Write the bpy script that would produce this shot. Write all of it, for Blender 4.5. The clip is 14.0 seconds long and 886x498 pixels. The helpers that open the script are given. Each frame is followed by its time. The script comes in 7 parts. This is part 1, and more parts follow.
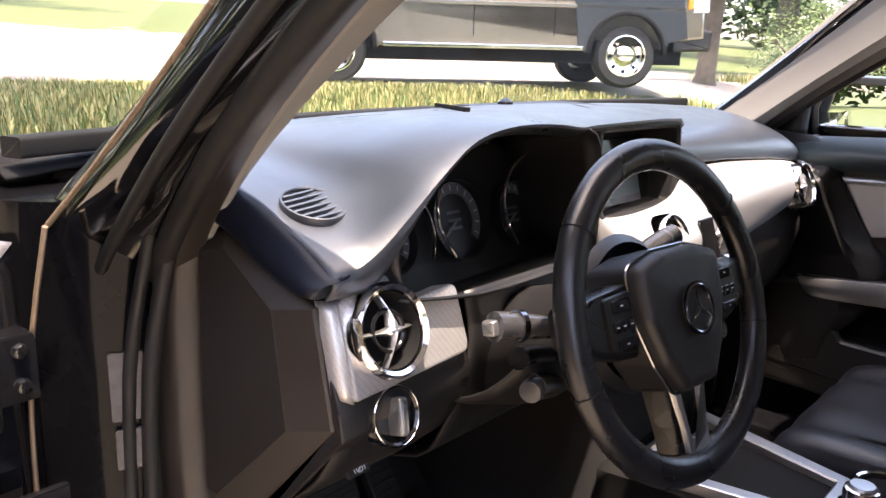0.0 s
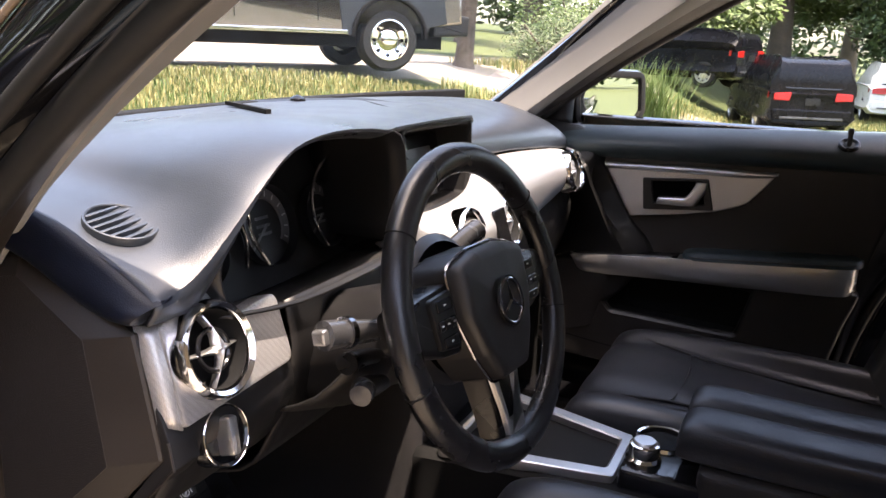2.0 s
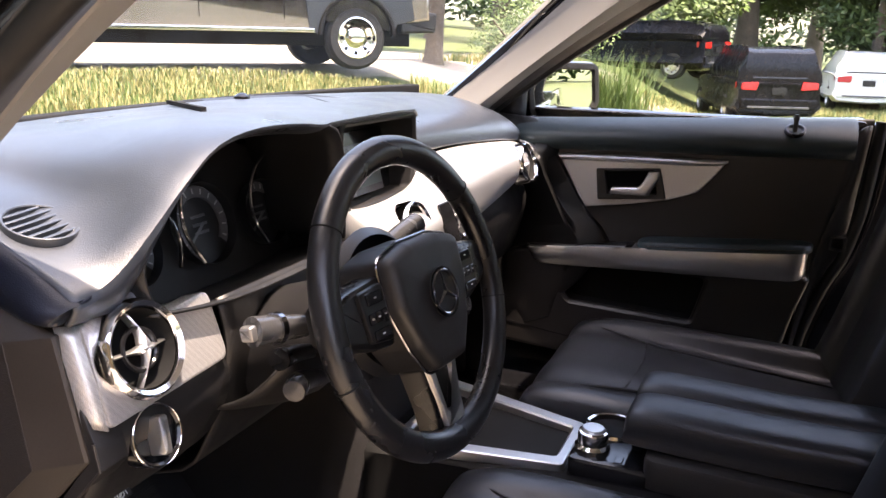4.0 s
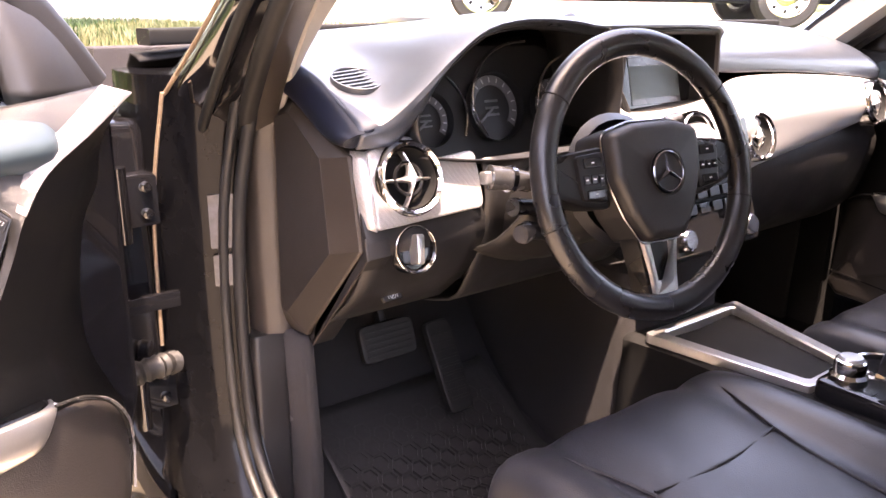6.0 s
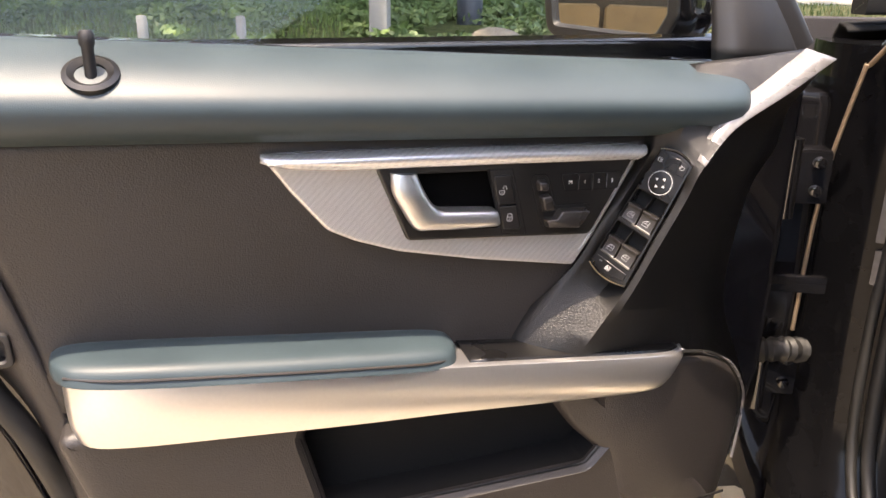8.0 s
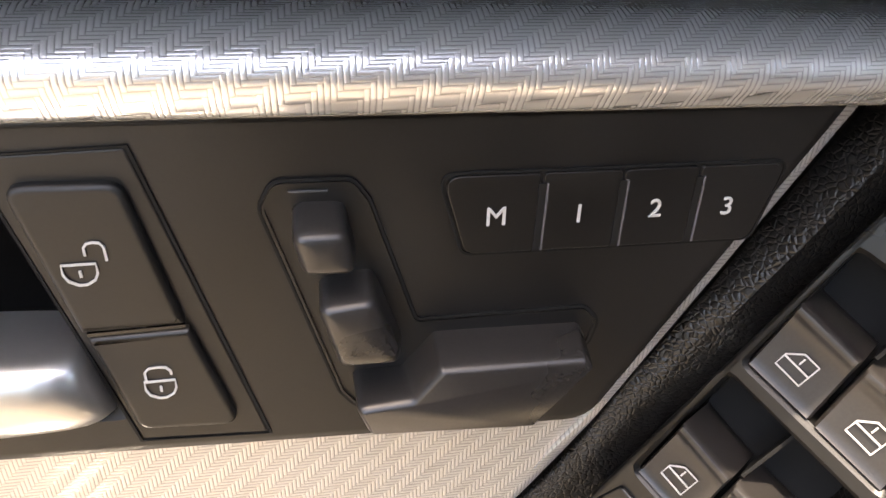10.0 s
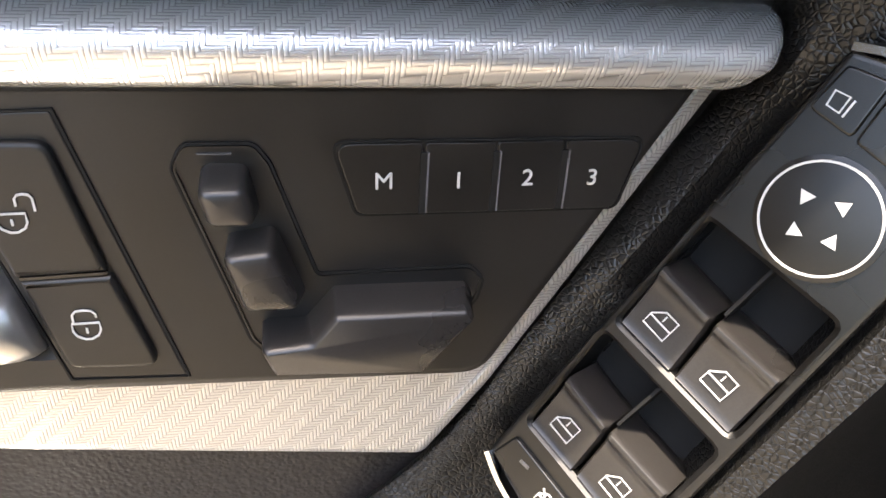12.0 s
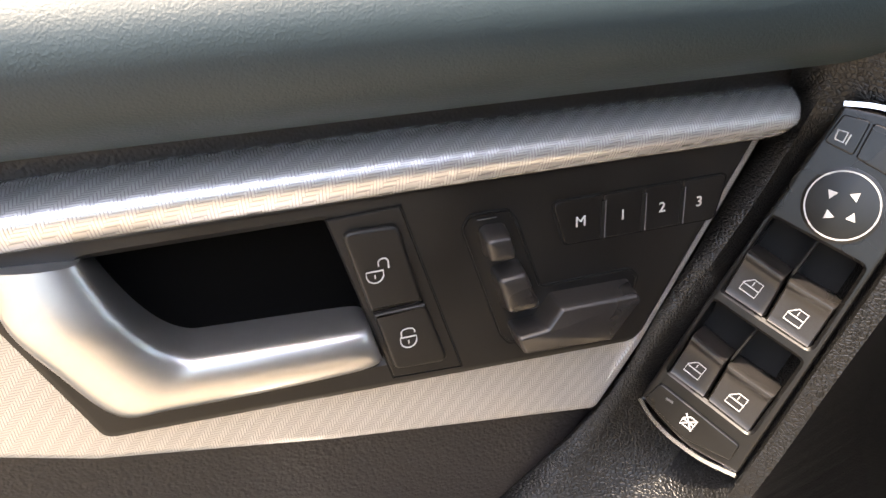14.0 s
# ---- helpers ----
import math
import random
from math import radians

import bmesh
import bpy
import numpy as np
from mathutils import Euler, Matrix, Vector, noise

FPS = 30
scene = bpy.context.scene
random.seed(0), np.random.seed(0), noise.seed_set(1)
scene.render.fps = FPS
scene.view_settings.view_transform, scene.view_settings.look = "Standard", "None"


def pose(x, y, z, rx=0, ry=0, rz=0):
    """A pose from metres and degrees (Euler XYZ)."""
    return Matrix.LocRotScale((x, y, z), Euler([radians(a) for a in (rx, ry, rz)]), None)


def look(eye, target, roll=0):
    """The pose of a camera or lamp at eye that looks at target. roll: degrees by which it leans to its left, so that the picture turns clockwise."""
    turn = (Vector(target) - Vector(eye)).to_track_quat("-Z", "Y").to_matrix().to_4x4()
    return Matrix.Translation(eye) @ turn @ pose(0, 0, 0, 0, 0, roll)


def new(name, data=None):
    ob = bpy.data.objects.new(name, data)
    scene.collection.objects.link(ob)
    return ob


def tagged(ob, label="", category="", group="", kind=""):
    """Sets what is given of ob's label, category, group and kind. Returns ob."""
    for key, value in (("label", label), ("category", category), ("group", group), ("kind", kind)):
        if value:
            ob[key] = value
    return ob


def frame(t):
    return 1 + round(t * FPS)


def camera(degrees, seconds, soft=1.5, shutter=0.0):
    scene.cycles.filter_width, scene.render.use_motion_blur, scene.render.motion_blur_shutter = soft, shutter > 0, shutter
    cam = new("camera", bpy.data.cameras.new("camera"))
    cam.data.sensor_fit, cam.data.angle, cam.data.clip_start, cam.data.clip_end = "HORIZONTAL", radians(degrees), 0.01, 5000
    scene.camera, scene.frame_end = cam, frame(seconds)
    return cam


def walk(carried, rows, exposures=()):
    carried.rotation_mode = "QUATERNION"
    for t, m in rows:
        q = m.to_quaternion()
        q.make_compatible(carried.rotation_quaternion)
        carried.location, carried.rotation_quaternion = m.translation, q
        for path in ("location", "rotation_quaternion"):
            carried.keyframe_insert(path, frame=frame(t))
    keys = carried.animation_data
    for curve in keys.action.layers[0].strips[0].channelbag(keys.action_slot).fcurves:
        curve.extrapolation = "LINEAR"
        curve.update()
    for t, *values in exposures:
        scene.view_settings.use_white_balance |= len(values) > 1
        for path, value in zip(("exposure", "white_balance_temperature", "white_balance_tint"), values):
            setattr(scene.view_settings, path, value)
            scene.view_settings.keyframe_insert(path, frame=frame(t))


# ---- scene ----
cam = camera(58.1, 14.0)
PATH = [
    (0, (-1.088, -0.306, 1.278), (0.37, 0.977, 0.797), 1.4),
    (0.5, (-1.129, -0.242, 1.296), (0.516, 0.777, 0.791), 0.3),
    (1, (-1.133, -0.247, 1.297), (0.564, 0.699, 0.822), 0.6),
    (1.5, (-1.126, -0.253, 1.294), (0.595, 0.615, 0.762), 2.0),
    (2, (-1.118, -0.268, 1.302), (0.641, 0.538, 0.795), 2.2),
    (2.5, (-1.11, -0.271, 1.306), (0.669, 0.507, 0.828), 1.1),
    (2.7, (-1.1, -0.28, 1.308), (0.692, 0.467, 0.829), 1.0),
    (4.8, (-1.101, -0.372, 1.269), (0.637, 0.436, 0.7), 0.3),
    (5, (-1.073, -0.413, 1.253), (0.543, 0.61, 0.666), 0.4),
    (5.5, (-1.04, -0.491, 1.224), (0.337, 0.82, 0.604), 0.9),
    (6, (-1.124, -0.569, 1.233), (0.036, 0.942, 0.624), 0.8),
    (6.5, (-1.22, -0.656, 1.228), (-0.428, 1.073, 0.608), 4.6),
    (7, (-1.18, -0.745, 1.224), (-1.003, 1.171, 0.677), 2.4),
    (7.5, (-1.133, -0.744, 1.229), (-1.261, 1.163, 0.639), 1.0),
    (7.7, (-1.145, -0.688, 1.222), (-1.333, 1.21, 0.61), 0.8),
    (9.8, (-1.11, 0.09, 1.099), (-1.534, 1.741, 0.052), 1.4),
    (10, (-1.103, 0.088, 1.087), (-1.523, 1.723, 0.014), 1.8),
    (10.5, (-1.08, 0.084, 1.08), (-1.414, 1.72, -0.021), 4.2),
    (11, (-1.078, 0.078, 1.082), (-1.425, 1.72, -0.006), 4.0),
    (11.5, (-1.079, 0.078, 1.088), (-1.445, 1.724, 0.013), 3.6),
    (12, (-1.078, 0.072, 1.09), (-1.478, 1.725, 0.037), 3.1),
    (12.5, (-1.079, 0.064, 1.092), (-1.502, 1.722, 0.056), 2.7),
    (13, (-1.086, 0.052, 1.105), (-1.514, 1.724, 0.094), 0.9),
    (13.5, (-1.097, 0.014, 1.117), (-1.426, 1.717, 0.12), -6.5),
    (14, (-1.127, -0.034, 1.133), (-1.451, 1.711, 0.212), -3.9),
]
walk(cam, [(t, look(eye, target, roll)) for t, eye, target, roll in PATH],
     exposures=[(0, 2.98, 7400, 22), (0.6, 2.72, 7400, 21), (2.0, 2.78, 7400, 21), (2.7, 2.9, 7400, 21), (4.8, 3.6, 7900, 28), (5.5, 4.2, 8200, 33), (6.0, 4.2, 8300, 32), (6.5, 3.5, 7800, 24), (7.7, 2.85, 7900, 18), (10, 3.0, 7900, 14), (10.5, 3.15, 7500, 12), (12.5, 3.1, 7300, 11), (13.5, 2.95, 7500, 13), (14, 2.95, 7800, 14)])

# ---- light: sun almost overhead, clear sky ----
SUN_AZ, SUN_EL = 200.0, 78.0          # degrees clockwise from the car's nose, and above the horizon
world = bpy.data.worlds.new("sky")
scene.world = world
world.use_nodes = True
wn = world.node_tree
sky = wn.nodes.new("ShaderNodeTexSky")
sky.sky_type, sky.sun_disc = "NISHITA", False
sky.sun_elevation, sky.sun_rotation = radians(SUN_EL), radians(SUN_AZ)
sky.dust_density = 2.5
wn.links.new(sky.outputs[0], wn.nodes["Background"].inputs[0])
wn.nodes["Background"].inputs[1].default_value = 0.15
sun = new("sun", bpy.data.lights.new("sun", "SUN"))
sun.data.energy, sun.data.angle, sun.data.color = 2.0, radians(0.55), (1.0, 0.93, 0.82)
az, el = radians(SUN_AZ), radians(SUN_EL)
sun.matrix_world = look((math.sin(az) * math.cos(el) * 30, math.cos(az) * math.cos(el) * 30, math.sin(el) * 30), (0, 0, 0))

# ---- materials ----
MATS = {}


def nodes_of(name, color, rough, metal=0.0, spec=0.5):
    m = bpy.data.materials.new(name)
    m.use_nodes = True
    nt = m.node_tree
    b = nt.nodes["Principled BSDF"]
    b.inputs["Base Color"].default_value = (*color, 1)
    b.inputs["Roughness"].default_value = rough
    b.inputs["Metallic"].default_value = metal
    b.inputs["Specular IOR Level"].default_value = spec
    MATS[name] = m
    return m, nt, b


def add(nt, kind, **values):
    n = nt.nodes.new(kind)
    for key, value in values.items():
        n.inputs[key.replace("_", " ")].default_value = value
    return n


def ramp(nt, source, stops):
    r = nt.nodes.new("ShaderNodeValToRGB")
    while len(r.color_ramp.elements) < len(stops):
        r.color_ramp.elements.new(0.5)
    for e, (p, c) in zip(r.color_ramp.elements, stops):
        e.position, e.color = p, (*c, 1)
    nt.links.new(source, r.inputs[0])
    return r.outputs[0]


def coords(nt, scale=(1, 1, 1), turn=(0, 0, 0), kind="Object"):
    tc = nt.nodes.new("ShaderNodeTexCoord")
    mp = nt.nodes.new("ShaderNodeMapping")
    mp.inputs["Scale"].default_value = scale
    mp.inputs["Rotation"].default_value = turn
    nt.links.new(tc.outputs[kind], mp.inputs[0])
    return mp.outputs[0]


def bump(nt, b, height, strength, distance):
    n = add(nt, "ShaderNodeBump", Strength=strength, Distance=distance)
    nt.links.new(height, n.inputs["Height"])
    nt.links.new(n.outputs[0], b.inputs["Normal"])
    return n


def speckled(name, color, rough, dark=0.7, light=1.25, scale=60.0, big=4.0, bump_at=0.0, distance=0.001, metal=0.0, spec=0.5, rough_var=0.12, detail=4.0):
    """A surface whose tone and gloss wander at two scales, with fine relief."""
    m, nt, b = nodes_of(name, color, rough, metal, spec)
    v = coords(nt)
    fine = add(nt, "ShaderNodeTexNoise", Scale=scale, Detail=detail, Roughness=0.6)
    wide = add(nt, "ShaderNodeTexNoise", Scale=big, Detail=3.0, Roughness=0.55)
    for n in (fine, wide):
        nt.links.new(v, n.inputs["Vector"])
    mixed = add(nt, "ShaderNodeMath")
    mixed.operation = "MULTIPLY_ADD"
    nt.links.new(fine.outputs[0], mixed.inputs[0])
    mixed.inputs[1].default_value = 0.5
    half = add(nt, "ShaderNodeMath")
    half.operation = "MULTIPLY"
    nt.links.new(wide.outputs[0], half.inputs[0])
    half.inputs[1].default_value = 0.5
    nt.links.new(half.outputs[0], mixed.inputs[2])
    nt.links.new(ramp(nt, mixed.outputs[0], [(0.3, [c * dark for c in color]), (0.7, [min(1, c * light) for c in color])]), b.inputs["Base Color"])
    rr = add(nt, "ShaderNodeMapRange")
    rr.inputs["From Min"].default_value, rr.inputs["From Max"].default_value = 0.3, 0.7
    rr.inputs["To Min"].default_value, rr.inputs["To Max"].default_value = max(0.02, rough - rough_var), min(1, rough + rough_var)
    nt.links.new(wide.outputs[0], rr.inputs["Value"])
    nt.links.new(rr.outputs[0], b.inputs["Roughness"])
    if bump_at:
        bump(nt, b, fine.outputs[0], bump_at, distance)
    return m


def grained(name, color, rough, cell=900.0, strength=0.35, distance=0.0006, spec=0.5, wear=1.3):
    """Leather or moulded plastic with a pebbled grain, dust and handling marks."""
    m, nt, b = nodes_of(name, color, rough, 0.0, spec)
    v = coords(nt)
    vor = add(nt, "ShaderNodeTexVoronoi", Scale=cell)
    vor.feature = "SMOOTH_F1"
    fine = add(nt, "ShaderNodeTexNoise", Scale=cell * 0.6, Detail=3.0)
    wide = add(nt, "ShaderNodeTexNoise", Scale=7.0, Detail=5.0, Roughness=0.6)
    for n in (vor, fine, wide):
        nt.links.new(v, n.inputs["Vector"])
    nt.links.new(ramp(nt, wide.outputs[0], [(0.35, color), (0.7, [min(1, c * wear) for c in color])]), b.inputs["Base Color"])
    rr = add(nt, "ShaderNodeMapRange")
    rr.inputs["From Min"].default_value, rr.inputs["From Max"].default_value = 0.3, 0.7
    rr.inputs["To Min"].default_value, rr.inputs["To Max"].default_value = max(0.03, rough - 0.07), rough + 0.09
    nt.links.new(wide.outputs[0], rr.inputs["Value"])
    nt.links.new(rr.outputs[0], b.inputs["Roughness"])
    total = add(nt, "ShaderNodeMath")
    total.operation = "ADD"
    nt.links.new(vor.outputs[0], total.inputs[0])
    nt.links.new(fine.outputs[0], total.inputs[1])
    bump(nt, b, total.outputs[0], strength, distance)
    return m


def woven(name, color, rough, pitch=0.0009, turn=(0, 0, 0), metal=0.7, relief=0.35, float_=4):
    """Silver trim with an embossed twill weave: flat threads that pass over and under one another in steps."""
    m, nt, b = nodes_of(name, color, rough, metal)
    sep = nt.nodes.new("ShaderNodeSeparateXYZ")
    nt.links.new(coords(nt, turn=turn), sep.inputs[0])

    def calc(op, p, q=None, r=None):
        n = nt.nodes.new("ShaderNodeMath")
        n.operation = op
        for k, value in enumerate((p, q, r)):
            if value is None:
                continue
            if isinstance(value, (int, float)):
                n.inputs[k].default_value = value
            else:
                nt.links.new(value, n.inputs[k])
        return n.outputs[0]
    across = calc("DIVIDE", sep.outputs[0], pitch)
    along = calc("DIVIDE", calc("SUBTRACT", sep.outputs[2], sep.outputs[1]), pitch)
    step = calc("ADD", calc("FLOOR", across), calc("FLOOR", along))
    over = calc("LESS_THAN", calc("FLOORED_MODULO", step, 2.0 * float_), float(float_))

    def thread(v):
        d = calc("MULTIPLY_ADD", calc("FRACT", v), 2.0, -1.0)
        return calc("SUBTRACT", 1.0, calc("POWER", calc("ABSOLUTE", d), 3.0))
    mix = nt.nodes.new("ShaderNodeMix")
    nt.links.new(over, mix.inputs["Factor"])
    nt.links.new(thread(along), mix.inputs["A"])
    nt.links.new(thread(across), mix.inputs["B"])
    h = mix.outputs["Result"]
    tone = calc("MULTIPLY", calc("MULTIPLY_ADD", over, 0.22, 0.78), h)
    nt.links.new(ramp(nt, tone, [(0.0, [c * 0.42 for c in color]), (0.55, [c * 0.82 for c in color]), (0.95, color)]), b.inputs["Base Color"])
    bump(nt, b, h, relief, 0.00018)
    return m


def wrinkled(name, color, rough, cell, strength, distance, spec=0.5):
    """Leather-grain moulding: irregular pebbles parted by creases."""
    m, nt, b = nodes_of(name, color, rough, 0.0, spec)
    v = coords(nt)
    warp = add(nt, "ShaderNodeTexNoise", Scale=cell * 0.5, Detail=2.0)
    nt.links.new(v, warp.inputs["Vector"])
    mixv = nt.nodes.new("ShaderNodeMix")
    mixv.data_type = "VECTOR"
    mixv.inputs["Factor"].default_value = 0.0016
    nt.links.new(v, mixv.inputs["A"])
    nt.links.new(warp.outputs["Color"], mixv.inputs["B"])
    vor = add(nt, "ShaderNodeTexVoronoi", Scale=cell)
    vor.feature = "DISTANCE_TO_EDGE"
    nt.links.new(mixv.outputs["Result"], vor.inputs["Vector"])
    crease = ramp(nt, vor.outputs["Distance"], [(0.0, (0, 0, 0)), (0.22, (1, 1, 1))])
    wide = add(nt, "ShaderNodeTexNoise", Scale=9.0, Detail=4.0, Roughness=0.6)
    nt.links.new(v, wide.inputs["Vector"])
    nt.links.new(ramp(nt, wide.outputs[0], [(0.35, color), (0.7, [min(1, c * 1.3) for c in color])]), b.inputs["Base Color"])
    total = add(nt, "ShaderNodeMath")
    total.operation = "MULTIPLY_ADD"
    total.inputs[1].default_value = 0.35
    nt.links.new(warp.outputs[0], total.inputs[0])
    nt.links.new(crease, total.inputs[2])
    bump(nt, b, total.outputs[0], strength, distance)
    return m


grained("dash_plastic", (0.025, 0.031, 0.041), 0.33, 1100, 0.35, 0.0005, 0.8)
grained("roll_leather", (0.004, 0.006, 0.013), 0.36, 1100, 0.35, 0.0005, 0.3)
grained("soft_leather", (0.023, 0.036, 0.042), 0.48, 1500, 0.3, 0.0003, 0.36)
grained("rim_leather", (0.008, 0.008, 0.009), 0.27, 900, 0.25, 0.0004)
grained("seat_leather", (0.020, 0.021, 0.025), 0.36, 620, 0.3, 0.0006)
grained("door_plastic", (0.0190, 0.0165, 0.0155), 0.45, 800, 0.45, 0.0007)
wrinkled("spine_leather", (0.0062, 0.0060, 0.0058), 0.36, 640, 0.42, 0.0005, 0.4)
speckled("key_black", (0.022, 0.020, 0.019), 0.34, scale=1500, big=20, bump_at=0.06, distance=0.0002)
# grey of painted edge highlights, and of the seat key's dash mark
speckled("glint_and_mark_grey", (0.11, 0.108, 0.112), 0.3, scale=400, big=20, bump_at=0.1, distance=0.0003)
# pale colour stands in for sky glare on the spine's leather edge
speckled("spine_glint", (0.34, 0.33, 0.33), 0.28, scale=400, big=20, bump_at=0.05, distance=0.0002, metal=0.5)
speckled("mat_rib", (0.020, 0.019, 0.019), 0.38, scale=300, big=6)
# near-zero black: the shade of a deep hollow, put into the colour
speckled("recess_shade", (0.0012, 0.0012, 0.0012), 0.9, scale=300, spec=0.05)
speckled("plate_black", (0.0085, 0.0079, 0.0076), 0.44, scale=1500, big=20, bump_at=0.06, distance=0.0002)
speckled("switch_black", (0.0046, 0.0044, 0.0044), 0.33, scale=1500, big=20, bump_at=0.06, distance=0.0002)
speckled("matte_black", (0.0105, 0.0100, 0.0103), 0.50, scale=500, big=12, bump_at=0.1, distance=0.0003)
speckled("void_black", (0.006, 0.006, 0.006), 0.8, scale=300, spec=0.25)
speckled("pillar_trim", (0.22, 0.212, 0.20), 0.8, 0.9, 1.08, scale=900, big=6, bump_at=0.25, distance=0.0006)
speckled("edge_trim", (0.029, 0.0235, 0.0195), 0.45, scale=700, big=9, bump_at=0.2, distance=0.0005)
speckled("rubber", (0.007, 0.0068, 0.0066), 0.6, scale=400, big=15, bump_at=0.15, distance=0.0005)
speckled("car_paint", (0.006, 0.006, 0.007), 0.07, scale=40, big=5, rough_var=0.03)
MATS["car_paint"].node_tree.nodes["Principled BSDF"].inputs["Coat Weight"].default_value = 0.6
speckled("carpet", (0.018, 0.0165, 0.0175), 0.95, 0.5, 1.6, scale=700, big=8, bump_at=0.8, distance=0.003)
speckled("mat_rubber", (0.014, 0.0135, 0.0135), 0.62, 0.6, 1.7, scale=120, big=6, bump_at=0.3, distance=0.001)
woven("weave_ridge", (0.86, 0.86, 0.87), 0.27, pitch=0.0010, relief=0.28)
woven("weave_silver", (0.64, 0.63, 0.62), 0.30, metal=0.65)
speckled("satin_silver", (0.62, 0.615, 0.61), 0.32, 0.95, 1.04, scale=300, big=4, metal=0.92, rough_var=0.02)
speckled("fascia_silver", (0.42, 0.415, 0.41), 0.46, 0.96, 1.04, scale=600, big=3, metal=0.5, rough_var=0.02)
speckled("chrome", (0.86, 0.86, 0.87), 0.1, 0.96, 1.02, scale=50, metal=1.0, rough_var=0.04)
speckled("dark_chrome", (0.30, 0.30, 0.32), 0.2, 0.9, 1.1, scale=60, metal=1.0, rough_var=0.06)
# car black with its reflections cut back: shade put into the jamb's paint
speckled("jamb_dimmed_paint", (0.004, 0.004, 0.0045), 0.12, scale=40, big=9, spec=0.14, rough_var=0.05)
speckled("sticker_grey", (0.05, 0.048, 0.05), 0.4, 0.6, 1.6, scale=120, big=30)
speckled("gloss_black", (0.008, 0.008, 0.009), 0.12, scale=60, rough_var=0.05)
speckled("sill_bar", (0.62, 0.55, 0.42), 0.45, 0.8, 1.1, scale=90, big=9, metal=0.2)
speckled("stalk_grey", (0.06, 0.06, 0.062), 0.25, scale=300, big=30, metal=0.3)
# tan of the sun's glint along painted edges, made as thin lines
speckled("paint_glint_tan", (0.30, 0.22, 0.15), 0.3, scale=200, metal=0.4)
speckled("print_white", (0.48, 0.48, 0.48), 0.5, 0.94, 1.03, scale=300)
speckled("lcd_face", (0.09, 0.115, 0.105), 0.5, 0.95, 1.05, scale=20)
speckled("dial_face", (0.012, 0.012, 0.013), 0.35, scale=100)
speckled("dial_ring", (0.14, 0.14, 0.145), 0.35, scale=100, metal=0.4)
speckled("red_print", (0.55, 0.05, 0.03), 0.5, scale=100)


def glassy(name, tint, alpha, rough=0.0):
    m, nt, b = nodes_of(name, tint, rough)
    t = nt.nodes.new("ShaderNodeBsdfTransparent")
    t.inputs[0].default_value = (*tint, 1)
    g = nt.nodes.new("ShaderNodeBsdfGlossy")
    g.inputs["Roughness"].default_value = 0.01
    lw = add(nt, "ShaderNodeLayerWeight", Blend=0.5)
    steep = add(nt, "ShaderNodeMath")
    steep.operation = "POWER"
    steep.inputs[1].default_value = 4.0
    nt.links.new(lw.outputs["Facing"], steep.inputs[0])
    f = add(nt, "ShaderNodeMath")
    f.operation = "MULTIPLY_ADD"
    f.inputs[1].default_value, f.inputs[2].default_value = 0.06, 0.015
    nt.links.new(steep.outputs[0], f.inputs[0])
    mix = nt.nodes.new("ShaderNodeMixShader")
    nt.links.new(f.outputs[0], mix.inputs[0])
    nt.links.new(t.outputs[0], mix.inputs[1])
    nt.links.new(g.outputs[0], mix.inputs[2])
    nt.links.new(mix.outputs[0], nt.nodes["Material Output"].inputs[0])
    return m


glassy("window_glass", (0.94, 0.96, 0.95), 0.1)
glassy("screen_glass", (0.93, 0.96, 0.94), 0.1)
m, nt, b = nodes_of("mirror", (0.9, 0.9, 0.9), 0.0, 1.0)

# ---- building tools ----
PLACE = {}


def thing(name, m=None, label="", category="", group="", kind=""):
    """An Empty at the pose m that carries its parts."""
    ob = new(name)
    ob.empty_display_size = 0.05
    ob.matrix_world = m or Matrix()
    PLACE[ob] = m or Matrix()
    return tagged(ob, label, category, group, kind)


def part(name, bm, material, parent=None, label="", local=False, smooth=38, solid=0.0):
    """Links a bmesh as one mesh object under a thing or a part. Its points are in the world, or in the parent's own axes if local."""
    base = PLACE.get(parent, Matrix())
    if not local:
        bm.transform(base.inverted())
    bmesh.ops.remove_doubles(bm, verts=bm.verts, dist=1e-6)
    bmesh.ops.recalc_face_normals(bm, faces=bm.faces)
    me = bpy.data.meshes.new(name)
    bm.to_mesh(me)
    bm.free()
    me.materials.append(MATS[material])
    if smooth:
        me.shade_smooth()
        me.set_sharp_from_angle(angle=radians(smooth))
    ob = new(name, me)
    if parent is not None:
        ob.parent = parent
    PLACE[ob] = base
    if solid:
        mod = ob.modifiers.new("thickness", "SOLIDIFY")
        mod.thickness, mod.offset = solid, -1
    if label:
        ob["label"] = label
    return ob


def joined(*bms):
    out = bmesh.new()
    for b in bms:
        me = bpy.data.meshes.new("tmp")
        b.to_mesh(me)
        b.free()
        out.from_mesh(me)
        bpy.data.meshes.remove(me)
    return out


def axes(origin, a, c):
    """A frame with its first axis along a and its third near c."""
    a = Vector(a).normalized()
    b = Vector(c).cross(a).normalized()
    c = a.cross(b)
    m = Matrix((a, b, c)).transposed().to_4x4()
    m.translation = origin
    return m


def crm(p0, p1, p2, p3, t):
    return 0.5 * ((2 * p1) + (p2 - p0) * t + (2 * p0 - 5 * p1 + 4 * p2 - p3) * t * t + (3 * p1 - p0 - 3 * p2 + p3) * t ** 3)


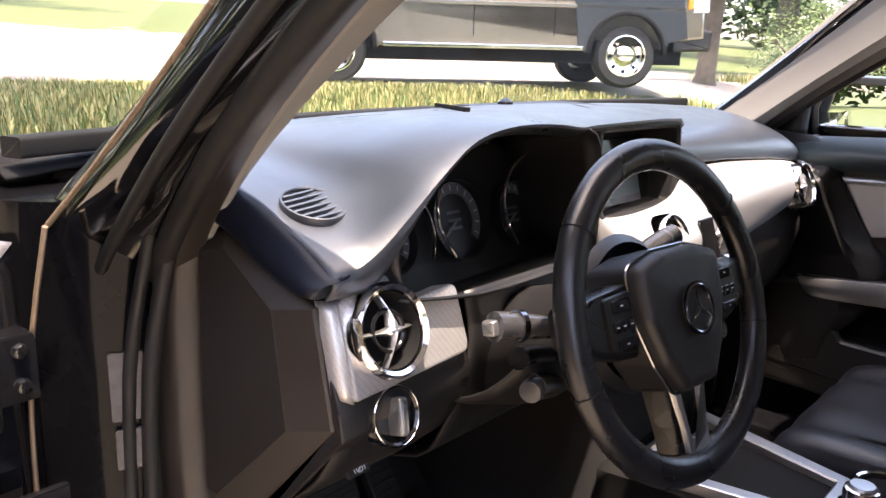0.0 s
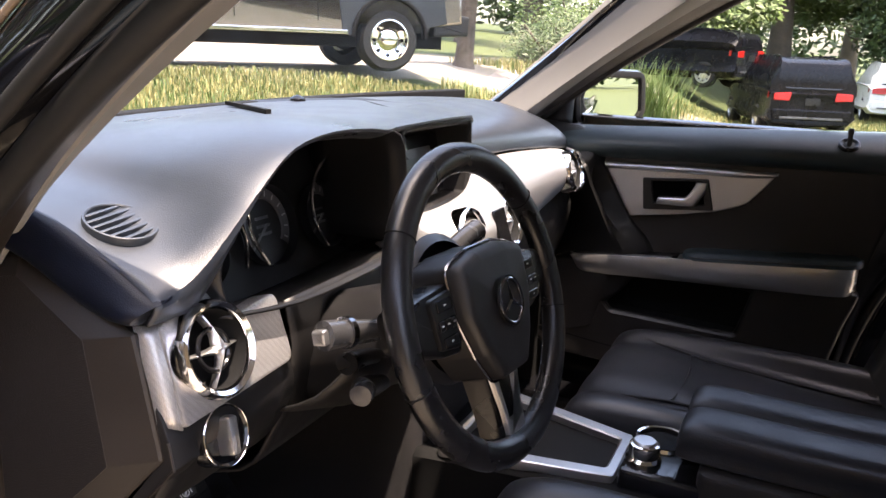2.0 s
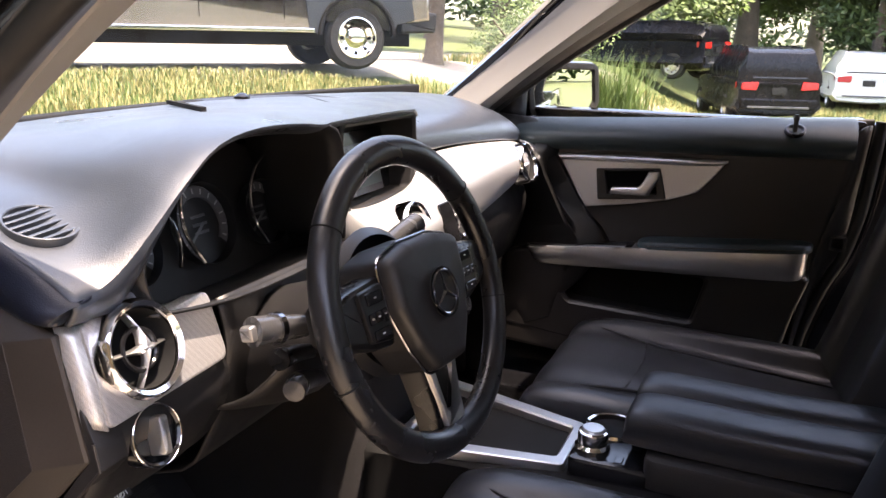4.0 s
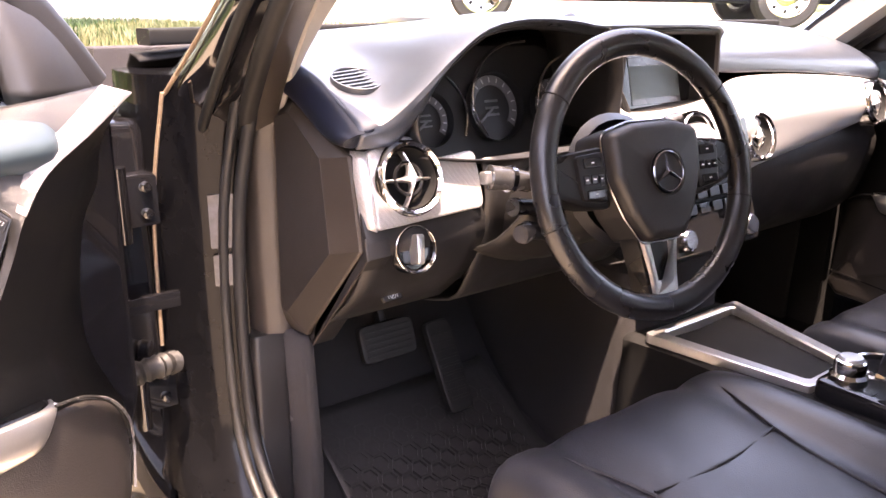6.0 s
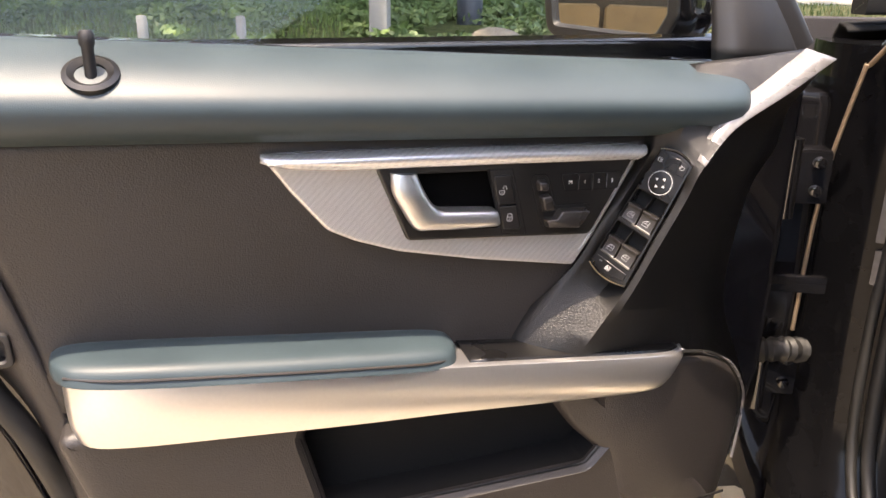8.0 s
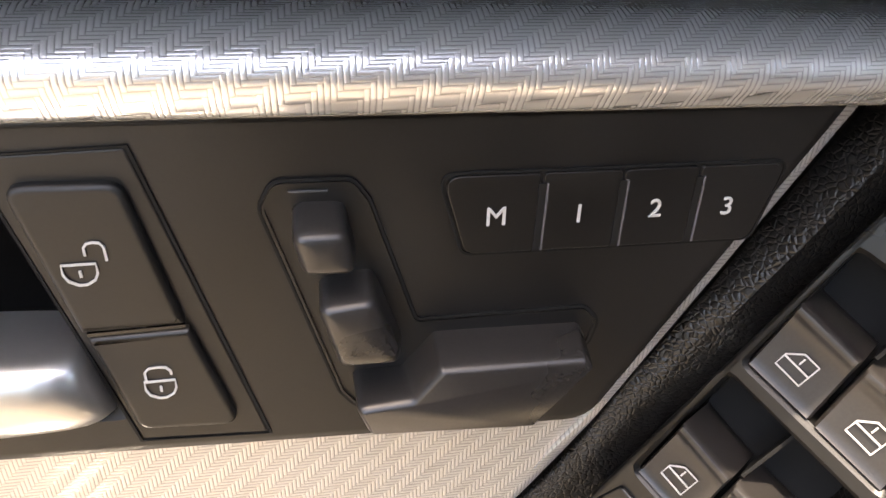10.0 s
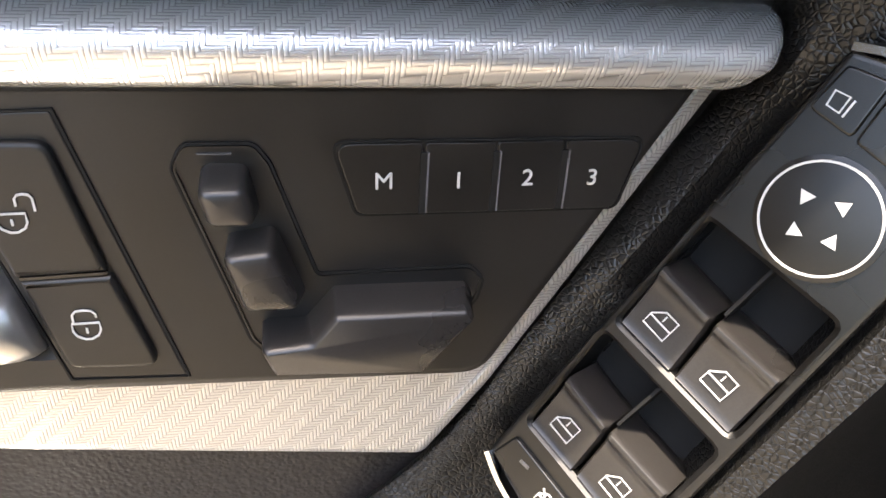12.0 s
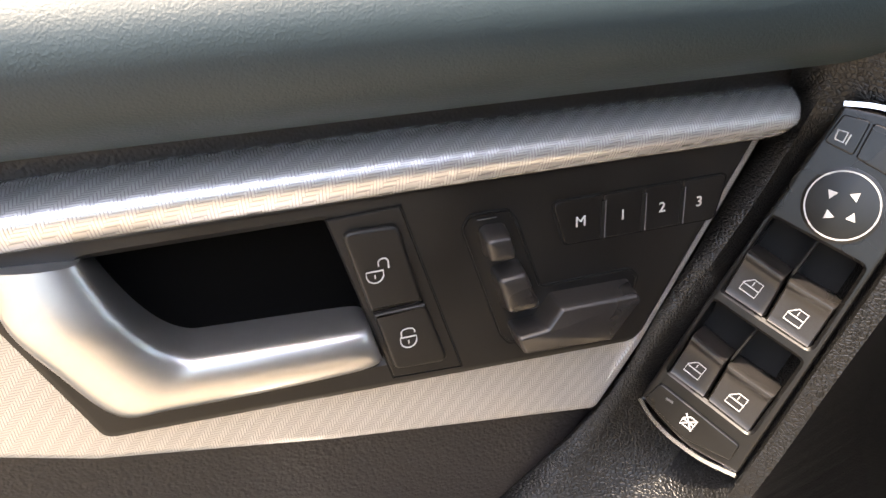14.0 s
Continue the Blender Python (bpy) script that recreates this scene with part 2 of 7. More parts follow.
def spline(points, steps, closed=False):
    """A smooth line through the points, with so many steps from one to the next."""
    p = [Vector(q) for q in points]
    n, out = len(p), []
    for i in range(n if closed else n - 1):
        if closed:
            a, b, c, d = p[i - 1], p[i], p[(i + 1) % n], p[(i + 2) % n]
        else:
            a, b, c, d = p[max(i - 1, 0)], p[i], p[i + 1], p[min(i + 2, n - 1)]
        out += [crm(a, b, c, d, k / steps) for k in range(steps)]
    return out if closed else out + [p[-1]]


def rounded(poly, r, seg=4):
    """A 2D outline with its corners rounded; r is one radius or one for each corner."""
    out, n = [], len(poly)
    for i in range(n):
        rad = r[i] if isinstance(r, (list, tuple)) else r
        p, a, b = Vector(poly[i]), Vector(poly[i - 1]), Vector(poly[(i + 1) % n])
        da, db = (a - p), (b - p)
        la, lb = da.length, db.length
        if rad <= 0 or la < 1e-7 or lb < 1e-7:
            out.append(p)
            continue
        ang = da.angle(db)
        d = min(rad / max(math.tan(ang / 2), 1e-3), 0.48 * la, 0.48 * lb)
        s, e = p + da / la * d, p + db / lb * d
        for k in range(seg + 1):
            t = k / seg
            out.append(s * (1 - t) ** 2 + p * 2 * t * (1 - t) + e * t * t)
    return out


def shrunk(poly, d):
    """The outline moved inwards by d."""
    n = len(poly)
    area = sum(poly[i - 1][0] * poly[i][1] - poly[i][0] * poly[i - 1][1] for i in range(n))
    s = 1 if area > 0 else -1
    out = []
    for i in range(n):
        p, a, b = Vector(poly[i]), Vector(poly[i - 1]), Vector(poly[(i + 1) % n])
        u, v = (p - a), (b - p)
        if u.length < 1e-9 or v.length < 1e-9:
            out.append(p)
            continue
        u.normalize(), v.normalize()
        nu, nv = Vector((-u.y, u.x)) * s, Vector((-v.y, v.x)) * s
        k = max(0.35, 1 + nu.dot(nv))
        out.append(p + (nu + nv) * (d / k))
    return out


def slab(outline, h0, h1, m=None, edge=0.001, holes=(), hole_depth=None, seg=2, dome=0.0):
    """A plate: the 2D outline raised from h0 to h1 with rounded upper edges; holes go through (or down to hole_depth)."""
    bm = bmesh.new()
    m = m or Matrix()

    def ring(poly, h):
        return [bm.verts.new(m @ Vector((p[0], p[1], h))) for p in poly]

    def wall(r0, r1):
        n = len(r0)
        for i in range(n):
            bm.faces.new((r0[i - 1], r0[i], r1[i], r1[i - 1]))

    rings = [ring(outline, h0), ring(outline, h1 - edge)]
    for k in range(1, seg + 1):
        a = k / seg * math.pi / 2
        rings.append(ring(shrunk(outline, edge * (1 - math.cos(a))), h1 - edge + edge * math.sin(a)))
    rings.append(ring(shrunk(outline, edge * 1.3), h1))
    for r0, r1 in zip(rings, rings[1:]):
        wall(r0, r1)
    tops = [rings[-1]]
    for hole in holes:
        deep = h0 if hole_depth is None else hole_depth
        hr = [ring(shrunk(hole, -edge), h1), ring(hole, h1 - edge), ring(hole, deep)]
        for r0, r1 in zip(hr, hr[1:]):
            wall(r0, r1)
        tops.append(hr[0])
    if holes:
        edges = []
        for r in tops:
            for i in range(len(r)):
                edges.append(bm.edges.get((r[i - 1], r[i])) or bm.edges.new((r[i - 1], r[i])))
        bmesh.ops.triangle_fill(bm, use_beauty=True, use_dissolve=False, edges=edges)
    else:
        if dome:
            c = sum((Vector((p[0], p[1])) for p in outline), Vector((0, 0))) / len(outline)
            mid = bm.verts.new(m @ Vector((c.x, c.y, h1 + dome)))
            r = rings[-1]
            for i in range(len(r)):
                bm.faces.new((r[i - 1], r[i], mid))
        else:
            bm.faces.new(rings[-1])
    if not holes:
        bm.faces.new(rings[0])
    return bm


def loft(rows, su=1, sv=1, close_v=False, caps=False, close_u=False):
    """A skin over rows of points (all of one count), smoothed between rows (su steps) and along them (sv steps)."""
    rows = [spline(r, sv, close_v) if sv > 1 else [Vector(p) for p in r] for r in rows]
    if su > 1:
        cols = [spline([r[j] for r in rows], su, close_u) for j in range(len(rows[0]))]
        rows = [[c[i] for c in cols] for i in range(len(cols[0]))]
    bm = bmesh.new()
    vs = [[bm.verts.new(p) for p in r] for r in rows]
    nv = len(vs[0])
    pairs = list(zip(vs, vs[1:])) + ([(vs[-1], vs[0])] if close_u else [])
    for a, b in pairs:
        for j in range(nv if close_v else nv - 1):
            k = (j + 1) % nv
            bm.faces.new((a[j], a[k], b[k], b[j]))
    if caps:
        bm.faces.new(vs[0])
        bm.faces.new(vs[-1])
    return bm


def lathe(profile, m=None, seg=40, arc=(0, 360)):
    """A turned form: (radius, height) round the third axis of m."""
    m = m or Matrix()
    full = arc[1] - arc[0] >= 359.9
    n = seg if full else seg + 1
    bm = bmesh.new()
    rings = []
    for r, h in profile:
        if r < 1e-6:
            rings.append([bm.verts.new(m @ Vector((0, 0, h)))])
            continue
        rings.append([bm.verts.new(m @ Vector((r * math.cos(a), r * math.sin(a), h))) for a in (radians(arc[0] + (arc[1] - arc[0]) * i / seg) for i in range(n))])
    for a, b in zip(rings, rings[1:]):
        for i in range(seg):
            j = (i + 1) % n
            if len(a) == 1 and len(b) == 1:
                continue
            if len(a) == 1:
                bm.faces.new((a[0], b[i], b[j]))
            elif len(b) == 1:
                bm.faces.new((a[i], a[j], b[0]))
            else:
                bm.faces.new((a[i], a[j], b[j], b[i]))
    return bm


def sweep(path, section, up=(0, 0, 1), closed=False, scale=None, caps=True):
    """A 2D section carried along a path, its second axis kept near up."""
    p = [Vector(q) for q in path]
    n = len(p)
    bm = bmesh.new()
    rings = []
    for i in range(n):
        a = p[i - 1] if (closed or i > 0) else p[i]
        b = p[(i + 1) % n] if (closed or i < n - 1) else p[i]
        t = (b - a).normalized()
        side = t.cross(Vector(up)).normalized()
        top = side.cross(t)
        k = scale(i / max(1, n - 1)) if scale else 1.0
        rings.append([bm.verts.new(p[i] + side * (s[0] * k) + top * (s[1] * k)) for s in section])
    pairs = list(zip(rings, rings[1:])) + ([(rings[-1], rings[0])] if closed else [])
    m = len(section)
    for a, b in pairs:
        for j in range(m):
            bm.faces.new((a[j - 1], a[j], b[j], b[j - 1]))
    if caps and not closed:
        bm.faces.new(rings[0])
        bm.faces.new(rings[-1])
    return bm


def circle(r, n=12, ry=None):
    return [(r * math.cos(2 * math.pi * i / n), (ry or r) * math.sin(2 * math.pi * i / n)) for i in range(n)]


def circle_at(cx, cy, r, n=32):
    return [Vector((cx + x, cy + y)) for x, y in circle(r, n)]


def rect(w, h, r=0.0, seg=3, cx=0.0, cy=0.0):
    q = [(cx - w / 2, cy - h / 2), (cx + w / 2, cy - h / 2), (cx + w / 2, cy + h / 2), (cx - w / 2, cy + h / 2)]
    return rounded(q, r, seg) if r else [Vector(p) for p in q]


def block(x0, x1, y0, y1, z0, z1, edge=0.004, r=0.0):
    """A box with rounded upper edges and, with r, rounded corners in plan."""
    q = [(x0, y0), (x1, y0), (x1, y1), (x0, y1)]
    return slab(rounded(q, r, 4) if r else q, z0, z1, edge=edge)


def writing(text, size, m, material, parent, name="lettering", local=False, depth=0.0002):
    """Printed characters from the built-in font, as a thin mesh; m: right, up and out."""
    cu = bpy.data.curves.new("t", "FONT")
    cu.body, cu.size, cu.extrude, cu.align_x, cu.align_y = text, size, depth, "CENTER", "CENTER"
    ob = bpy.data.objects.new("t", cu)
    scene.collection.objects.link(ob)
    me = bpy.data.meshes.new_from_object(ob.evaluated_get(bpy.context.evaluated_depsgraph_get()))
    bm = bmesh.new()
    bm.from_mesh(me)
    bm.transform(m)
    bpy.data.objects.remove(ob)
    bpy.data.curves.remove(cu)
    return part(name, bm, material, parent, local=local, smooth=0)


def stroke(points, w, m, h=0.0003, closed=False):
    """A thin printed line in the plane of m."""
    pts = [m @ Vector((p[0], p[1], 0)) for p in points]
    return sweep(pts, [(-w / 2, 0), (w / 2, 0), (w / 2, h), (-w / 2, h)], up=m.to_3x3() @ Vector((0, 0, 1)), closed=closed)

# ---- the car's shell ----
# x to the right, y to the nose, z up from the ground under the car
def car_body():
    body = thing("car_body", pose(0, 0, 0.2), "glossy black painted car body shell with open doorway", "car body")

    def pillar(s):
        """Windscreen pillar: s is -1 on the driver's side, 1 on the other."""
        def along(x0, x1, x2, y0, y1, y2):
            def at(z):
                t = (z - 1.15) / 0.3
                return Vector((s * (x0 + x1 * t + x2 * t * t), y0 + y1 * t + y2 * t * t, z))
            return at
        inner = along(0.649, 0.020, -0.049, 0.344, -0.371, -0.044)      # trim edge at the glass
        outer = along(0.673, 0.058, -0.041, 0.323, -0.334, -0.095)      # trim edge at the doorway
        seal = along(0.718, 0.070, -0.040, 0.312, -0.372, -0.090)       # doorway rubber
        skin = along(0.751, -0.092, 0.056, 0.456, -0.369, 0.014)        # painted outer edge
        out = lambda p, dx, dy, dz=0: p + Vector((s * dx, dy, dz))
        zs = [1.05, 1.1, 1.2, 1.3, 1.4, 1.5, 1.58]
        pane = lambda z: Vector((s * (0.690 - 0.10 * (z - 1.1)), skin(z).y, z))
        # painted outer pillar
        rows = []
        for z in zs:
            a, b, w = seal(z), skin(z), pane(z)
            rows.append([out(a, 0.004, 0.016), out(a.lerp(b, 0.25), 0.016, 0.008), out(a.lerp(b, 0.6), 0.024, 0.006), out(b, 0.006, -0.004), out(b, 0.0, 0.010), out(w, 0.005, 0.012), out(w, -0.005, -0.02), out(a, -0.02, 0.05)])
        part("pillar_skin", loft(rows, 3, 2, close_v=True, caps=True), "car_paint", body)
        # rubber seals that frame the doorway; the thin tan line paints the sun's glint
        for k, dx, dy, r, mat in ((0.0, 0.002, 0.002, 0.012, "rubber"), (0.25, 0.026, -0.004, 0.007, "rubber"), (0.80, 0.024, -0.006, 0.003, "paint_glint_tan")):
            part("door_seal_and_glint", sweep(spline([out(seal(z).lerp(skin(z), k), dx, dy) for z in zs], 3), circle(r, 10), up=(1, 0, 0)), mat, body)
        rows = []
        for z in zs:
            a, b = outer(z), seal(z)
            rows.append([out(a, 0.0, 0.002), out(a, 0.008, -0.006), out(a.lerp(b, 0.5), 0.0, -0.006), out(b, -0.004, 0.0), out(b, -0.002, 0.03), out(a, 0.0, 0.03)])
        part("pillar_edge_trim", loft(rows, 3, 2, close_v=True, caps=True), "edge_trim", body)
        rows = []
        for z in zs:
            a, b, w = outer(z), inner(z), pane(z)
            rows.append([out(a, 0.003, 0.002), out(a, -0.006, -0.002), out(a.lerp(b, 0.5), -0.002, -0.004), out(b, 0.0, 0.0), out(b, 0.006, 0.02), w, out(w, 0.03, 0.02), out(a, 0.02, 0.06)])
        part("pillar_trim", loft(rows, 3, 2, close_v=True, caps=True), "pillar_trim", body, "light grey woven fabric pillar trim")

    pillar(-1)
    pillar(1)

    # lower door post, driver's side: trim, seals, painted jamb
    def post(name, pts, sec, mat, up=(1, 0, 0)):
        part(name, sweep(spline(pts, 4), sec, up=up), mat, body)
    rows = []
    for z, y in ((1.115, -0.028), (1.06, -0.008), (1.0, 0.0), (0.86, 0.002), (0.785, -0.002), (0.766, -0.004)):
        rows.append([(-0.640, y + 0.47, z), (-0.646, y + 0.414, z), (-0.660, y + 0.409, z), (-0.676, y + 0.416, z), (-0.686, y + 0.428, z), (-0.690, y + 0.47, z)])
    part("jamb_trim", loft(rows, 3, 3, close_v=True, caps=True), "edge_trim", body)
    # two rubber seals; the tan line is a painted sun glint on the jamb
    for dx, dy, r, mat in ((0.026, 0.0, 0.009, "rubber"), (0.008, 0.010, 0.007, "rubber"), (-0.066, 0.070, 0.0028, "paint_glint_tan")):
        line = [(-0.722 + dx, 0.385 + dy, 1.11), (-0.735 + dx, 0.425 + dy, 0.95), (-0.74 + dx, 0.43 + dy, 0.75), (-0.742 + dx, 0.40 + dy, 0.60), (-0.745 + dx, 0.30 + dy, 0.525), (-0.75 + dx, 0.12 + dy, 0.50), (-0.75 + dx, -0.6, 0.495 - dx)]
        post("door_seal_and_glint", line if mat == "rubber" else line[:3], circle(r, 10), mat)
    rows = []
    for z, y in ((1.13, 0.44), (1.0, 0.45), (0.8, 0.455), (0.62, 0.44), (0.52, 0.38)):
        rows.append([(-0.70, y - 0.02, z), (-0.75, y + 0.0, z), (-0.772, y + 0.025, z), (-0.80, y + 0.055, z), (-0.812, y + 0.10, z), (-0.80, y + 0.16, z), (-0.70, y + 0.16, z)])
    bs = axes((-0.728, 0.440, 0.915), (1, -0.4, 0), (-0.37, -0.93, 0))
    part("sticker", slab(rect(0.034, 0.075, 0.002, cy=0.02), -0.002, 0.0018, bs, 0.0002), "sticker_grey", body, "worn grey data sticker")
    part("sticker", slab(rect(0.030, 0.045, 0.002, cy=-0.05), -0.002, 0.0018, bs, 0.0002), "sticker_grey", body)
    # same paint as the shell, dulled to stand in for missing reflections
    part("door_jamb", loft(rows, 4, 3, caps=True), "jamb_dimmed_paint", body)
    part("wing_end", block(-0.905, -0.80, 0.50, 0.66, 0.40, 1.075, 0.02, 0.02), "car_paint", body)
    # hinges and check strap
    for z in (0.70, 0.97):
        part("hinge", joined(block(-0.86, -0.80, 0.475, 0.52, z - 0.035, z + 0.035, 0.006), lathe([(0.0, -0.05), (0.011, -0.05), (0.011, 0.05), (0.0, 0.05)], Matrix.Translation((-0.852, 0.462, z)), 14)), "car_paint", body)
        for dz in (-0.018, 0.018):
            part("hinge_bolt", lathe([(0, 0.008), (0.007, 0.006), (0.008, 0), (0.008, -0.004)], axes((-0.815, 0.474, z + dz), (1, 0, 0), (0, -1, 0)), 8), "car_paint", body)
    part("check_strap", block(-0.90, -0.79, 0.452, 0.462, 0.823, 0.845, 0.002), "car_paint", body)
    # wiring boot between door and post
    part("wiring_boot", sweep(spline([(-0.80, 0.47, 0.735), (-0.83, 0.452, 0.742), (-0.87, 0.45, 0.738), (-0.90, 0.44, 0.73)], 8), circle(0.016, 10), scale=lambda t: 1.0 + 0.14 * math.sin(t * 60)), "rubber", body)

    # sill with painted step and light side bar
    rows = []
    for y in (0.50, 0.3, 0.0, -0.4, -0.9):
        rows.append([(-0.60, y, 0.44), (-0.66, y, 0.475), (-0.72, y, 0.492), (-0.765, y, 0.488), (-0.785, y, 0.47), (-0.80, y, 0.42), (-0.815, y, 0.36), (-0.80, y, 0.26), (-0.70, y, 0.25)])
    part("sill", loft(rows, 3, 3), "car_paint", body, solid=0.004)
    part("sill_plate", block(-0.71, -0.635, -0.75, 0.26, 0.486, 0.497, 0.003), "matte_black", body)
    rows = []
    for y in (0.53, 0.2, -0.3, -0.9):
        rows.append([(-0.835, y, 0.470), (-0.838, y, 0.489), (-0.850, y, 0.494), (-0.873, y, 0.490), (-0.880, y, 0.478), (-0.875, y, 0.44), (-0.838, y, 0.44)])
    part("side_step_bar", loft(rows, 2, 1, close_v=True, caps=True), "sill_bar", body, "sunlit pale side step bar")

    # front wing, bonnet and cowl
    rows = []
    for y, zt, w in ((0.62, 1.075, 0.80), (0.8, 1.085, 0.83), (1.1, 1.07, 0.86), (1.45, 1.03, 0.87), (1.7, 0.95, 0.83), (1.82, 0.80, 0.76)):
        rows.append([(-w - 0.03, y, 0.45), (-w - 0.055, y, 0.75), (-w - 0.03, y, zt - 0.09), (-w + 0.04, y, zt - 0.015), (-0.55, y, zt + 0.012), (-0.2, y, zt + 0.028), (0.2, y, zt + 0.028), (0.55, y, zt + 0.012), (w - 0.04, y, zt - 0.015), (w + 0.03, y, zt - 0.09), (w + 0.055, y, 0.75), (w + 0.03, y, 0.45)])
    part("bonnet", loft(rows, 4, 3), "car_paint", body, solid=0.004)
    rows = [[(x, 0.60 + 0.10 * (1 - (x / 0.78) ** 2) + dy, 1.16 + dz - 0.03 * (x / 0.78) ** 2) for x in (-0.78, -0.5, -0.2, 0.2, 0.5, 0.78)] for dy, dz in ((-0.04, 0.012), (0.0, 0.02), (0.03, -0.01), (0.10, -0.06), (0.12, -0.12))]
    part("cowl", loft(rows, 2, 3), "void_black", body, solid=0.004)
    for s in (-1, 1):
        a = Vector((s * 0.1 - 0.2, 0.76, 1.135))
        part("wiper_arm", sweep([a, a + Vector((0.30, -0.015, 0.015)), a + Vector((0.55, -0.05, 0.012))], rect(0.018, 0.012, 0.003)), "matte_black", body)

    # roof, rear shell
    rows = []
    for y, z, w in ((0.0, 1.555, 0.57), (-0.16, 1.590, 0.60), (-0.4, 1.635, 0.63), (-1.0, 1.65, 0.63), (-1.8, 1.61, 0.61), (-2.3, 1.52, 0.58)):
        rows.append([(-w - 0.06, y, z - 0.085), (-w, y, z - 0.03), (-0.3, y, z), (0.3, y, z), (w, y, z - 0.03), (w + 0.06, y, z - 0.085)])
    part("roof", loft(rows, 3, 3), "car_paint", body, solid=0.02)
    part("headliner", loft([[(x, y, z - 0.045) for x, y, z in r] for r in rows], 3, 3), "pillar_trim", body, solid=0.01)
    for s in (-1, 1):
        rows = []
        for z in (0.45, 0.8, 1.1, 1.35, 1.57):
            x = 0.74 - max(0, z - 1.1) * 0.26
            rows.append([(s * (x - 0.05), -0.66, z), (s * x, -0.63, z), (s * (x + 0.03), -0.66, z), (s * (x + 0.02), -0.84, z), (s * (x - 0.05), -0.82, z)])
        part("centre_pillar", loft(rows, 2, 1, close_v=True, caps=True), "edge_trim", body)
        rows = []
        for y in (-0.82, -1.5, -2.3):
            rows.append([(s * 0.80, y, 0.3), (s * 0.84, y, 0.6), (s * 0.84, y, 0.9), (s * 0.80, y, 1.12)])
        part("rear_side", loft(rows, 2, 2), "car_paint", body, solid=0.02)
        part("rear_glass", slab([(-0.84, 1.13), (-2.2, 1.13), (-2.05, 1.48), (-0.84, 1.52)], -0.002, 0.002, Matrix(((0, 0, 1, s * 0.73), (1, 0, 0, 0), (0, 1, 0, 0), (0, 0, 0, 1)))), "window_glass", body).visible_shadow = False
        part("roof_rail", sweep(spline([(s * 0.655, -0.12, 1.525), (s * 0.67, -0.4, 1.565), (s * 0.67, -1.2, 1.57), (s * 0.66, -2.2, 1.48)], 4), rect(0.07, 0.05, 0.012)), "edge_trim", body)
    part("tailgate", block(-0.8, 0.8, -2.36, -2.28, 0.4, 1.1, 0.01), "car_paint", body)
    part("sill", block(0.60, 0.80, -0.9, 0.5, 0.25, 0.49, 0.01), "car_paint", body)

    # windscreen
    rows = []
    for k in range(7):
        t = k / 6
        z = 1.165 + t * 0.415
        rows.append([(x, 0.575 + 0.10 * (1 - (x / 0.78) ** 2) * (1 - 0.5 * t) - 0.70 * t, z + 0.012 * (1 - (x / 0.78) ** 2)) for x in [v * (0.775 - 0.16 * t) for v in (-1, -0.6, -0.2, 0.2, 0.6, 1)]])
    g = part("windscreen", loft(rows, 1, 3), "window_glass", body, "clear laminated windscreen", solid=0.004)
    g.visible_shadow = False
    part("scuttle_seal", sweep(spline([(x, 0.565 + 0.10 * (1 - (x / 0.78) ** 2), 1.172) for x in (-0.77, -0.5, -0.2, 0.2, 0.5, 0.77)], 5), rect(0.034, 0.022, 0.004)), "void_black", body)

    # cabin floor and firewall, carpeted
    rows = [[(x, y, z) for x in (-0.66, -0.3, -0.1, 0.1, 0.3, 0.66)] for y, z in ((-2.2, 0.44), (-0.8, 0.42), (-0.1, 0.40), (0.38, 0.42), (0.56, 0.52), (0.68, 0.72), (0.70, 1.05))]
    part("cabin_carpet", loft(rows, 3, 1), "carpet", body, solid=0.01)
    for s in (-1, 1):
        rows = [[(s * 0.66, y, 0.40), (s * 0.655, y, 0.46), (s * 0.65, y, 0.55 + k), (s * 0.66, y, 0.77)] for y, k in ((0.36, 0), (0.45, 0.0), (0.7, 0))]
        part("kick_panel", loft(rows, 1, 2), "carpet", body, solid=0.02)
    part("kick_panel", block(0.655, 0.735, 0.29, 0.80, 0.38, 1.095, 0.004), "void_black", body)
    part("tunnel_carpet", block(-0.13, 0.13, 0.215, 0.70, 0.42, 0.80, 0.02, 0.03), "carpet", body)
    part("firewall", block(-0.80, 0.80, 0.71, 0.76, 0.35, 1.15, 0.004), "carpet", body)
    part("kick_panel", block(-0.70, -0.668, 0.47, 0.74, 0.38, 1.14, 0.006), "carpet", body)
    part("kick_panel", block(-0.705, -0.652, 0.414, 0.56, 0.44, 0.766, 0.006, 0.01), "matte_black", body)
    part("footrest", slab(rect(0.042, 0.075, 0.008), 0, 0.02, axes((-0.632, 0.438, 0.638), (1, 0, 0), (0, -0.85, 0.5)), 0.003), "sticker_grey", body, "grey ribbed foot rest")
    return body


own_car = car_body()


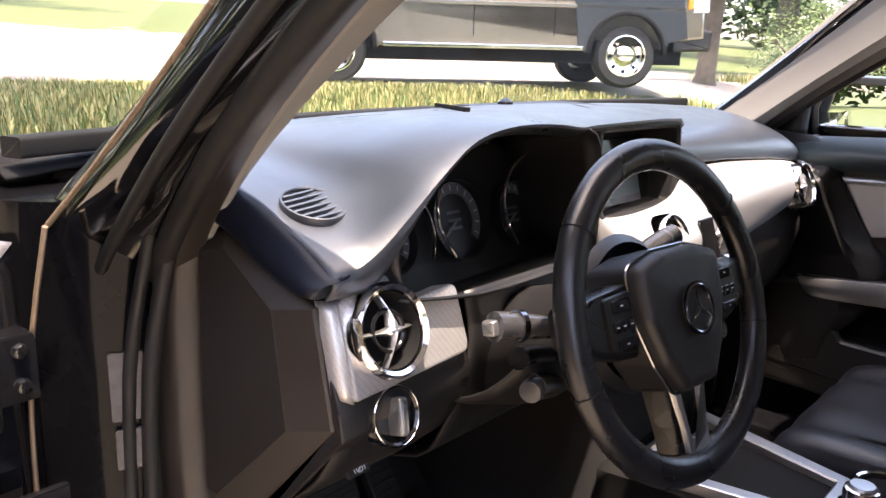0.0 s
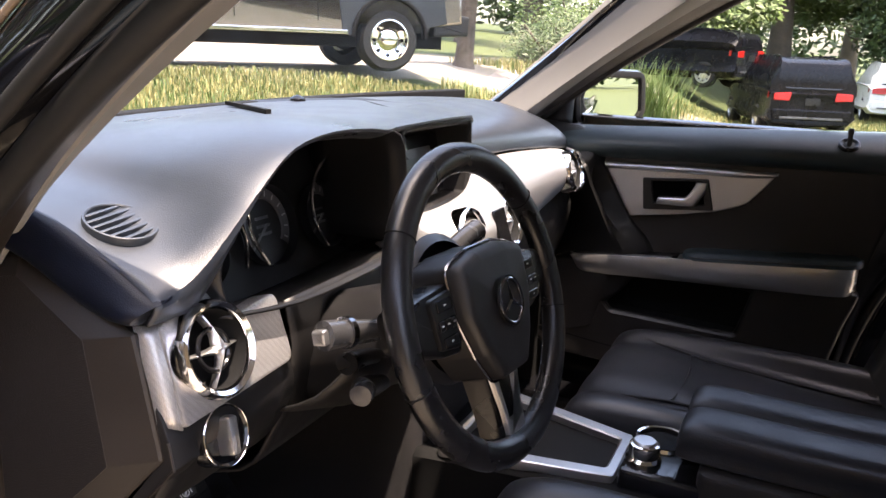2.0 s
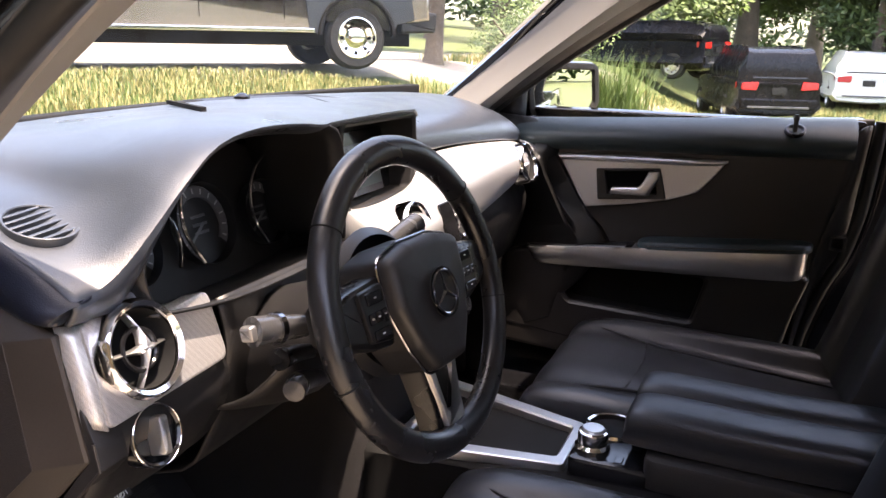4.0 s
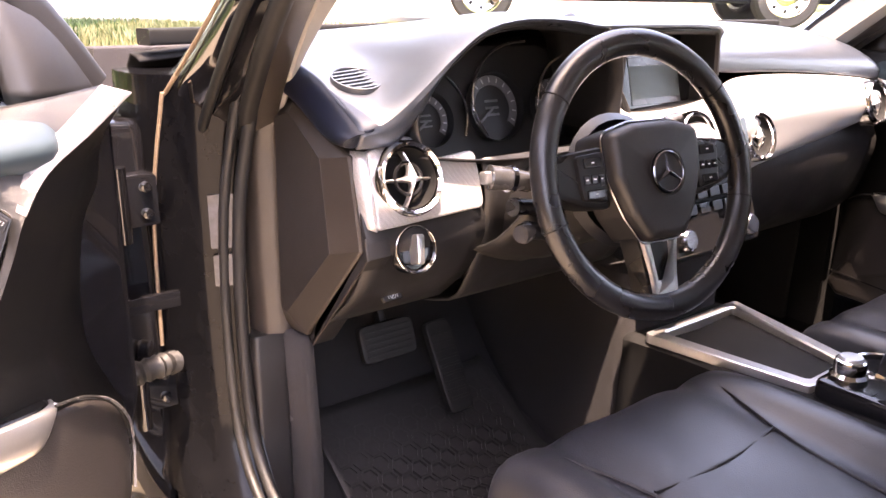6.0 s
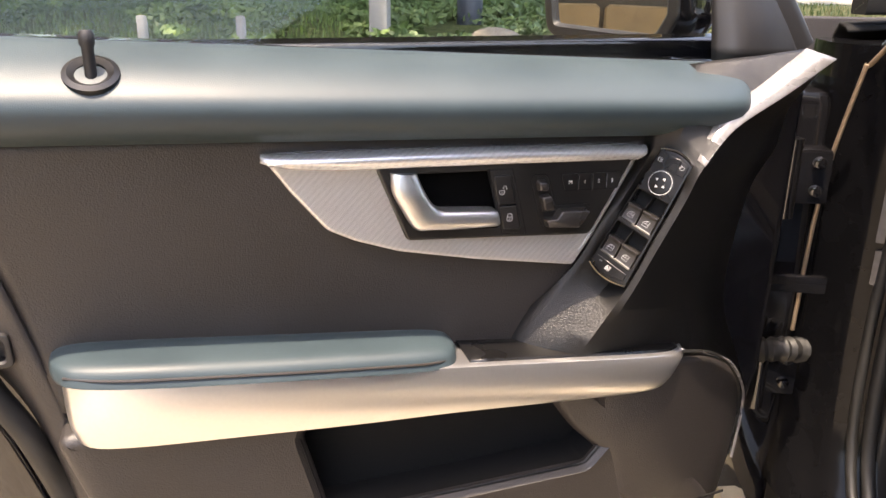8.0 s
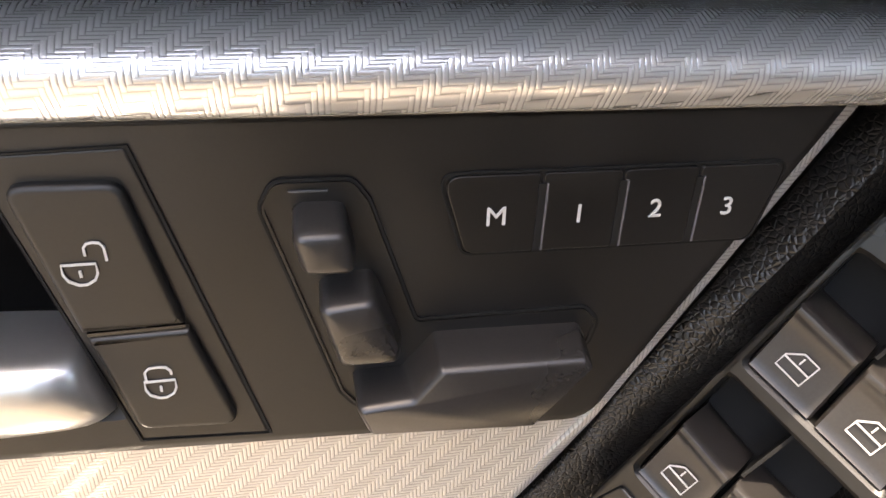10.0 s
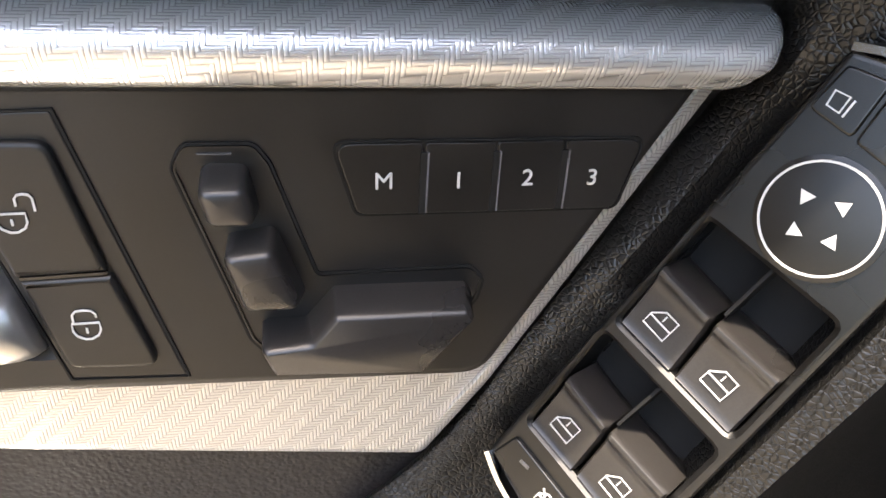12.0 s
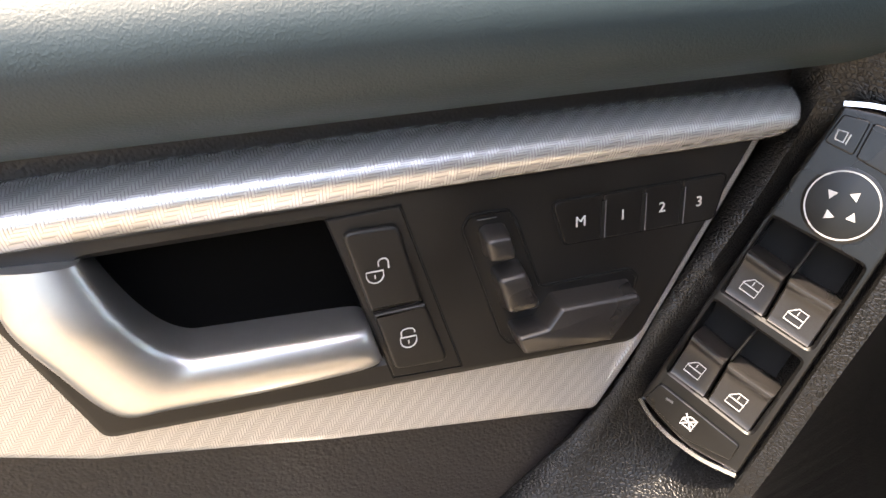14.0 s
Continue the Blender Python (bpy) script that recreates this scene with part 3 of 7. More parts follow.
def floor_mat(x):
    mat = thing("floor_mat", pose(x, 0.15, 0.425), "black rubber floor mat with a honeycomb of raised ribs", "floor mat")
    slope = lambda y: 0.425 + (0.0 if y < 0.36 else (y - 0.36) * 0.55)
    rows = [[(x - 0.20, y, slope(y) + 0.012), (x - 0.185, y, slope(y) + 0.004), (x + 0.185, y, slope(y) + 0.004), (x + 0.20, y, slope(y) + 0.012)] for y in (-0.22, 0.0, 0.2, 0.36, 0.46, 0.55)]
    part("mat_base", loft(rows, 3, 1), "mat_rubber", mat, solid=0.004)
    bm = bmesh.new()
    r, w = 0.017, 0.0022
    for i in range(13):
        for j in range(24):
            cx = x - 0.175 + i * r * 1.8
            cy = -0.16 + (j + 0.5 * (i % 2)) * r * 1.732 * 1.0
            if cy > 0.50 or cx > x + 0.175:
                continue
            ro, ri = [], []
            for k in range(6):
                a = radians(60 * k)
                for lst, rr, dz in ((ro, r * 0.97, 0.006), (ri, r * 0.80, 0.006)):
                    px, py = cx + rr * math.cos(a), cy + rr * math.sin(a)
                    lst.append(bm.verts.new((px, py, slope(py) + dz + 0.003)))
            lo = [bm.verts.new((v.co.x, v.co.y, v.co.z - 0.006)) for v in ri]
            lo2 = [bm.verts.new((v.co.x, v.co.y, v.co.z - 0.006)) for v in ro]
            for k in range(6):
                bm.faces.new((ro[k - 1], ro[k], ri[k], ri[k - 1]))
                bm.faces.new((ri[k - 1], ri[k], lo[k], lo[k - 1]))
                bm.faces.new((ro[k], ro[k - 1], lo2[k - 1], lo2[k]))
    ribs = part("rib", bm, "mat_rib", mat, smooth=0)
    tagged(ribs, kind="stuff")


floor_mat(-0.37)
floor_mat(0.37)


def pedals():
    ped = thing("brake_pedal", pose(-0.46, 0.5, 0.6), "wide black rubber brake pedal on a steel arm", "pedal")
    m = axes((-0.452, 0.462, 0.680), (1, 0, 0), (0, -0.9, 0.35))
    part("pad", slab(rect(0.105, 0.062, 0.012), 0, 0.012, m, 0.003), "rubber", ped)
    for k in range(5):
        part("pad_rib", slab(rect(0.09, 0.004, 0, cy=-0.02 + k * 0.01), 0.011, 0.014, m, 0.0008), "rubber", ped)
    part("arm", sweep(spline([(-0.448, 0.475, 0.69), (-0.445, 0.51, 0.76), (-0.435, 0.55, 0.90)], 5), rect(0.02, 0.012, 0.003), up=(1, 0, 0)), "matte_black", ped)
    gas = thing("accelerator_pedal", pose(-0.33, 0.5, 0.5), "tall black ribbed accelerator pedal", "pedal")
    m = axes((-0.310, 0.478, 0.585), (1, 0, 0), (0, -0.85, 0.5))
    part("pad", slab(rect(0.055, 0.17, 0.014), 0, 0.014, m, 0.004), "rubber", gas)
    for k in range(9):
        part("pad_rib", slab(rect(0.042, 0.005, 0, cy=-0.06 + k * 0.015), 0.013, 0.0165, m, 0.0008), "rubber", gas)


pedals()

# ---- dashboard ----
def vent(dash, centre, normal, r, name="air_vent", flip=0, lift=0.0):
    """Round air vent: chrome bezel, dark throat and a three-armed silver vane."""
    m = axes(Vector(centre) + Vector(normal).normalized() * lift, (1, 0, 0), normal)
    deep = 0.006 if lift else 0.034
    root = part(name, lathe([(r * 0.80, -0.035), (r * 0.80, -0.004), (r * 0.84, 0.003), (r * 0.93, 0.006), (r, 0.002), (r * 1.02, -0.006), (r * 1.02, -0.03)], m, 48), "chrome", dash, "round air vent with polished chrome bezel")
    part("throat", lathe([(r * 0.80, 0.0), (r * 0.76, -deep * 0.4), (r * 0.66, -deep * 0.9), (0.0, -deep)], m, 40), "void_black", root)
    part("inner_ring", lathe([(r * 0.36, -0.006), (r * 0.40, -0.004), (r * 0.45, -0.004), (r * 0.48, -0.006)], m, 32), "gloss_black", root)
    arms = []
    hub = Vector((0.10 * r, -0.02 * r, 0))
    for a, long, wide, bend in ((182, 0.86, 0.9, 0.0), (262, 0.80, 0.9, -0.10), (2, 0.66, 0.9, 0.0), (88, 0.74, 1.5, 0.16)):
        d = Vector((math.cos(radians(a + flip)), math.sin(radians(a + flip)), 0))
        q = Vector((-d.y, d.x, 0))
        rows = []
        for t, w, h in ((0.0, 0.15, 0.001), (0.15, 0.12, 0.001), (0.4, 0.062, -0.002), (0.7, 0.050, -0.006), (1.0, 0.055, -0.010)):
            w *= wide if t > 0.1 else 1.0
            c = hub + d * (r * long * t) + q * (bend * r * t * t)
            rows.append([m @ (c - q * (w * r) + Vector((0, 0, h - 0.007))), m @ (c - q * (w * r * 0.35) + Vector((0, 0, h))), m @ (c + q * (w * r * 0.35) + Vector((0, 0, h))), m @ (c + q * (w * r) + Vector((0, 0, h - 0.007)))])
        arms.append(loft(rows, 3, 2))
    part("vane", joined(*arms), "satin_silver", root, solid=0.002)
    return root


def dashboard():
    dash = thing("dashboard", pose(0, 0.4, 0.75), "black grained dashboard with silver woven trim", "dashboard")
    base = lambda x: 0.585 + 0.10 * (1 - (x / 0.78) ** 2)
    # y and z of each section: mid, crest, brow, lip, under the lip
    cut = [
        (-0.650, (0.44, 1.158), (0.347, 1.144), (0.262, 1.112), (0.207, 1.082), (0.216, 1.060)),
        (-0.620, (0.44, 1.160), (0.345, 1.145), (0.258, 1.115), (0.202, 1.090), (0.214, 1.060)),
        (-0.595, (0.44, 1.162), (0.345, 1.147), (0.255, 1.121), (0.196, 1.107), (0.212, 1.064)),
        (-0.560, (0.45, 1.166), (0.345, 1.153), (0.252, 1.143), (0.192, 1.136), (0.208, 1.100)),
        (-0.525, (0.45, 1.177), (0.345, 1.174), (0.252, 1.174), (0.190, 1.164), (0.216, 1.142)),
        (-0.475, (0.45, 1.186), (0.345, 1.192), (0.255, 1.200), (0.190, 1.194), (0.22, 1.176)),
        (-0.410, (0.46, 1.192), (0.345, 1.204), (0.258, 1.211), (0.188, 1.205), (0.22, 1.190)),
        (-0.330, (0.46, 1.195), (0.345, 1.205), (0.262, 1.209), (0.190, 1.202), (0.222, 1.188)),
        (-0.270, (0.46, 1.196), (0.345, 1.203), (0.268, 1.204), (0.198, 1.195), (0.225, 1.182)),
        (-0.200, (0.46, 1.197), (0.345, 1.202), (0.275, 1.203), (0.212, 1.194), (0.235, 1.180)),
        (0.040, (0.46, 1.198), (0.345, 1.200), (0.285, 1.199), (0.222, 1.190), (0.24, 1.178)),
        (0.060, (0.46, 1.197), (0.352, 1.194), (0.292, 1.186), (0.245, 1.165), (0.25, 1.140)),
        (0.085, (0.46, 1.195), (0.355, 1.186), (0.298, 1.170), (0.262, 1.143), (0.258, 1.112)),
        (0.300, (0.46, 1.190), (0.355, 1.178), (0.298, 1.160), (0.264, 1.132), (0.256, 1.104)),
        (0.520, (0.45, 1.180), (0.350, 1.164), (0.292, 1.144), (0.258, 1.116), (0.25, 1.088)),
        (0.640, (0.44, 1.170), (0.347, 1.152), (0.285, 1.128), (0.250, 1.100), (0.25, 1.075)),
        (0.690, (0.44, 1.160), (0.347, 1.142), (0.285, 1.115), (0.255, 1.09), (0.255, 1.07)),
    ]
    rows = [[(x, base(x), 1.178 - 0.012 * (x / 0.7) ** 2)] + [(x, y, z) for y, z in p] for x, *p in cut]
    part("dash_top", loft(rows, 3, 4), "dash_plastic", dash, "black grained soft dashboard top", solid=0.004)
    # rounded end roll beside the door
    rows = []
    for x, t, k in ((-0.646, 0.0, 0.0), (-0.658, 0.12, 0.002), (-0.668, 0.4, 0.006), (-0.668, 0.75, 0.010), (-0.655, 1.0, 0.012), (-0.64, 1.02, 0.02)):
        hi = ((0.52, 1.166), (0.347, 1.1455), (0.262, 1.1135), (0.207, 1.0835))
        lo = ((0.52, 1.118), (0.362, 1.107), (0.262, 1.066), (0.216, 1.061))
        rows.append([(x, a[0] + (b[0] - a[0]) * t + k, a[1] + (b[1] - a[1]) * t) for a, b in zip(hi, lo)] + [(x + 0.02, 0.204 + 0.010 * t + k, 1.0835 - 0.022 * t), (x + 0.05, 0.200 + 0.012 * t + k, 1.088 - 0.026 * t)])
    part("dash_end_roll", loft(rows, 4, 4), "roll_leather", dash, "rounded navy-black leather end roll", solid=0.003)
    part("seam_line", sweep([(-0.280, 0.368, 1.2050), (-0.19, 0.478, 1.1990), (-0.10, 0.585, 1.1925)], rect(0.007, 0.006)), "void_black", dash)
    part("panel_joint", sweep(spline([(-0.07, 0.302, 1.2010), (0.0, 0.375, 1.2005), (0.072, 0.446, 1.1985)], 4), rect(0.003, 0.0016)), "matte_black", dash)
    part("sun_sensor", lathe([(0.014, 0), (0.013, 0.004), (0.006, 0.009), (0, 0.010)], Matrix.Translation((0.02, 0.535, 1.193)), 16), "gloss_black", dash)

    # defroster grille on the left end
    g = axes((-0.604, 0.2880, 1.1310), (1, 0.0, 0.08), (-0.08, -0.30, 0.95))
    grille = part("defroster_grille", slab([(x, y) for x, y in circle(0.0315, 36, 0.0345)], -0.004, 0.0035, g, 0.001, holes=[circle(0.0285, 32, 0.0315)]), "dash_plastic", dash)
    part("grille_floor", slab(circle(0.0285, 32, 0.0315), -0.006, -0.005, g, 0.0004), "void_black", grille)
    for k in range(6):
        y = -0.0235 + k * 0.0094
        w = 0.0285 * math.sqrt(max(0.05, 1 - (y / 0.0315) ** 2))
        part("slat", slab(rect(2 * w, 0.0034, 0, cy=y), -0.004, 0.0025, g, 0.0008), "dash_plastic", grille)

    # end cover with raised rim
    m = Matrix(((0, 0, -1, -0.646), (1, 0, 0, 0), (0, 1, 0, 0), (0, 0, 0, 1)))
    outer = [(0.418, 1.095), (0.360, 1.108), (0.232, 1.050), (0.208, 0.937), (0.359, 0.776), (0.416, 0.768)]
    inner = [(0.395, 1.078), (0.352, 1.088), (0.276, 1.042), (0.258, 0.925), (0.384, 0.806), (0.402, 0.806)]
    skin = [[m @ Vector((p.x, p.y, h)) for p in ring] for ring, h in ((rounded(outer, 0.004, 3), -0.03), (rounded(outer, 0.004, 3), 0.003), (shrunk(rounded(outer, 0.004, 3), 0.002), 0.0055), (rounded(inner, 0.004, 3), 0.019))]
    cover = part("end_cover", loft(skin, 1, 1, close_v=True), "edge_trim", dash, "faceted end cover of the dashboard", smooth=16)
    part("cover_face", slab(rounded(inner, 0.004, 3), 0.008, 0.0195, m, 0.0008), "door_plastic", cover)
    part("lower_skirt", slab(rounded([(0.236, 1.04), (0.200, 0.95), (0.196, 0.93), (0.345, 0.765), (0.36, 0.772), (0.22, 0.93), (0.245, 1.04)], 0.004), -0.03, 0.001, m, 0.003), "matte_black", cover)
    part("skirt_edge", sweep([m @ Vector((y, z, 0.002)) for y, z in ((0.202, 0.955), (0.197, 0.93), (0.27, 0.848), (0.344, 0.766))], circle(0.0016, 6), up=(1, 0, 0)), "edge_trim", cover)

    # driver's woven trim plate
    tm = axes((-0.635, 0.196, 0.9645), (1, 0.04, 0.01), (0, -0.958, 0.29))
    shape = [(0.0, 0.0), (0.170, 0.002), (0.169, 0.078), (0.108, 0.074), (0.096, 0.082), (0.084, 0.101), (0.062, 0.107), (0.004, 0.094)]
    part("trim_plate", slab(rounded(shape, [0.006, 0.012, 0.012, 0.014, 0.01, 0.012, 0.014, 0.008]), -0.02, 0.004, tm, 0.003, holes=[circle_at(0.0495, 0.057, 0.040)]), "weave_silver", dash, "silver woven-pattern trim plate")
    part("trim_flank", loft([[(-0.636, 0.196, 0.963), (-0.634, 0.207, 1.005), (-0.632, 0.222, 1.055)], [(-0.647, 0.214, 0.968), (-0.648, 0.222, 1.010), (-0.647, 0.236, 1.056)]], 2, 3), "weave_silver", dash, solid=0.004)
    vent(dash, (-0.5855, 0.197, 1.0225), (0, -0.95, 0.31), 0.046, flip=-5)

    # binnacle walls and instruments
    rows = []
    for y, k in ((0.205, 1.0), (0.27, 0.985), (0.350, 0.96)):
        rows.append([(-0.37 + (x + 0.37) * k, y, 1.09 + (z - 1.09) * k) for x, z in ((-0.556, 1.040), (-0.572, 1.085), (-0.555, 1.120), (-0.52, 1.152), (-0.468, 1.186), (-0.40, 1.198), (-0.30, 1.194), (-0.225, 1.185), (-0.205, 1.12), (-0.21, 1.04))])
    part("binnacle", loft(rows, 2, 3), "matte_black", dash, "deep black instrument hood", solid=0.003)
    im = axes((-0.350, 0.328, 1.074), (1, 0, 0), (0, -0.96, 0.28))
    cl = part("cluster_panel", slab(rounded([(-0.172, -0.075), (0.172, -0.075), (0.172, 0.06), (0.11, 0.09), (-0.05, 0.092), (-0.115, 0.045), (-0.165, 0.0)], 0.01), -0.01, 0.0, im, 0.001), "matte_black", dash, "instrument cluster with three round dials")
    for cx, cy, r in ((-0.122, -0.010, 0.038), (0.0, 0.0, 0.050), (0.118, -0.008, 0.044)):
        dm = im @ Matrix.Translation((cx, cy, 0.0))
        dial = part("dial", lathe([(r, 0.016), (r * 0.985, 0.004), (r * 0.97, 0.002), (0, 0.002)], dm, 48), "dial_face", cl)
        part("dial_band", lathe([(r * 0.66, 0.0025), (r * 0.68, 0.0045), (r * 0.93, 0.0045), (r * 0.96, 0.0025)], dm, 48, (-40, 220)), "dial_ring", dial)
        bow = ((1.12, -0.75), (1.36, 0.0), (1.22, 0.75), (0.80, 1.35), (0.45, 1.55)) if cx < -0.1 else ((-0.80, -0.85), (-1.13, -0.1), (-1.0, 0.7), (-0.45, 1.35), (0.35, 1.70), (1.15, 1.78))
        part("chrome_arc", sweep(spline([dm @ Vector((r * px, r * py, 0.030)) for px, py in bow], 8), circle(0.0024, 8), up=im.to_3x3() @ Vector((0, 0, 1))), "chrome", dial)
        for k in range(13):
            a = radians(-30 + 20 * k)
            part("scale_mark", stroke([(r * 0.74 * math.cos(a), r * 0.74 * math.sin(a)), (r * 0.88 * math.cos(a), r * 0.88 * math.sin(a))], 0.0018, dm @ Matrix.Translation((0, 0, 0.0046))), "red_print" if k > 10 and cx > 0 else "print_white", dial)
        a = radians(215)
        part("needle", stroke([(0, 0), (r * 0.85 * math.cos(a), r * 0.85 * math.sin(a))], 0.003, dm @ Matrix.Translation((0, 0, 0.007)), h=0.0012), "dial_ring", dial)
        for k in range(3):
            part("dial_text_bar", slab(rect(r * 0.5, r * 0.07, 0, cy=r * (0.2 - 0.2 * k)), 0.002, 0.003, dm, 0.0003), "dial_ring", dial)
    part("cluster_sill", loft([[(-0.56, 0.205, 1.045), (-0.45, 0.20, 1.030), (-0.30, 0.20, 1.028), (-0.19, 0.205, 1.035)], [(-0.55, 0.345, 1.02), (-0.45, 0.345, 0.995), (-0.30, 0.345, 0.995), (-0.20, 0.345, 1.0)]], 2, 3), "matte_black", dash, solid=0.003)

    # screen in its hood
    part("screen_hood", slab(rounded([(-0.185, 1.192), (0.052, 1.187), (0.060, 1.115), (0.045, 1.058), (-0.16, 1.052), (-0.19, 1.10)], 0.01), 0, 0.075, Matrix(((1, 0, 0, 0), (0, 0, -1, 0.300), (0, 1, 0, 0), (0, 0, 0, 1))), 0.004, holes=[rounded([(-0.172, 1.180), (0.042, 1.177), (0.048, 1.115), (0.034, 1.068), (-0.15, 1.062), (-0.178, 1.10)], 0.008)], hole_depth=0.0), "matte_black", dash, "black screen hood")
    part("hood_back", block(-0.205, 0.075, 0.298, 0.312, 1.02, 1.190, 0.003), "matte_black", dash)
    sm = axes((-0.050, 0.272, 1.104), (1, 0, 0), (0, -0.97, 0.24))
    scr = part("display", slab(rect(0.19, 0.118, 0.006), -0.01, 0.0, sm, 0.002), "gloss_black", dash, "information display with a pale screen")
    part("screen_pane", slab(rect(0.122, 0.076, 0.002), 0.0, 0.001, sm, 0.0004), "lcd_face", scr)
    part("screen_bar", slab(rect(0.122, 0.014, 0, cy=0.031), 0.001, 0.0014, sm, 0.0002), "dial_ring", scr)
    part("screen_bar", slab(rect(0.122, 0.010, 0, cy=-0.033), 0.001, 0.0014, sm, 0.0002), "dial_ring", scr)

    # centre fascia and passenger trim: one silver sweep
    rows = []
    for x, yt, zt, yb, zb in ((-0.200, 0.238, 1.094, 0.235, 1.030), (-0.165, 0.222, 1.068, 0.20, 0.990), (-0.10, 0.205, 1.066, 0.170, 0.965), (0.0, 0.205, 1.075, 0.160, 0.955), (0.08, 0.225, 1.092, 0.17, 0.950), (0.16, 0.245, 1.100, 0.195, 0.950), (0.30, 0.252, 1.100, 0.215, 0.957), (0.45, 0.248, 1.092, 0.220, 0.972), (0.58, 0.240, 1.080, 0.222, 0.990), (0.655, 0.245, 1.070, 0.235, 1.000)):
        ym, zm = (yt + yb) / 2 - 0.022, (zt + zb) / 2
        rows.append([(x, yt + 0.01, zt), (x, yt - 0.012, zt - 0.010), (x, ym, zm + 0.015), (x, ym - 0.002, zm - 0.02), (x, yb, zb + 0.006), (x, yb + 0.02, zb)])
    part("fascia_trim", loft(rows, 4, 4), "fascia_silver", dash, "broad satin silver fascia trim", solid=0.004)
    vent(dash, (-0.066, 0.176, 1.024), (0, -0.95, 0.3), 0.042, flip=5, lift=0.010)
    vent(dash, (0.132, 0.190, 1.006), (0, -0.95, 0.3), 0.042, flip=-8, lift=0.010)
    vent(dash, (0.595, 0.212, 1.031), (-0.62, -0.75, 0.22), 0.046, flip=5, lift=0.014)
    # radio and climate panel under the vents
    cm = axes((0.0, 0.172, 0.90), (1, 0, 0), (0, -0.93, 0.36))
    radio = part("control_panel", slab(rect(0.24, 0.13, 0.012), -0.05, 0.0, cm, 0.003), "gloss_black", dash, "black radio and climate control panel")
    for i in range(6):
        for j in range(2):
            part("button", slab(rect(0.026, 0.016, 0.002, cx=-0.085 + i * 0.034, cy=0.03 - j * 0.024), -0.001, 0.003, cm, 0.001), "switch_black", radio)
    for cx in (-0.085, 0.085):
        part("knob", lathe([(0.018, 0), (0.017, 0.014), (0.014, 0.017), (0, 0.017)], cm @ Matrix.Translation((cx, -0.038, 0)), 28), "dark_chrome", radio, "ribbed dark knob")
    part("centre_buttons", slab(rect(0.045, 0.07, 0.004), -0.002, 0.002, axes((0.033, 0.157, 1.015), (1, 0, 0), (0, -0.95, 0.3)), 0.001), "gloss_black", dash)

    # lower panels
    rows = []
    for x in (-0.645, -0.55, -0.46):
        rows.append([(x, 0.218, 0.97), (x, 0.206, 0.955), (x, 0.207, 0.925), (x, 0.235, 0.875), (x, 0.268, 0.843), (x, 0.33, 0.80), (x, 0.45, 0.80)])
    part("lower_panel", loft(rows, 3, 3), "matte_black", dash, solid=0.004)
    rows = []
    for x in (-0.46, -0.37, -0.25, -0.13):
        rows.append([(x, 0.215, 1.03), (x, 0.205, 0.98), (x, 0.215, 0.92), (x, 0.24, 0.86), (x, 0.28, 0.81), (x, 0.40, 0.78)])
    part("knee_panel", loft(rows, 3, 3), "matte_black", dash, solid=0.004)
    rows = []
    for x in (0.12, 0.3, 0.5, 0.66):
        rows.append([(x, 0.25, 0.995), (x, 0.225, 0.95), (x, 0.235, 0.88), (x, 0.27, 0.80), (x, 0.36, 0.74), (x, 0.5, 0.72)])
    part("glovebox", loft(rows, 3, 3), "matte_black", dash, solid=0.004)
    lk = axes((-0.5755, 0.2005, 0.930), (1, 0, 0), (0, -0.96, 0.28))
    sw = part("light_switch", lathe([(0.030, -0.02), (0.030, 0.0), (0.0285, 0.002), (0.026, 0.0), (0.025, -0.006), (0, -0.006)], lk, 36), "gloss_black", dash, "round headlight switch")
    part("ring", lathe([(0.0305, -0.002), (0.0305, 0.0012), (0.0297, 0.0020), (0.0288, 0.001)], lk, 36), "chrome", sw)
    part("grip", slab(rounded([(-0.0055, -0.019), (0.0055, -0.019), (0.0065, 0.019), (-0.0065, 0.019)], 0.004), -0.006, 0.013, lk @ Matrix.Rotation(radians(-8), 4, "Z"), 0.004), "satin_silver", sw)
    part("brake_release", slab(rect(0.03, 0.012, 0.003), 0, 0.006, axes((-0.573, 0.262, 0.846), (1, 0, 0), (0, -0.75, 0.6)), 0.002), "matte_black", dash)
    bmk = axes((-0.573, 0.2568, 0.8501), (1, 0, 0), (0, -0.75, 0.6))
    part("brake_icon", joined(stroke([(0.0042 * math.cos(radians(a)), 0.0036 * math.sin(radians(a))) for a in range(0, 360, 30)], 0.0012, bmk, closed=True), stroke([(-0.007, 0.003), (-0.007, -0.003)], 0.0012, bmk), stroke([(0.007, 0.003), (0.007, -0.003)], 0.0012, bmk), stroke([(-0.002, -0.002), (0.002, 0.002)], 0.0022, bmk)), "print_white", dash, "white brake symbol")
    return dash


dashboard()


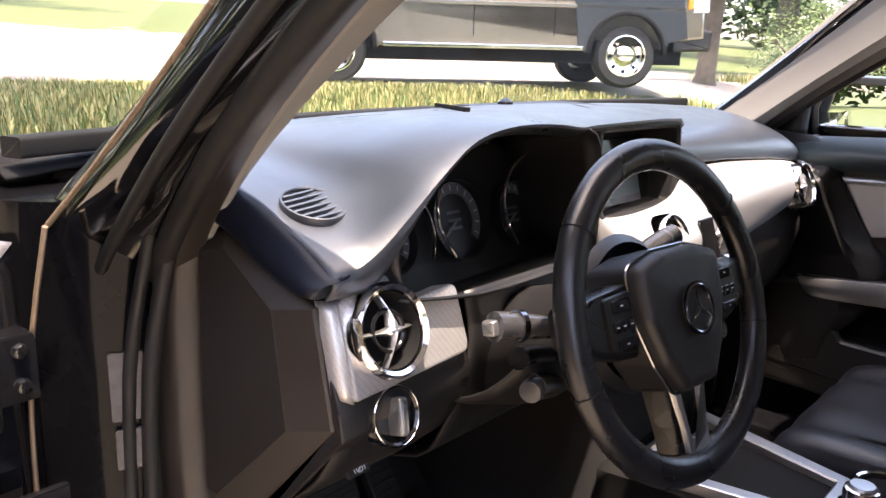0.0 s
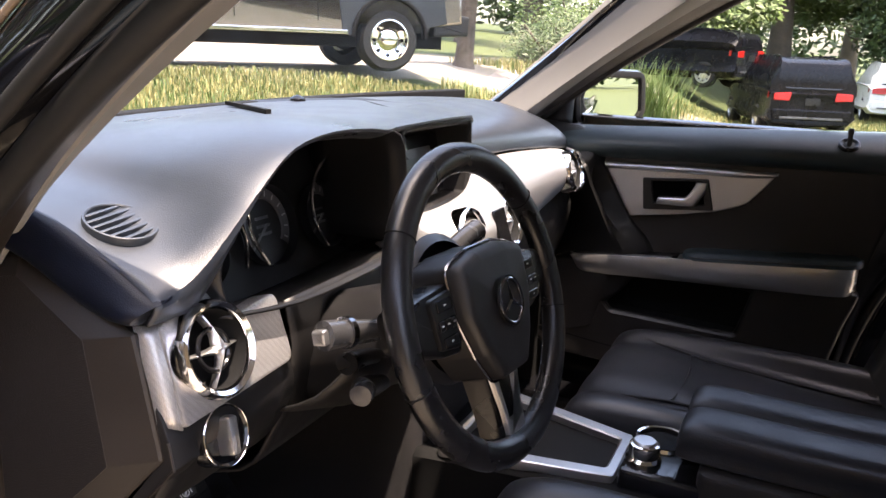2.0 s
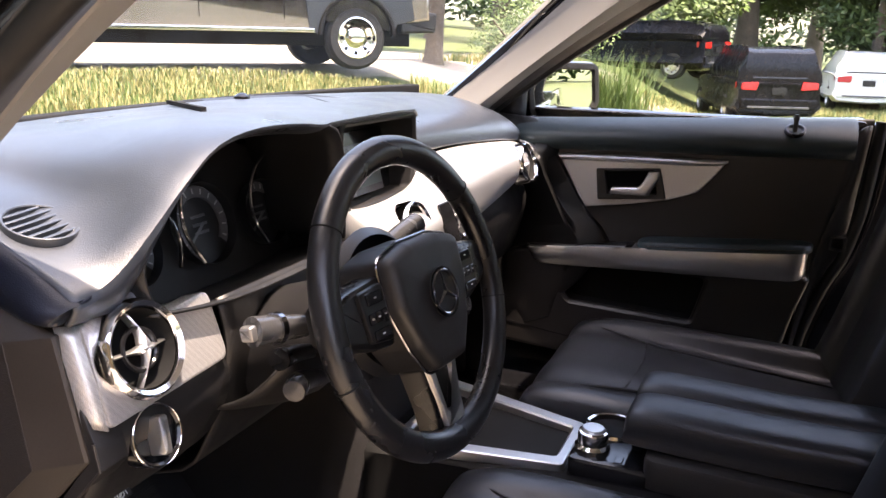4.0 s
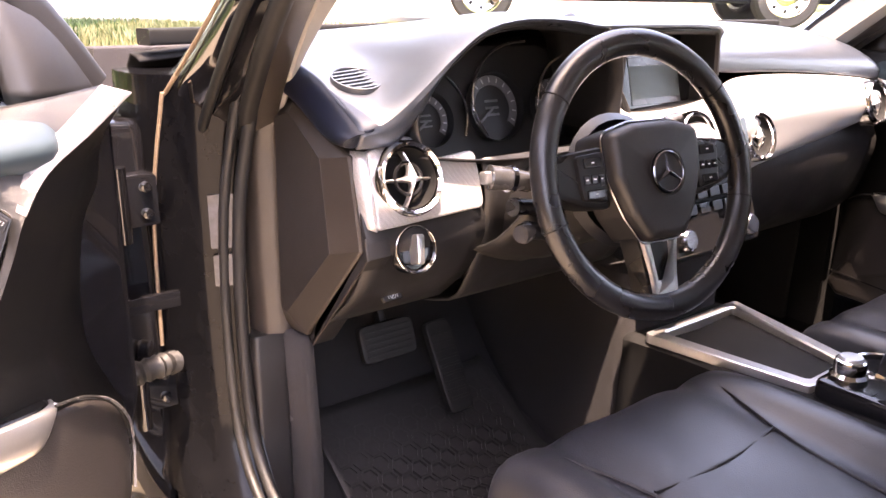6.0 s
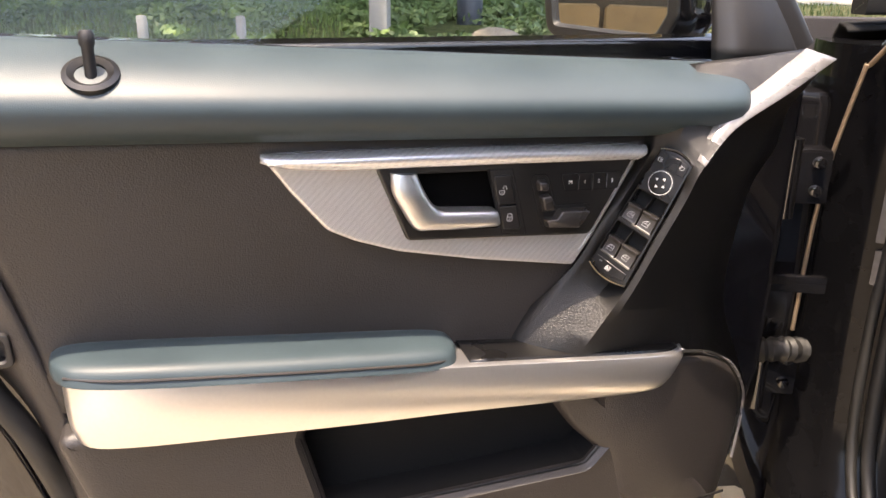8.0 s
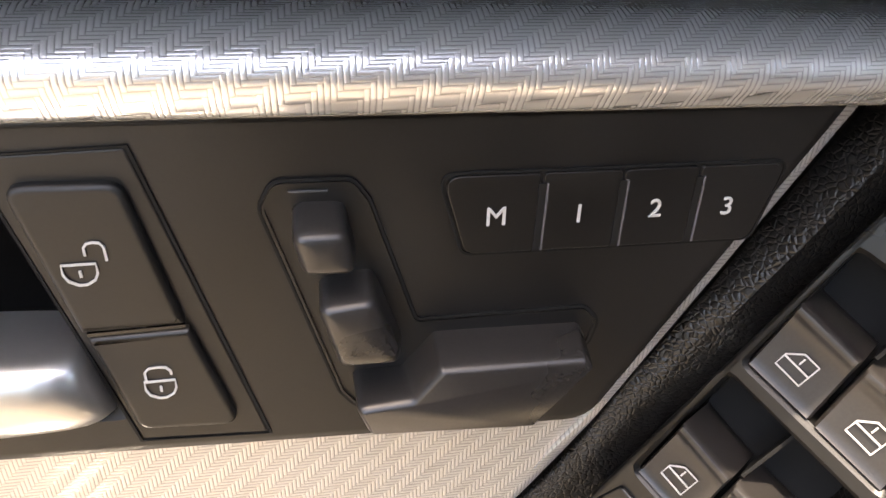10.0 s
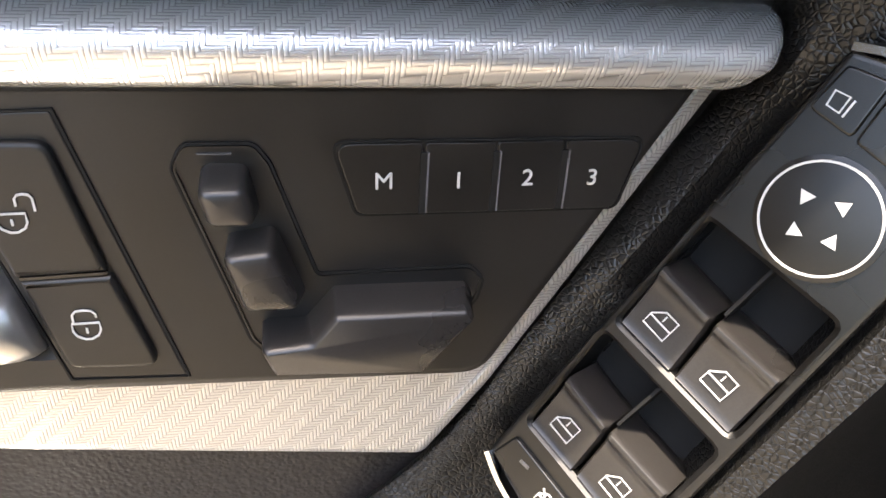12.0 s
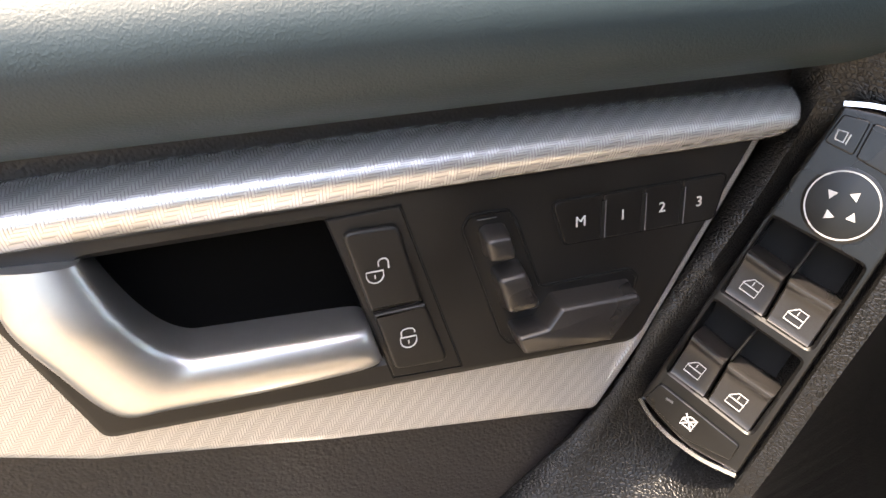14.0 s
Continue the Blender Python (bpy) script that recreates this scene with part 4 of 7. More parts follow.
# ---- steering column and wheel ----
def steering():
    wheel = thing("steering_wheel", axes((-0.3545, 0.0275, 1.0296), (0.9948, -0.1019, 0), (-0.097, -0.947, 0.3057)), "black leather multifunction steering wheel with silver spoke insert", "steering wheel")
    R, r = 0.1595, 0.0165
    rim = [(R * math.cos(radians(a)), R * math.sin(radians(a)), 0) for a in range(0, 360, 4)]
    sec = [(x, y * 0.82 + 0.0) for x, y in circle(r, 16)]
    part("rim", sweep(rim, sec, closed=True), "rim_leather", wheel, "black leather rim with sewn seams", local=True)
    for a in (37, 143, 196, 344):
        c, s = math.cos(radians(a)), math.sin(radians(a))
        ring = [Vector((R * c + (r * 1.015) * math.cos(t) * c, R * s + (r * 1.015) * math.cos(t) * s, r * 0.84 * math.sin(t))) for t in [2 * math.pi * k / 24 for k in range(24)]]
        part("seam", sweep(ring, circle(0.0008, 6), closed=True, up=(-s, c, 0)), "void_black", wheel, local=True)
    hub = [(-0.072, 0.052), (-0.03, 0.062), (0.03, 0.062), (0.072, 0.052), (0.070, 0.0), (0.052, -0.045), (0.030, -0.078), (-0.030, -0.078), (-0.052, -0.045), (-0.070, 0.0)]
    cover = part("airbag_cover", slab(rounded(hub, 0.014, 4), -0.045, 0.022, None, 0.012, seg=4, dome=0.007), "matte_black", wheel, "black padded airbag cover", local=True)
    part("emblem_recess", lathe([(0.0275, 0.0305), (0.027, 0.0285), (0.0, 0.0285)], None, 40), "matte_black", cover, local=True)
    em = joined(lathe([(0.0215, 0.029), (0.0220, 0.0315), (0.0235, 0.0325), (0.0250, 0.0315), (0.0255, 0.029)], None, 44),
                *[sweep([(0, 0, 0.031), (0.0225 * math.cos(radians(a)), 0.0225 * math.sin(radians(a)), 0.0305)], [(-0.0036, 0), (0, 0.002), (0.0036, 0)], scale=lambda t: 1.0 - 0.75 * t) for a in (90, 210, 330)])
    part("emblem", em, "dark_chrome", cover, "round chrome emblem", local=True)
    part("cover_edge", sweep([Vector((p[0], p[1], 0.004)) for p in shrunk(rounded(hub, 0.014, 4), -0.0022)], circle(0.0018, 6), closed=True), "dark_chrome", wheel, local=True)
    for s in (-1, 1):
        spoke = [(s * 0.066, 0.040), (s * 0.12, 0.036), (s * 0.152, 0.030), (s * 0.155, -0.004), (s * 0.135, -0.018), (s * 0.10, -0.030), (s * 0.066, -0.034)]
        sp = part("side_spoke", slab(rounded(spoke, 0.008), -0.030, 0.002, None, 0.006), "switch_black", wheel, local=True)
        pad = part("button_pad", slab(rounded([(s * 0.074, 0.034), (s * 0.116, 0.031), (s * 0.112, -0.020), (s * 0.074, -0.026)], 0.006), 0.0, 0.0075, None, 0.003), "switch_black", sp, local=True)
        for (cx, cy, w, h) in ((0.094, 0.022, 0.026, 0.012), (0.083, 0.003, 0.009, 0.011), (0.094, 0.003, 0.010, 0.011), (0.105, 0.003, 0.009, 0.011), (0.094, -0.014, 0.026, 0.010)):
            q = part("button", slab(rect(w, h, 0.002, cx=s * cx, cy=cy), 0.006, 0.0095, None, 0.0012), "gloss_black", sp, local=True)
            part("mark", slab(rect(0.004, 0.0014, 0, cx=s * cx, cy=cy), 0.0095, 0.0098, None, 0.0001), "print_white", sp, local=True)
    low = [(-0.034, -0.070), (0.034, -0.070), (0.026, -0.115), (0.024, -0.152), (-0.024, -0.152), (-0.026, -0.115)]
    ls = part("lower_spoke", slab(rounded(low, 0.006), -0.032, -0.002, None, 0.005), "switch_black", wheel, local=True)
    part("spoke_insert", slab(rounded([(-0.031, -0.066), (-0.0175, -0.076), (-0.011, -0.128), (0.011, -0.128), (0.0175, -0.076), (0.031, -0.066), (0.021, -0.118), (0.019, -0.148), (-0.019, -0.148), (-0.021, -0.118)], 0.003), -0.004, 0.004, None, 0.003), "satin_silver", ls, "satin silver Y-shaped insert", local=True)
    part("back_shroud", lathe([(0.075, -0.045), (0.085, -0.055), (0.07, -0.075), (0.055, -0.08)], None, 32), "matte_black", wheel, local=True)

    col = thing("steering_column", pose(-0.37, 0.2, 0.95), "black steering column shroud with stalks", "steering column")
    ax = Vector((0, 0.927, -0.375))
    c0 = Vector((-0.358, 0.030, 1.03)) + ax * 0.075
    rows = []
    for t, w, h in ((0.0, 0.058, 0.055), (0.06, 0.062, 0.06), (0.14, 0.066, 0.066), (0.24, 0.07, 0.07)):
        o = c0 + ax * t
        rows.append([o + Vector((x * w, 0.375 * z * h, 0.927 * z * h - 0.01)) for x, z in circle(1.0, 16)])
    part("shroud", loft(rows, 3, 1, close_v=True, caps=True), "matte_black", col)
    st = part("indicator_stalk", sweep(spline([(-0.425, 0.105, 1.01), (-0.465, 0.108, 1.018), (-0.50, 0.115, 1.026), (-0.527, 0.122, 1.030)], 6), circle(0.0135, 14), scale=lambda t: 0.75 + 0.35 * t), "stalk_grey", col, "combination stalk with chrome-ringed end")
    part("stalk_collar", sweep([(-0.497, 0.114, 1.0255), (-0.503, 0.1155, 1.0265)], circle(0.0162, 18)), "dark_chrome", st)
    part("stalk_end", slab(rect(0.015, 0.015, 0.003), -0.002, 0.006, axes((-0.531, 0.122, 1.030), (0, 0.2, 1), (-1, 0.0, 0.1)), 0.003), "satin_silver", st)
    part("cruise_stalk", sweep(spline([(-0.425, 0.12, 0.975), (-0.46, 0.12, 0.985), (-0.492, 0.118, 0.99)], 6), circle(0.009, 12), scale=lambda t: 0.8 + 0.5 * t), "switch_black", col, "short cruise control stalk")
    kb = part("column_stalk", sweep(spline([(-0.425, 0.115, 0.945), (-0.455, 0.112, 0.955), (-0.478, 0.108, 0.96)], 6), circle(0.011, 12), scale=lambda t: 0.8 + 0.35 * t), "switch_black", col)
    part("stalk_cap", lathe([(0.012, 0), (0.0125, 0.012), (0.011, 0.016), (0, 0.017)], axes((-0.476, 0.107, 0.959), (0, 0, 1), (-1, -0.3, 0.2)), 20), "stalk_grey", kb, "ribbed grey stalk cap")
    part("gear_stalk", sweep(spline([(-0.31, 0.115, 1.045), (-0.25, 0.11, 1.062), (-0.205, 0.105, 1.07)], 6), circle(0.012, 12), scale=lambda t: 0.7 + 0.5 * t), "stalk_grey", col, "grey selector stalk")
    part("column_skirt", loft([[(-0.46, 0.12, 0.985), (-0.37, 0.10, 0.96), (-0.28, 0.12, 0.985)], [(-0.47, 0.17, 0.93), (-0.37, 0.15, 0.90), (-0.27, 0.17, 0.93)], [(-0.47, 0.23, 0.90), (-0.37, 0.23, 0.87), (-0.27, 0.23, 0.90)]], 3, 4), "matte_black", col, solid=0.004)


steering()

# ---- doors ----
# A door's own axes: first along the door from its hinge edge, second into the cabin, third up (height above the ground).
# side -1 mirrors the first axis for the passenger's door.
def door(side, m, label):
    name = "driver_door" if side > 0 else "passenger_door"
    d = thing(name, m, label, "car door")
    F = Matrix(((side, 0, 0, 0), (0, 0, 1, 0), (0, 1, 0, 0), (0, 0, 0, 1)))      # plan (u, z) raised along n
    P = lambda u, n, z: Vector((side * u, n, z))

    def put(name, bm, mat, parent=None, label="", **k):
        return part(name, bm, mat, parent or d, label, local=True, **k)

    # carrier shell and painted outer skin
    hull = [(0.055, 0.565), (0.005, 0.62), (-0.030, 0.74), (-0.035, 1.118), (0.10, 1.116), (0.45, 1.130), (0.835, 1.150), (0.832, 1.0), (0.812, 0.86), (0.778, 0.78), (0.745, 0.66), (0.728, 0.56), (0.50, 0.545)]
    put("inner_shell", slab(rounded(hull, 0.02), -0.14, -0.035, F, 0.01), "car_paint")
    rows = []
    for z, n in ((0.42, -0.16), (0.6, -0.185), (0.85, -0.19), (1.05, -0.165), (1.14, -0.13)):
        rows.append([P(u, n + b, z) for u, b in ((-0.05, 0.03), (-0.02, 0.004), (0.2, 0.0), (0.6, 0.0), (0.9, 0.006), (0.94, 0.03))])
    put("outer_skin", loft(rows, 3, 3), "car_paint", solid=0.02)
    # rubber seal round the rear and lower edge
    seal = [P(*p) for p in ((0.852, -0.02, 1.15), (0.842, -0.02, 1.0), (0.832, -0.02, 0.93), (0.815, -0.02, 0.856), (0.786, -0.02, 0.79), (0.754, -0.02, 0.675), (0.736, -0.02, 0.545))]
    put("edge_seal", sweep(spline(seal, 6), circle(0.012, 10), up=(0, 1, 0)), "rubber")
    put("edge_flange", sweep(spline([p + Vector((side * 0.045, -0.03, -0.01)) for p in seal], 6), rect(0.05, 0.02, 0.006), up=(0, 1, 0)), "car_paint")
    rows = [[P(0.812, 0.0, 1.13), P(0.800, 0.0, 1.02), P(0.770, 0.0, 0.90), P(0.748, 0.0, 0.80), P(0.722, 0.0, 0.57)],
            [P(0.826, -0.006, 1.14), P(0.815, -0.006, 1.02), P(0.795, -0.006, 0.90), P(0.765, -0.006, 0.80), P(0.728, -0.006, 0.57)],
            [P(0.838, -0.034, 1.14), P(0.828, -0.034, 1.02), P(0.815, -0.034, 0.88), P(0.782, -0.034, 0.80), P(0.738, -0.034, 0.57)]]
    put("rear_edge_panel", loft(rows, 3, 4), "door_plastic", solid=0.004)
    latch = put("latch", slab(rounded([(0.786, 0.910), (0.819, 0.911), (0.817, 0.877), (0.785, 0.879)], 0.006), -0.03, 0.002, F, 0.002, holes=[rounded([(0.792, 0.904), (0.812, 0.905), (0.811, 0.884), (0.791, 0.885)], 0.004)]), "matte_black", label="black door latch plate")
    put("latch_pocket", slab(rect(0.024, 0.024, 0, cx=0.8015, cy=0.8945), -0.035, -0.028, F, 0.001), "void_black", latch)

    # padded shelf under the glass
    rows = []
    for u in (0.085, 0.13, 0.3, 0.5, 0.7, 0.795, 0.808):
        t = (u - 0.14) / 0.66
        e = 0.006 if u > 0.8 else 0.0
        w = 0.55 if u < 0.1 else 1.0
        rows.append([P(u, -0.050, 1.111 + 0.033 * t - e), P(u, -0.042, 1.120 + 0.033 * t - e), P(u, -0.015, 1.118 + 0.032 * t - e), P(u, 0.018 * w, 1.109 + 0.029 * t - e), P(u, 0.041 * w - e, 1.096 + 0.025 * t), P(u, 0.049 * w - e, 1.084 + 0.022 * t), P(u, 0.044 * w - e, 1.069 + 0.021 * t), P(u, 0.030 * w - e, 1.058 + 0.021 * t), P(u, 0.012 * w - e, 1.052 + 0.021 * t), P(u, -0.03, 1.05 + 0.02 * t)])
    put("shelf", loft(rows, 4, 4), "soft_leather", label="padded black leather window shelf", solid=0.003)
    put("glass_seal", sweep([P(0.06, -0.050, 1.104), P(0.45, -0.050, 1.124), P(0.84, -0.050, 1.144)], rect(0.012, 0.016, 0.004)), "rubber")
    # lock pin
    pc = P(0.6915, 0.028, 1.1272)
    pin = put("lock_pin_collar", lathe([(0.021, -0.006), (0.021, 0.002), (0.017, 0.004), (0.012, 0.001), (0.010, -0.006)], axes(pc, (1, 0, 0), (0, 0.55, 0.83)), 28), "switch_black", label="black lock pin in a ringed collar")
    put("lock_pin", lathe([(0.0045, -0.01), (0.0045, 0.020), (0.0058, 0.023), (0.0058, 0.030), (0.004, 0.033), (0, 0.033)], Matrix.Translation(pc), 16), "matte_black", pin)

    # dark mid panel, gently dished
    rows = []
    for u, zb in ((0.17, 0.80), (0.3, 0.80), (0.45, 0.80), (0.6, 0.81), (0.72, 0.82), (0.792, 0.83)):
        k = max(0.0, (u - 0.70) / 0.092)
        rows.append([P(u + 0.020 * k, 0.004, 1.060 + 0.03 * (u - 0.14)), P(u + 0.008 * k, 0.000, 1.02), P(u - 0.010 * k, -0.006, 0.95), P(u - 0.024 * k, -0.006, 0.89), P(u - 0.038 * k, 0.0, zb)])
    put("mid_panel", loft(rows, 4, 3), "door_plastic", label="dark grained door card", solid=0.004)

    # woven silver blade
    blade = [(0.568, 1.053), (0.5433, 1.0173), (0.5128, 0.981), (0.487, 0.9685), (0.4454, 0.9545), (0.3675, 0.9392), (0.2640, 0.9235), (0.2465, 0.9487), (0.2003, 1.0302), (0.1940, 1.0430)]
    if side > 0:
        hole = [(0.4335, 1.0300), (0.3595, 1.0288), (0.3440, 0.9740), (0.4215, 0.9790)]
        plate = [(0.4690, 1.0390), (0.2088, 1.0333), (0.2515, 0.9575), (0.4395, 0.9672)]
        radii = [0.004, 0.002, 0.009, 0.006]
    else:
        hole = [(0.415, 1.020), (0.305, 1.010), (0.315, 0.960), (0.425, 0.968)]
        plate = [(0.428, 1.026), (0.285, 1.016), (0.292, 0.944), (0.445, 0.958)]
        radii = 0.004
    trim = put("trim_blade", slab(rounded(blade, [0.006, 0.02, 0.02, 0.02, 0.03, 0.03, 0.005, 0.01, 0.01, 0.004], 5), -0.012, 0.010, F, 0.003, holes=[rounded(shrunk(plate, 0.003), 0.003)]), "weave_silver", label="blade of silver woven-pattern trim", smooth=30)
    ridge = []
    for u, t in ((0.568, 0.25), (0.556, 0.7), (0.50, 1.0), (0.40, 1.0), (0.28, 1.0), (0.215, 1.0), (0.200, 1.0), (0.1955, 0.92), (0.1938, 0.70)):
        zt = 1.0445 + 0.047 * (u - 0.195) - 0.06 * (u - 0.195) ** 2
        zb = 1.0328 + 0.024 * (u - 0.209) + (zt - 1.042) * 0.5 * (1 - t) + 0.008 * (1 - t)
        end = max(0.0, 1 - (u - 0.1938) / 0.10)
        n = lambda k: 0.008 + k * t
        ridge.append([P(u + end * (zt - z) * 0.5, m_, z) for m_, z in ((0.004, zt), (n(0.005), zt - 0.0004), (n(0.0112), zt - 0.003), (n(0.0140), zt - 0.0068), (n(0.0118), zb + 0.0024), (n(0.0090), zb), (0.006, zb - 0.003))])
    rows = []
    for u, n, z in ((0.2030, 0.0108, 1.0335), (0.2075, 0.0108, 1.0235), (0.2328, 0.0108, 0.9785), (0.2466, 0.0108, 0.9540), (0.2545, 0.0104, 0.9425), (0.2625, 0.0085, 0.9280)):
        rows.append([P(u - 0.87 * k, n + h, z - 0.49 * k) for k, h in ((-0.0024, -0.0012), (-0.0021, 0.0006), (-0.0004, 0.0004), (0.0012, -0.0022), (0.0023, -0.0052))])
    put("blade_edge", loft(rows, 3, 1), "weave_silver", trim, solid=0.0006)
    put("blade_ridge", loft(ridge, 4, 4), "weave_ridge", trim, "rolled bright upper edge", solid=0.0015)

    ins = put("switch_plate", slab(rounded(plate, radii), 0.0, 0.0168, F, 0.0022, holes=[rounded(hole, 0.004)], hole_depth=0.002), "plate_black", trim, "matt black control plate", smooth=30)
    # shallow floor; its black stands in for the shade of a deeper hole
    put("handle_recess", slab(rounded(shrunk(hole, -0.004), 0.004), -0.008, 0.0060, F, 0.001), "recess_shade", ins)
    # release lever: an upright grip that bends into a long blade
    du, dz = (0.0, 0.0) if side > 0 else (-0.028, -0.0145)
    rows = []
    for a, b, k in (((0.4560, 1.0330), (0.4308, 1.0306), 0.85), ((0.4545, 1.0160), (0.4240, 1.0140), 1.0), ((0.4460, 0.9985), (0.4165, 1.0020), 1.0), ((0.4335, 0.9790), (0.4085, 0.9958), 1.0), ((0.4180, 0.9768), (0.3990, 0.9946), 1.0), ((0.3910, 0.9757), (0.3780, 0.9932), 1.0), ((0.3560, 0.9750), (0.3560, 0.9915), 0.95), ((0.3485, 0.9755), (0.3515, 0.9895), 0.8)):
        a, b = Vector((a[0] + du, a[1] + dz)), Vector((b[0] + du, b[1] + dz))
        rows.append([P(c.x, n, c.y) for c, n in ((a, 0.006), (a, 0.018 * k), (a.lerp(b, 0.10), 0.024 * k), (a.lerp(b, 0.5), 0.0265 * k), (a.lerp(b, 0.88), 0.025 * k), (b, 0.020 * k), (b, 0.006))])
    put("release_handle", loft(rows, 5, 3, caps=True), "satin_silver", ins, "satin metal door release lever", smooth=60)

    def raised(name, outline, r, h0, h1, e, mat="switch_black", parent=ins):
        return put(name, slab(rounded(outline, r, 5), h0, h1, F, e, seg=5), mat, parent, smooth=50)

    def groove(points, w=0.0008, h=0.0173, closed=False):
        return sweep([P(u, h - 0.0004, z) for u, z in points], rect(w, 0.0007), up=(0, 1, 0), closed=closed)

    if side > 0:
        # lock rockers in their framed field
        fr_ = [(0.3608, 1.0293), (0.3375, 1.0297), (0.3209, 0.9653), (0.3450, 0.9669)]
        put("lock_frame", slab(rounded(fr_, 0.0008), 0.010, 0.0171, F, 0.0004), "plate_black", ins)
        put("frame_line", groove([(0.3608, 1.0297), (0.3372, 1.0301), (0.3205, 0.9649), (0.3454, 0.9665)], 0.0006, 0.0173, True), "void_black", ins)
        raised("unlock_button", [(0.3570, 1.0249), (0.3390, 1.0243), (0.3329, 0.9955), (0.3506, 0.9952)], [0.003, 0.0035, 0.0006, 0.0006], 0.016, 0.0190, 0.0011, "plate_black")
        raised("lock_button", [(0.3499, 0.9940), (0.3323, 0.9943), (0.3256, 0.9696), (0.3447, 0.9709)], [0.0006, 0.0006, 0.003, 0.003], 0.016, 0.0190, 0.0011, "plate_black")
        put("hinge_line", groove([(0.3498, 0.9946), (0.3330, 0.9949)], 0.0007, 0.0186), "gloss_black", ins)

        def icon(name, lines, cu, cz, s, parent, h, plane, w=0.00042):
            mm = plane(cu, cz, h)
            put(name, joined(*[stroke([(x * s, y * s) for x, y in ln], w, mm, closed=c) for ln, c in lines]), "print_white", parent)

        def face(cu, cz, h):
            return Matrix(((-1, 0, 0, cu), (0, 0, 1, h), (0, 1, 0, cz), (0, 0, 0, 1)))
        lockbody = ([(-0.5, 0.35), (-0.5, 0.0), (-0.38, -0.25), (-0.12, -0.4), (0.12, -0.4), (0.38, -0.25), (0.5, 0.0), (0.5, 0.35)], True)
        key = ([(0, -0.12), (0, 0.12)], False)
        shut = ([(-0.42, 0.35), (-0.42, 0.75), (-0.28, 0.92), (0.0, 0.96), (0.28, 0.92), (0.42, 0.75), (0.42, 0.60)], False)
        ajar = ([(0.26, 0.64), (0.26, 0.92), (0.36, 1.06), (0.55, 1.10), (0.74, 1.06), (0.84, 0.92), (0.84, 0.42)], False)
        icon("lock_symbol", [lockbody, key, shut], 0.3392, 0.9813, 0.0055, ins, 0.0191, face)
        icon("unlock_symbol", [lockbody, key, ajar], 0.3480, 1.0081, 0.0055, ins, 0.0191, face)

        # memory buttons: flush keys parted by slots
        cuts = [(0.2866, 1.0214, 0.2820, 1.0053), (0.2682, 1.0211, 0.2684, 1.0050), (0.2530, 1.0208, 0.2530, 1.0046), (0.2381, 1.0206, 0.2381, 1.0044), (0.2206, 1.0203, 0.2246, 1.0041)]
        spots = ((0.2764, 1.0128), (0.2607, 1.0123), (0.2457, 1.0123), (0.2312, 1.0118))
        for k, ch in enumerate("M123"):
            a, b = cuts[k], cuts[k + 1]
            g = 0.0003
            q = [(a[0] - g, a[1]), (b[0] + g, b[1]), (b[2] + g, b[3]), (a[2] - g, a[3])]
            raised("memory_button", q, [0.0026 if k == 0 else 0.0009, 0.0026 if k == 3 else 0.0009, 0.0026 if k == 3 else 0.0009, 0.0026 if k == 0 else 0.0009], 0.015, 0.0176, 0.0002, "plate_black")
            writing(ch, 0.0054, face(*spots[k], 0.0177), "print_white", ins, "lettering", local=True)
            if k:
                lo = (a[0] * 0.12 + a[2] * 0.88, a[1] * 0.02 + a[3] * 0.98)
                hi = (a[0] * 0.88 + a[2] * 0.12, a[1] * 0.88 + a[3] * 0.12)
                put("slot", groove([hi, lo], 0.0014, 0.0180), "void_black", ins)
                # highlight of the slot's edge, drawn as a pale bead
                put("slot_glint", groove([(hi[0] - 0.0009, hi[1]), (lo[0] - 0.0009, lo[1])], 0.0004, 0.0182), "glint_and_mark_grey", ins)
        outline = [(c[0], c[1]) for c in (cuts[0], cuts[4])] + [(c[2], c[3]) for c in (cuts[4], cuts[0])]
        put("memory_frame", groove([(p.x, p.y) for p in rounded(shrunk(outline, -0.0004), 0.0026, 4)], 0.0005, 0.0172, True), "void_black", ins)

        # seat adjuster: field ringed by a fine bead, with three keys shaped like a seat
        field = [(0.3182, 1.0175), (0.3155, 1.0225), (0.3018, 1.0222), (0.2990, 1.0180), (0.2906, 0.9909), (0.2565, 0.9906), (0.2532, 0.9868), (0.2544, 0.9815), (0.2640, 0.9690), (0.3030, 0.9700), (0.3062, 0.9744)]
        ring_ = rounded(field, [0.004, 0.003, 0.003, 0.004, 0.0015, 0.003, 0.003, 0.003, 0.003, 0.003, 0.003], 4)
        put("seat_control_well", slab(shrunk(ring_, 0.0002), 0.012, 0.0171, F, 0.0003), "plate_black", ins)
        put("well_line", groove([(p.x, p.y) for p in ring_], 0.0005, 0.0174, True), "void_black", ins)
        put("well_bead", groove([(p.x, p.y) for p in shrunk(ring_, 0.0007)], 0.0005, 0.0177, True), "plate_black", ins)
        put("key_mark", groove([(0.3128, 1.0203), (0.3062, 1.0201)], 0.0003, 0.0176), "glint_and_mark_grey", ins)

        def knob(name, base, front, n0, n1, r):
            """A raised key: its sides slope from the base outline to a smaller front face with soft edges."""
            b_, f_ = rounded(base, r, 4), rounded(front, r, 4)
            up = lambda k: n0 + (n1 - n0) * k
            rings = [(b_, n0), ([p.lerp(q, 0.8) for p, q in zip(b_, f_)], up(0.70)), (f_, up(0.86)), (shrunk(f_, 0.0004), up(0.93)), (shrunk(f_, 0.0009), up(0.975)), (shrunk(f_, 0.0013), up(0.995))]
            if len(base) == 4:
                mid = sum(f_, f_[0] * 0) / len(f_)
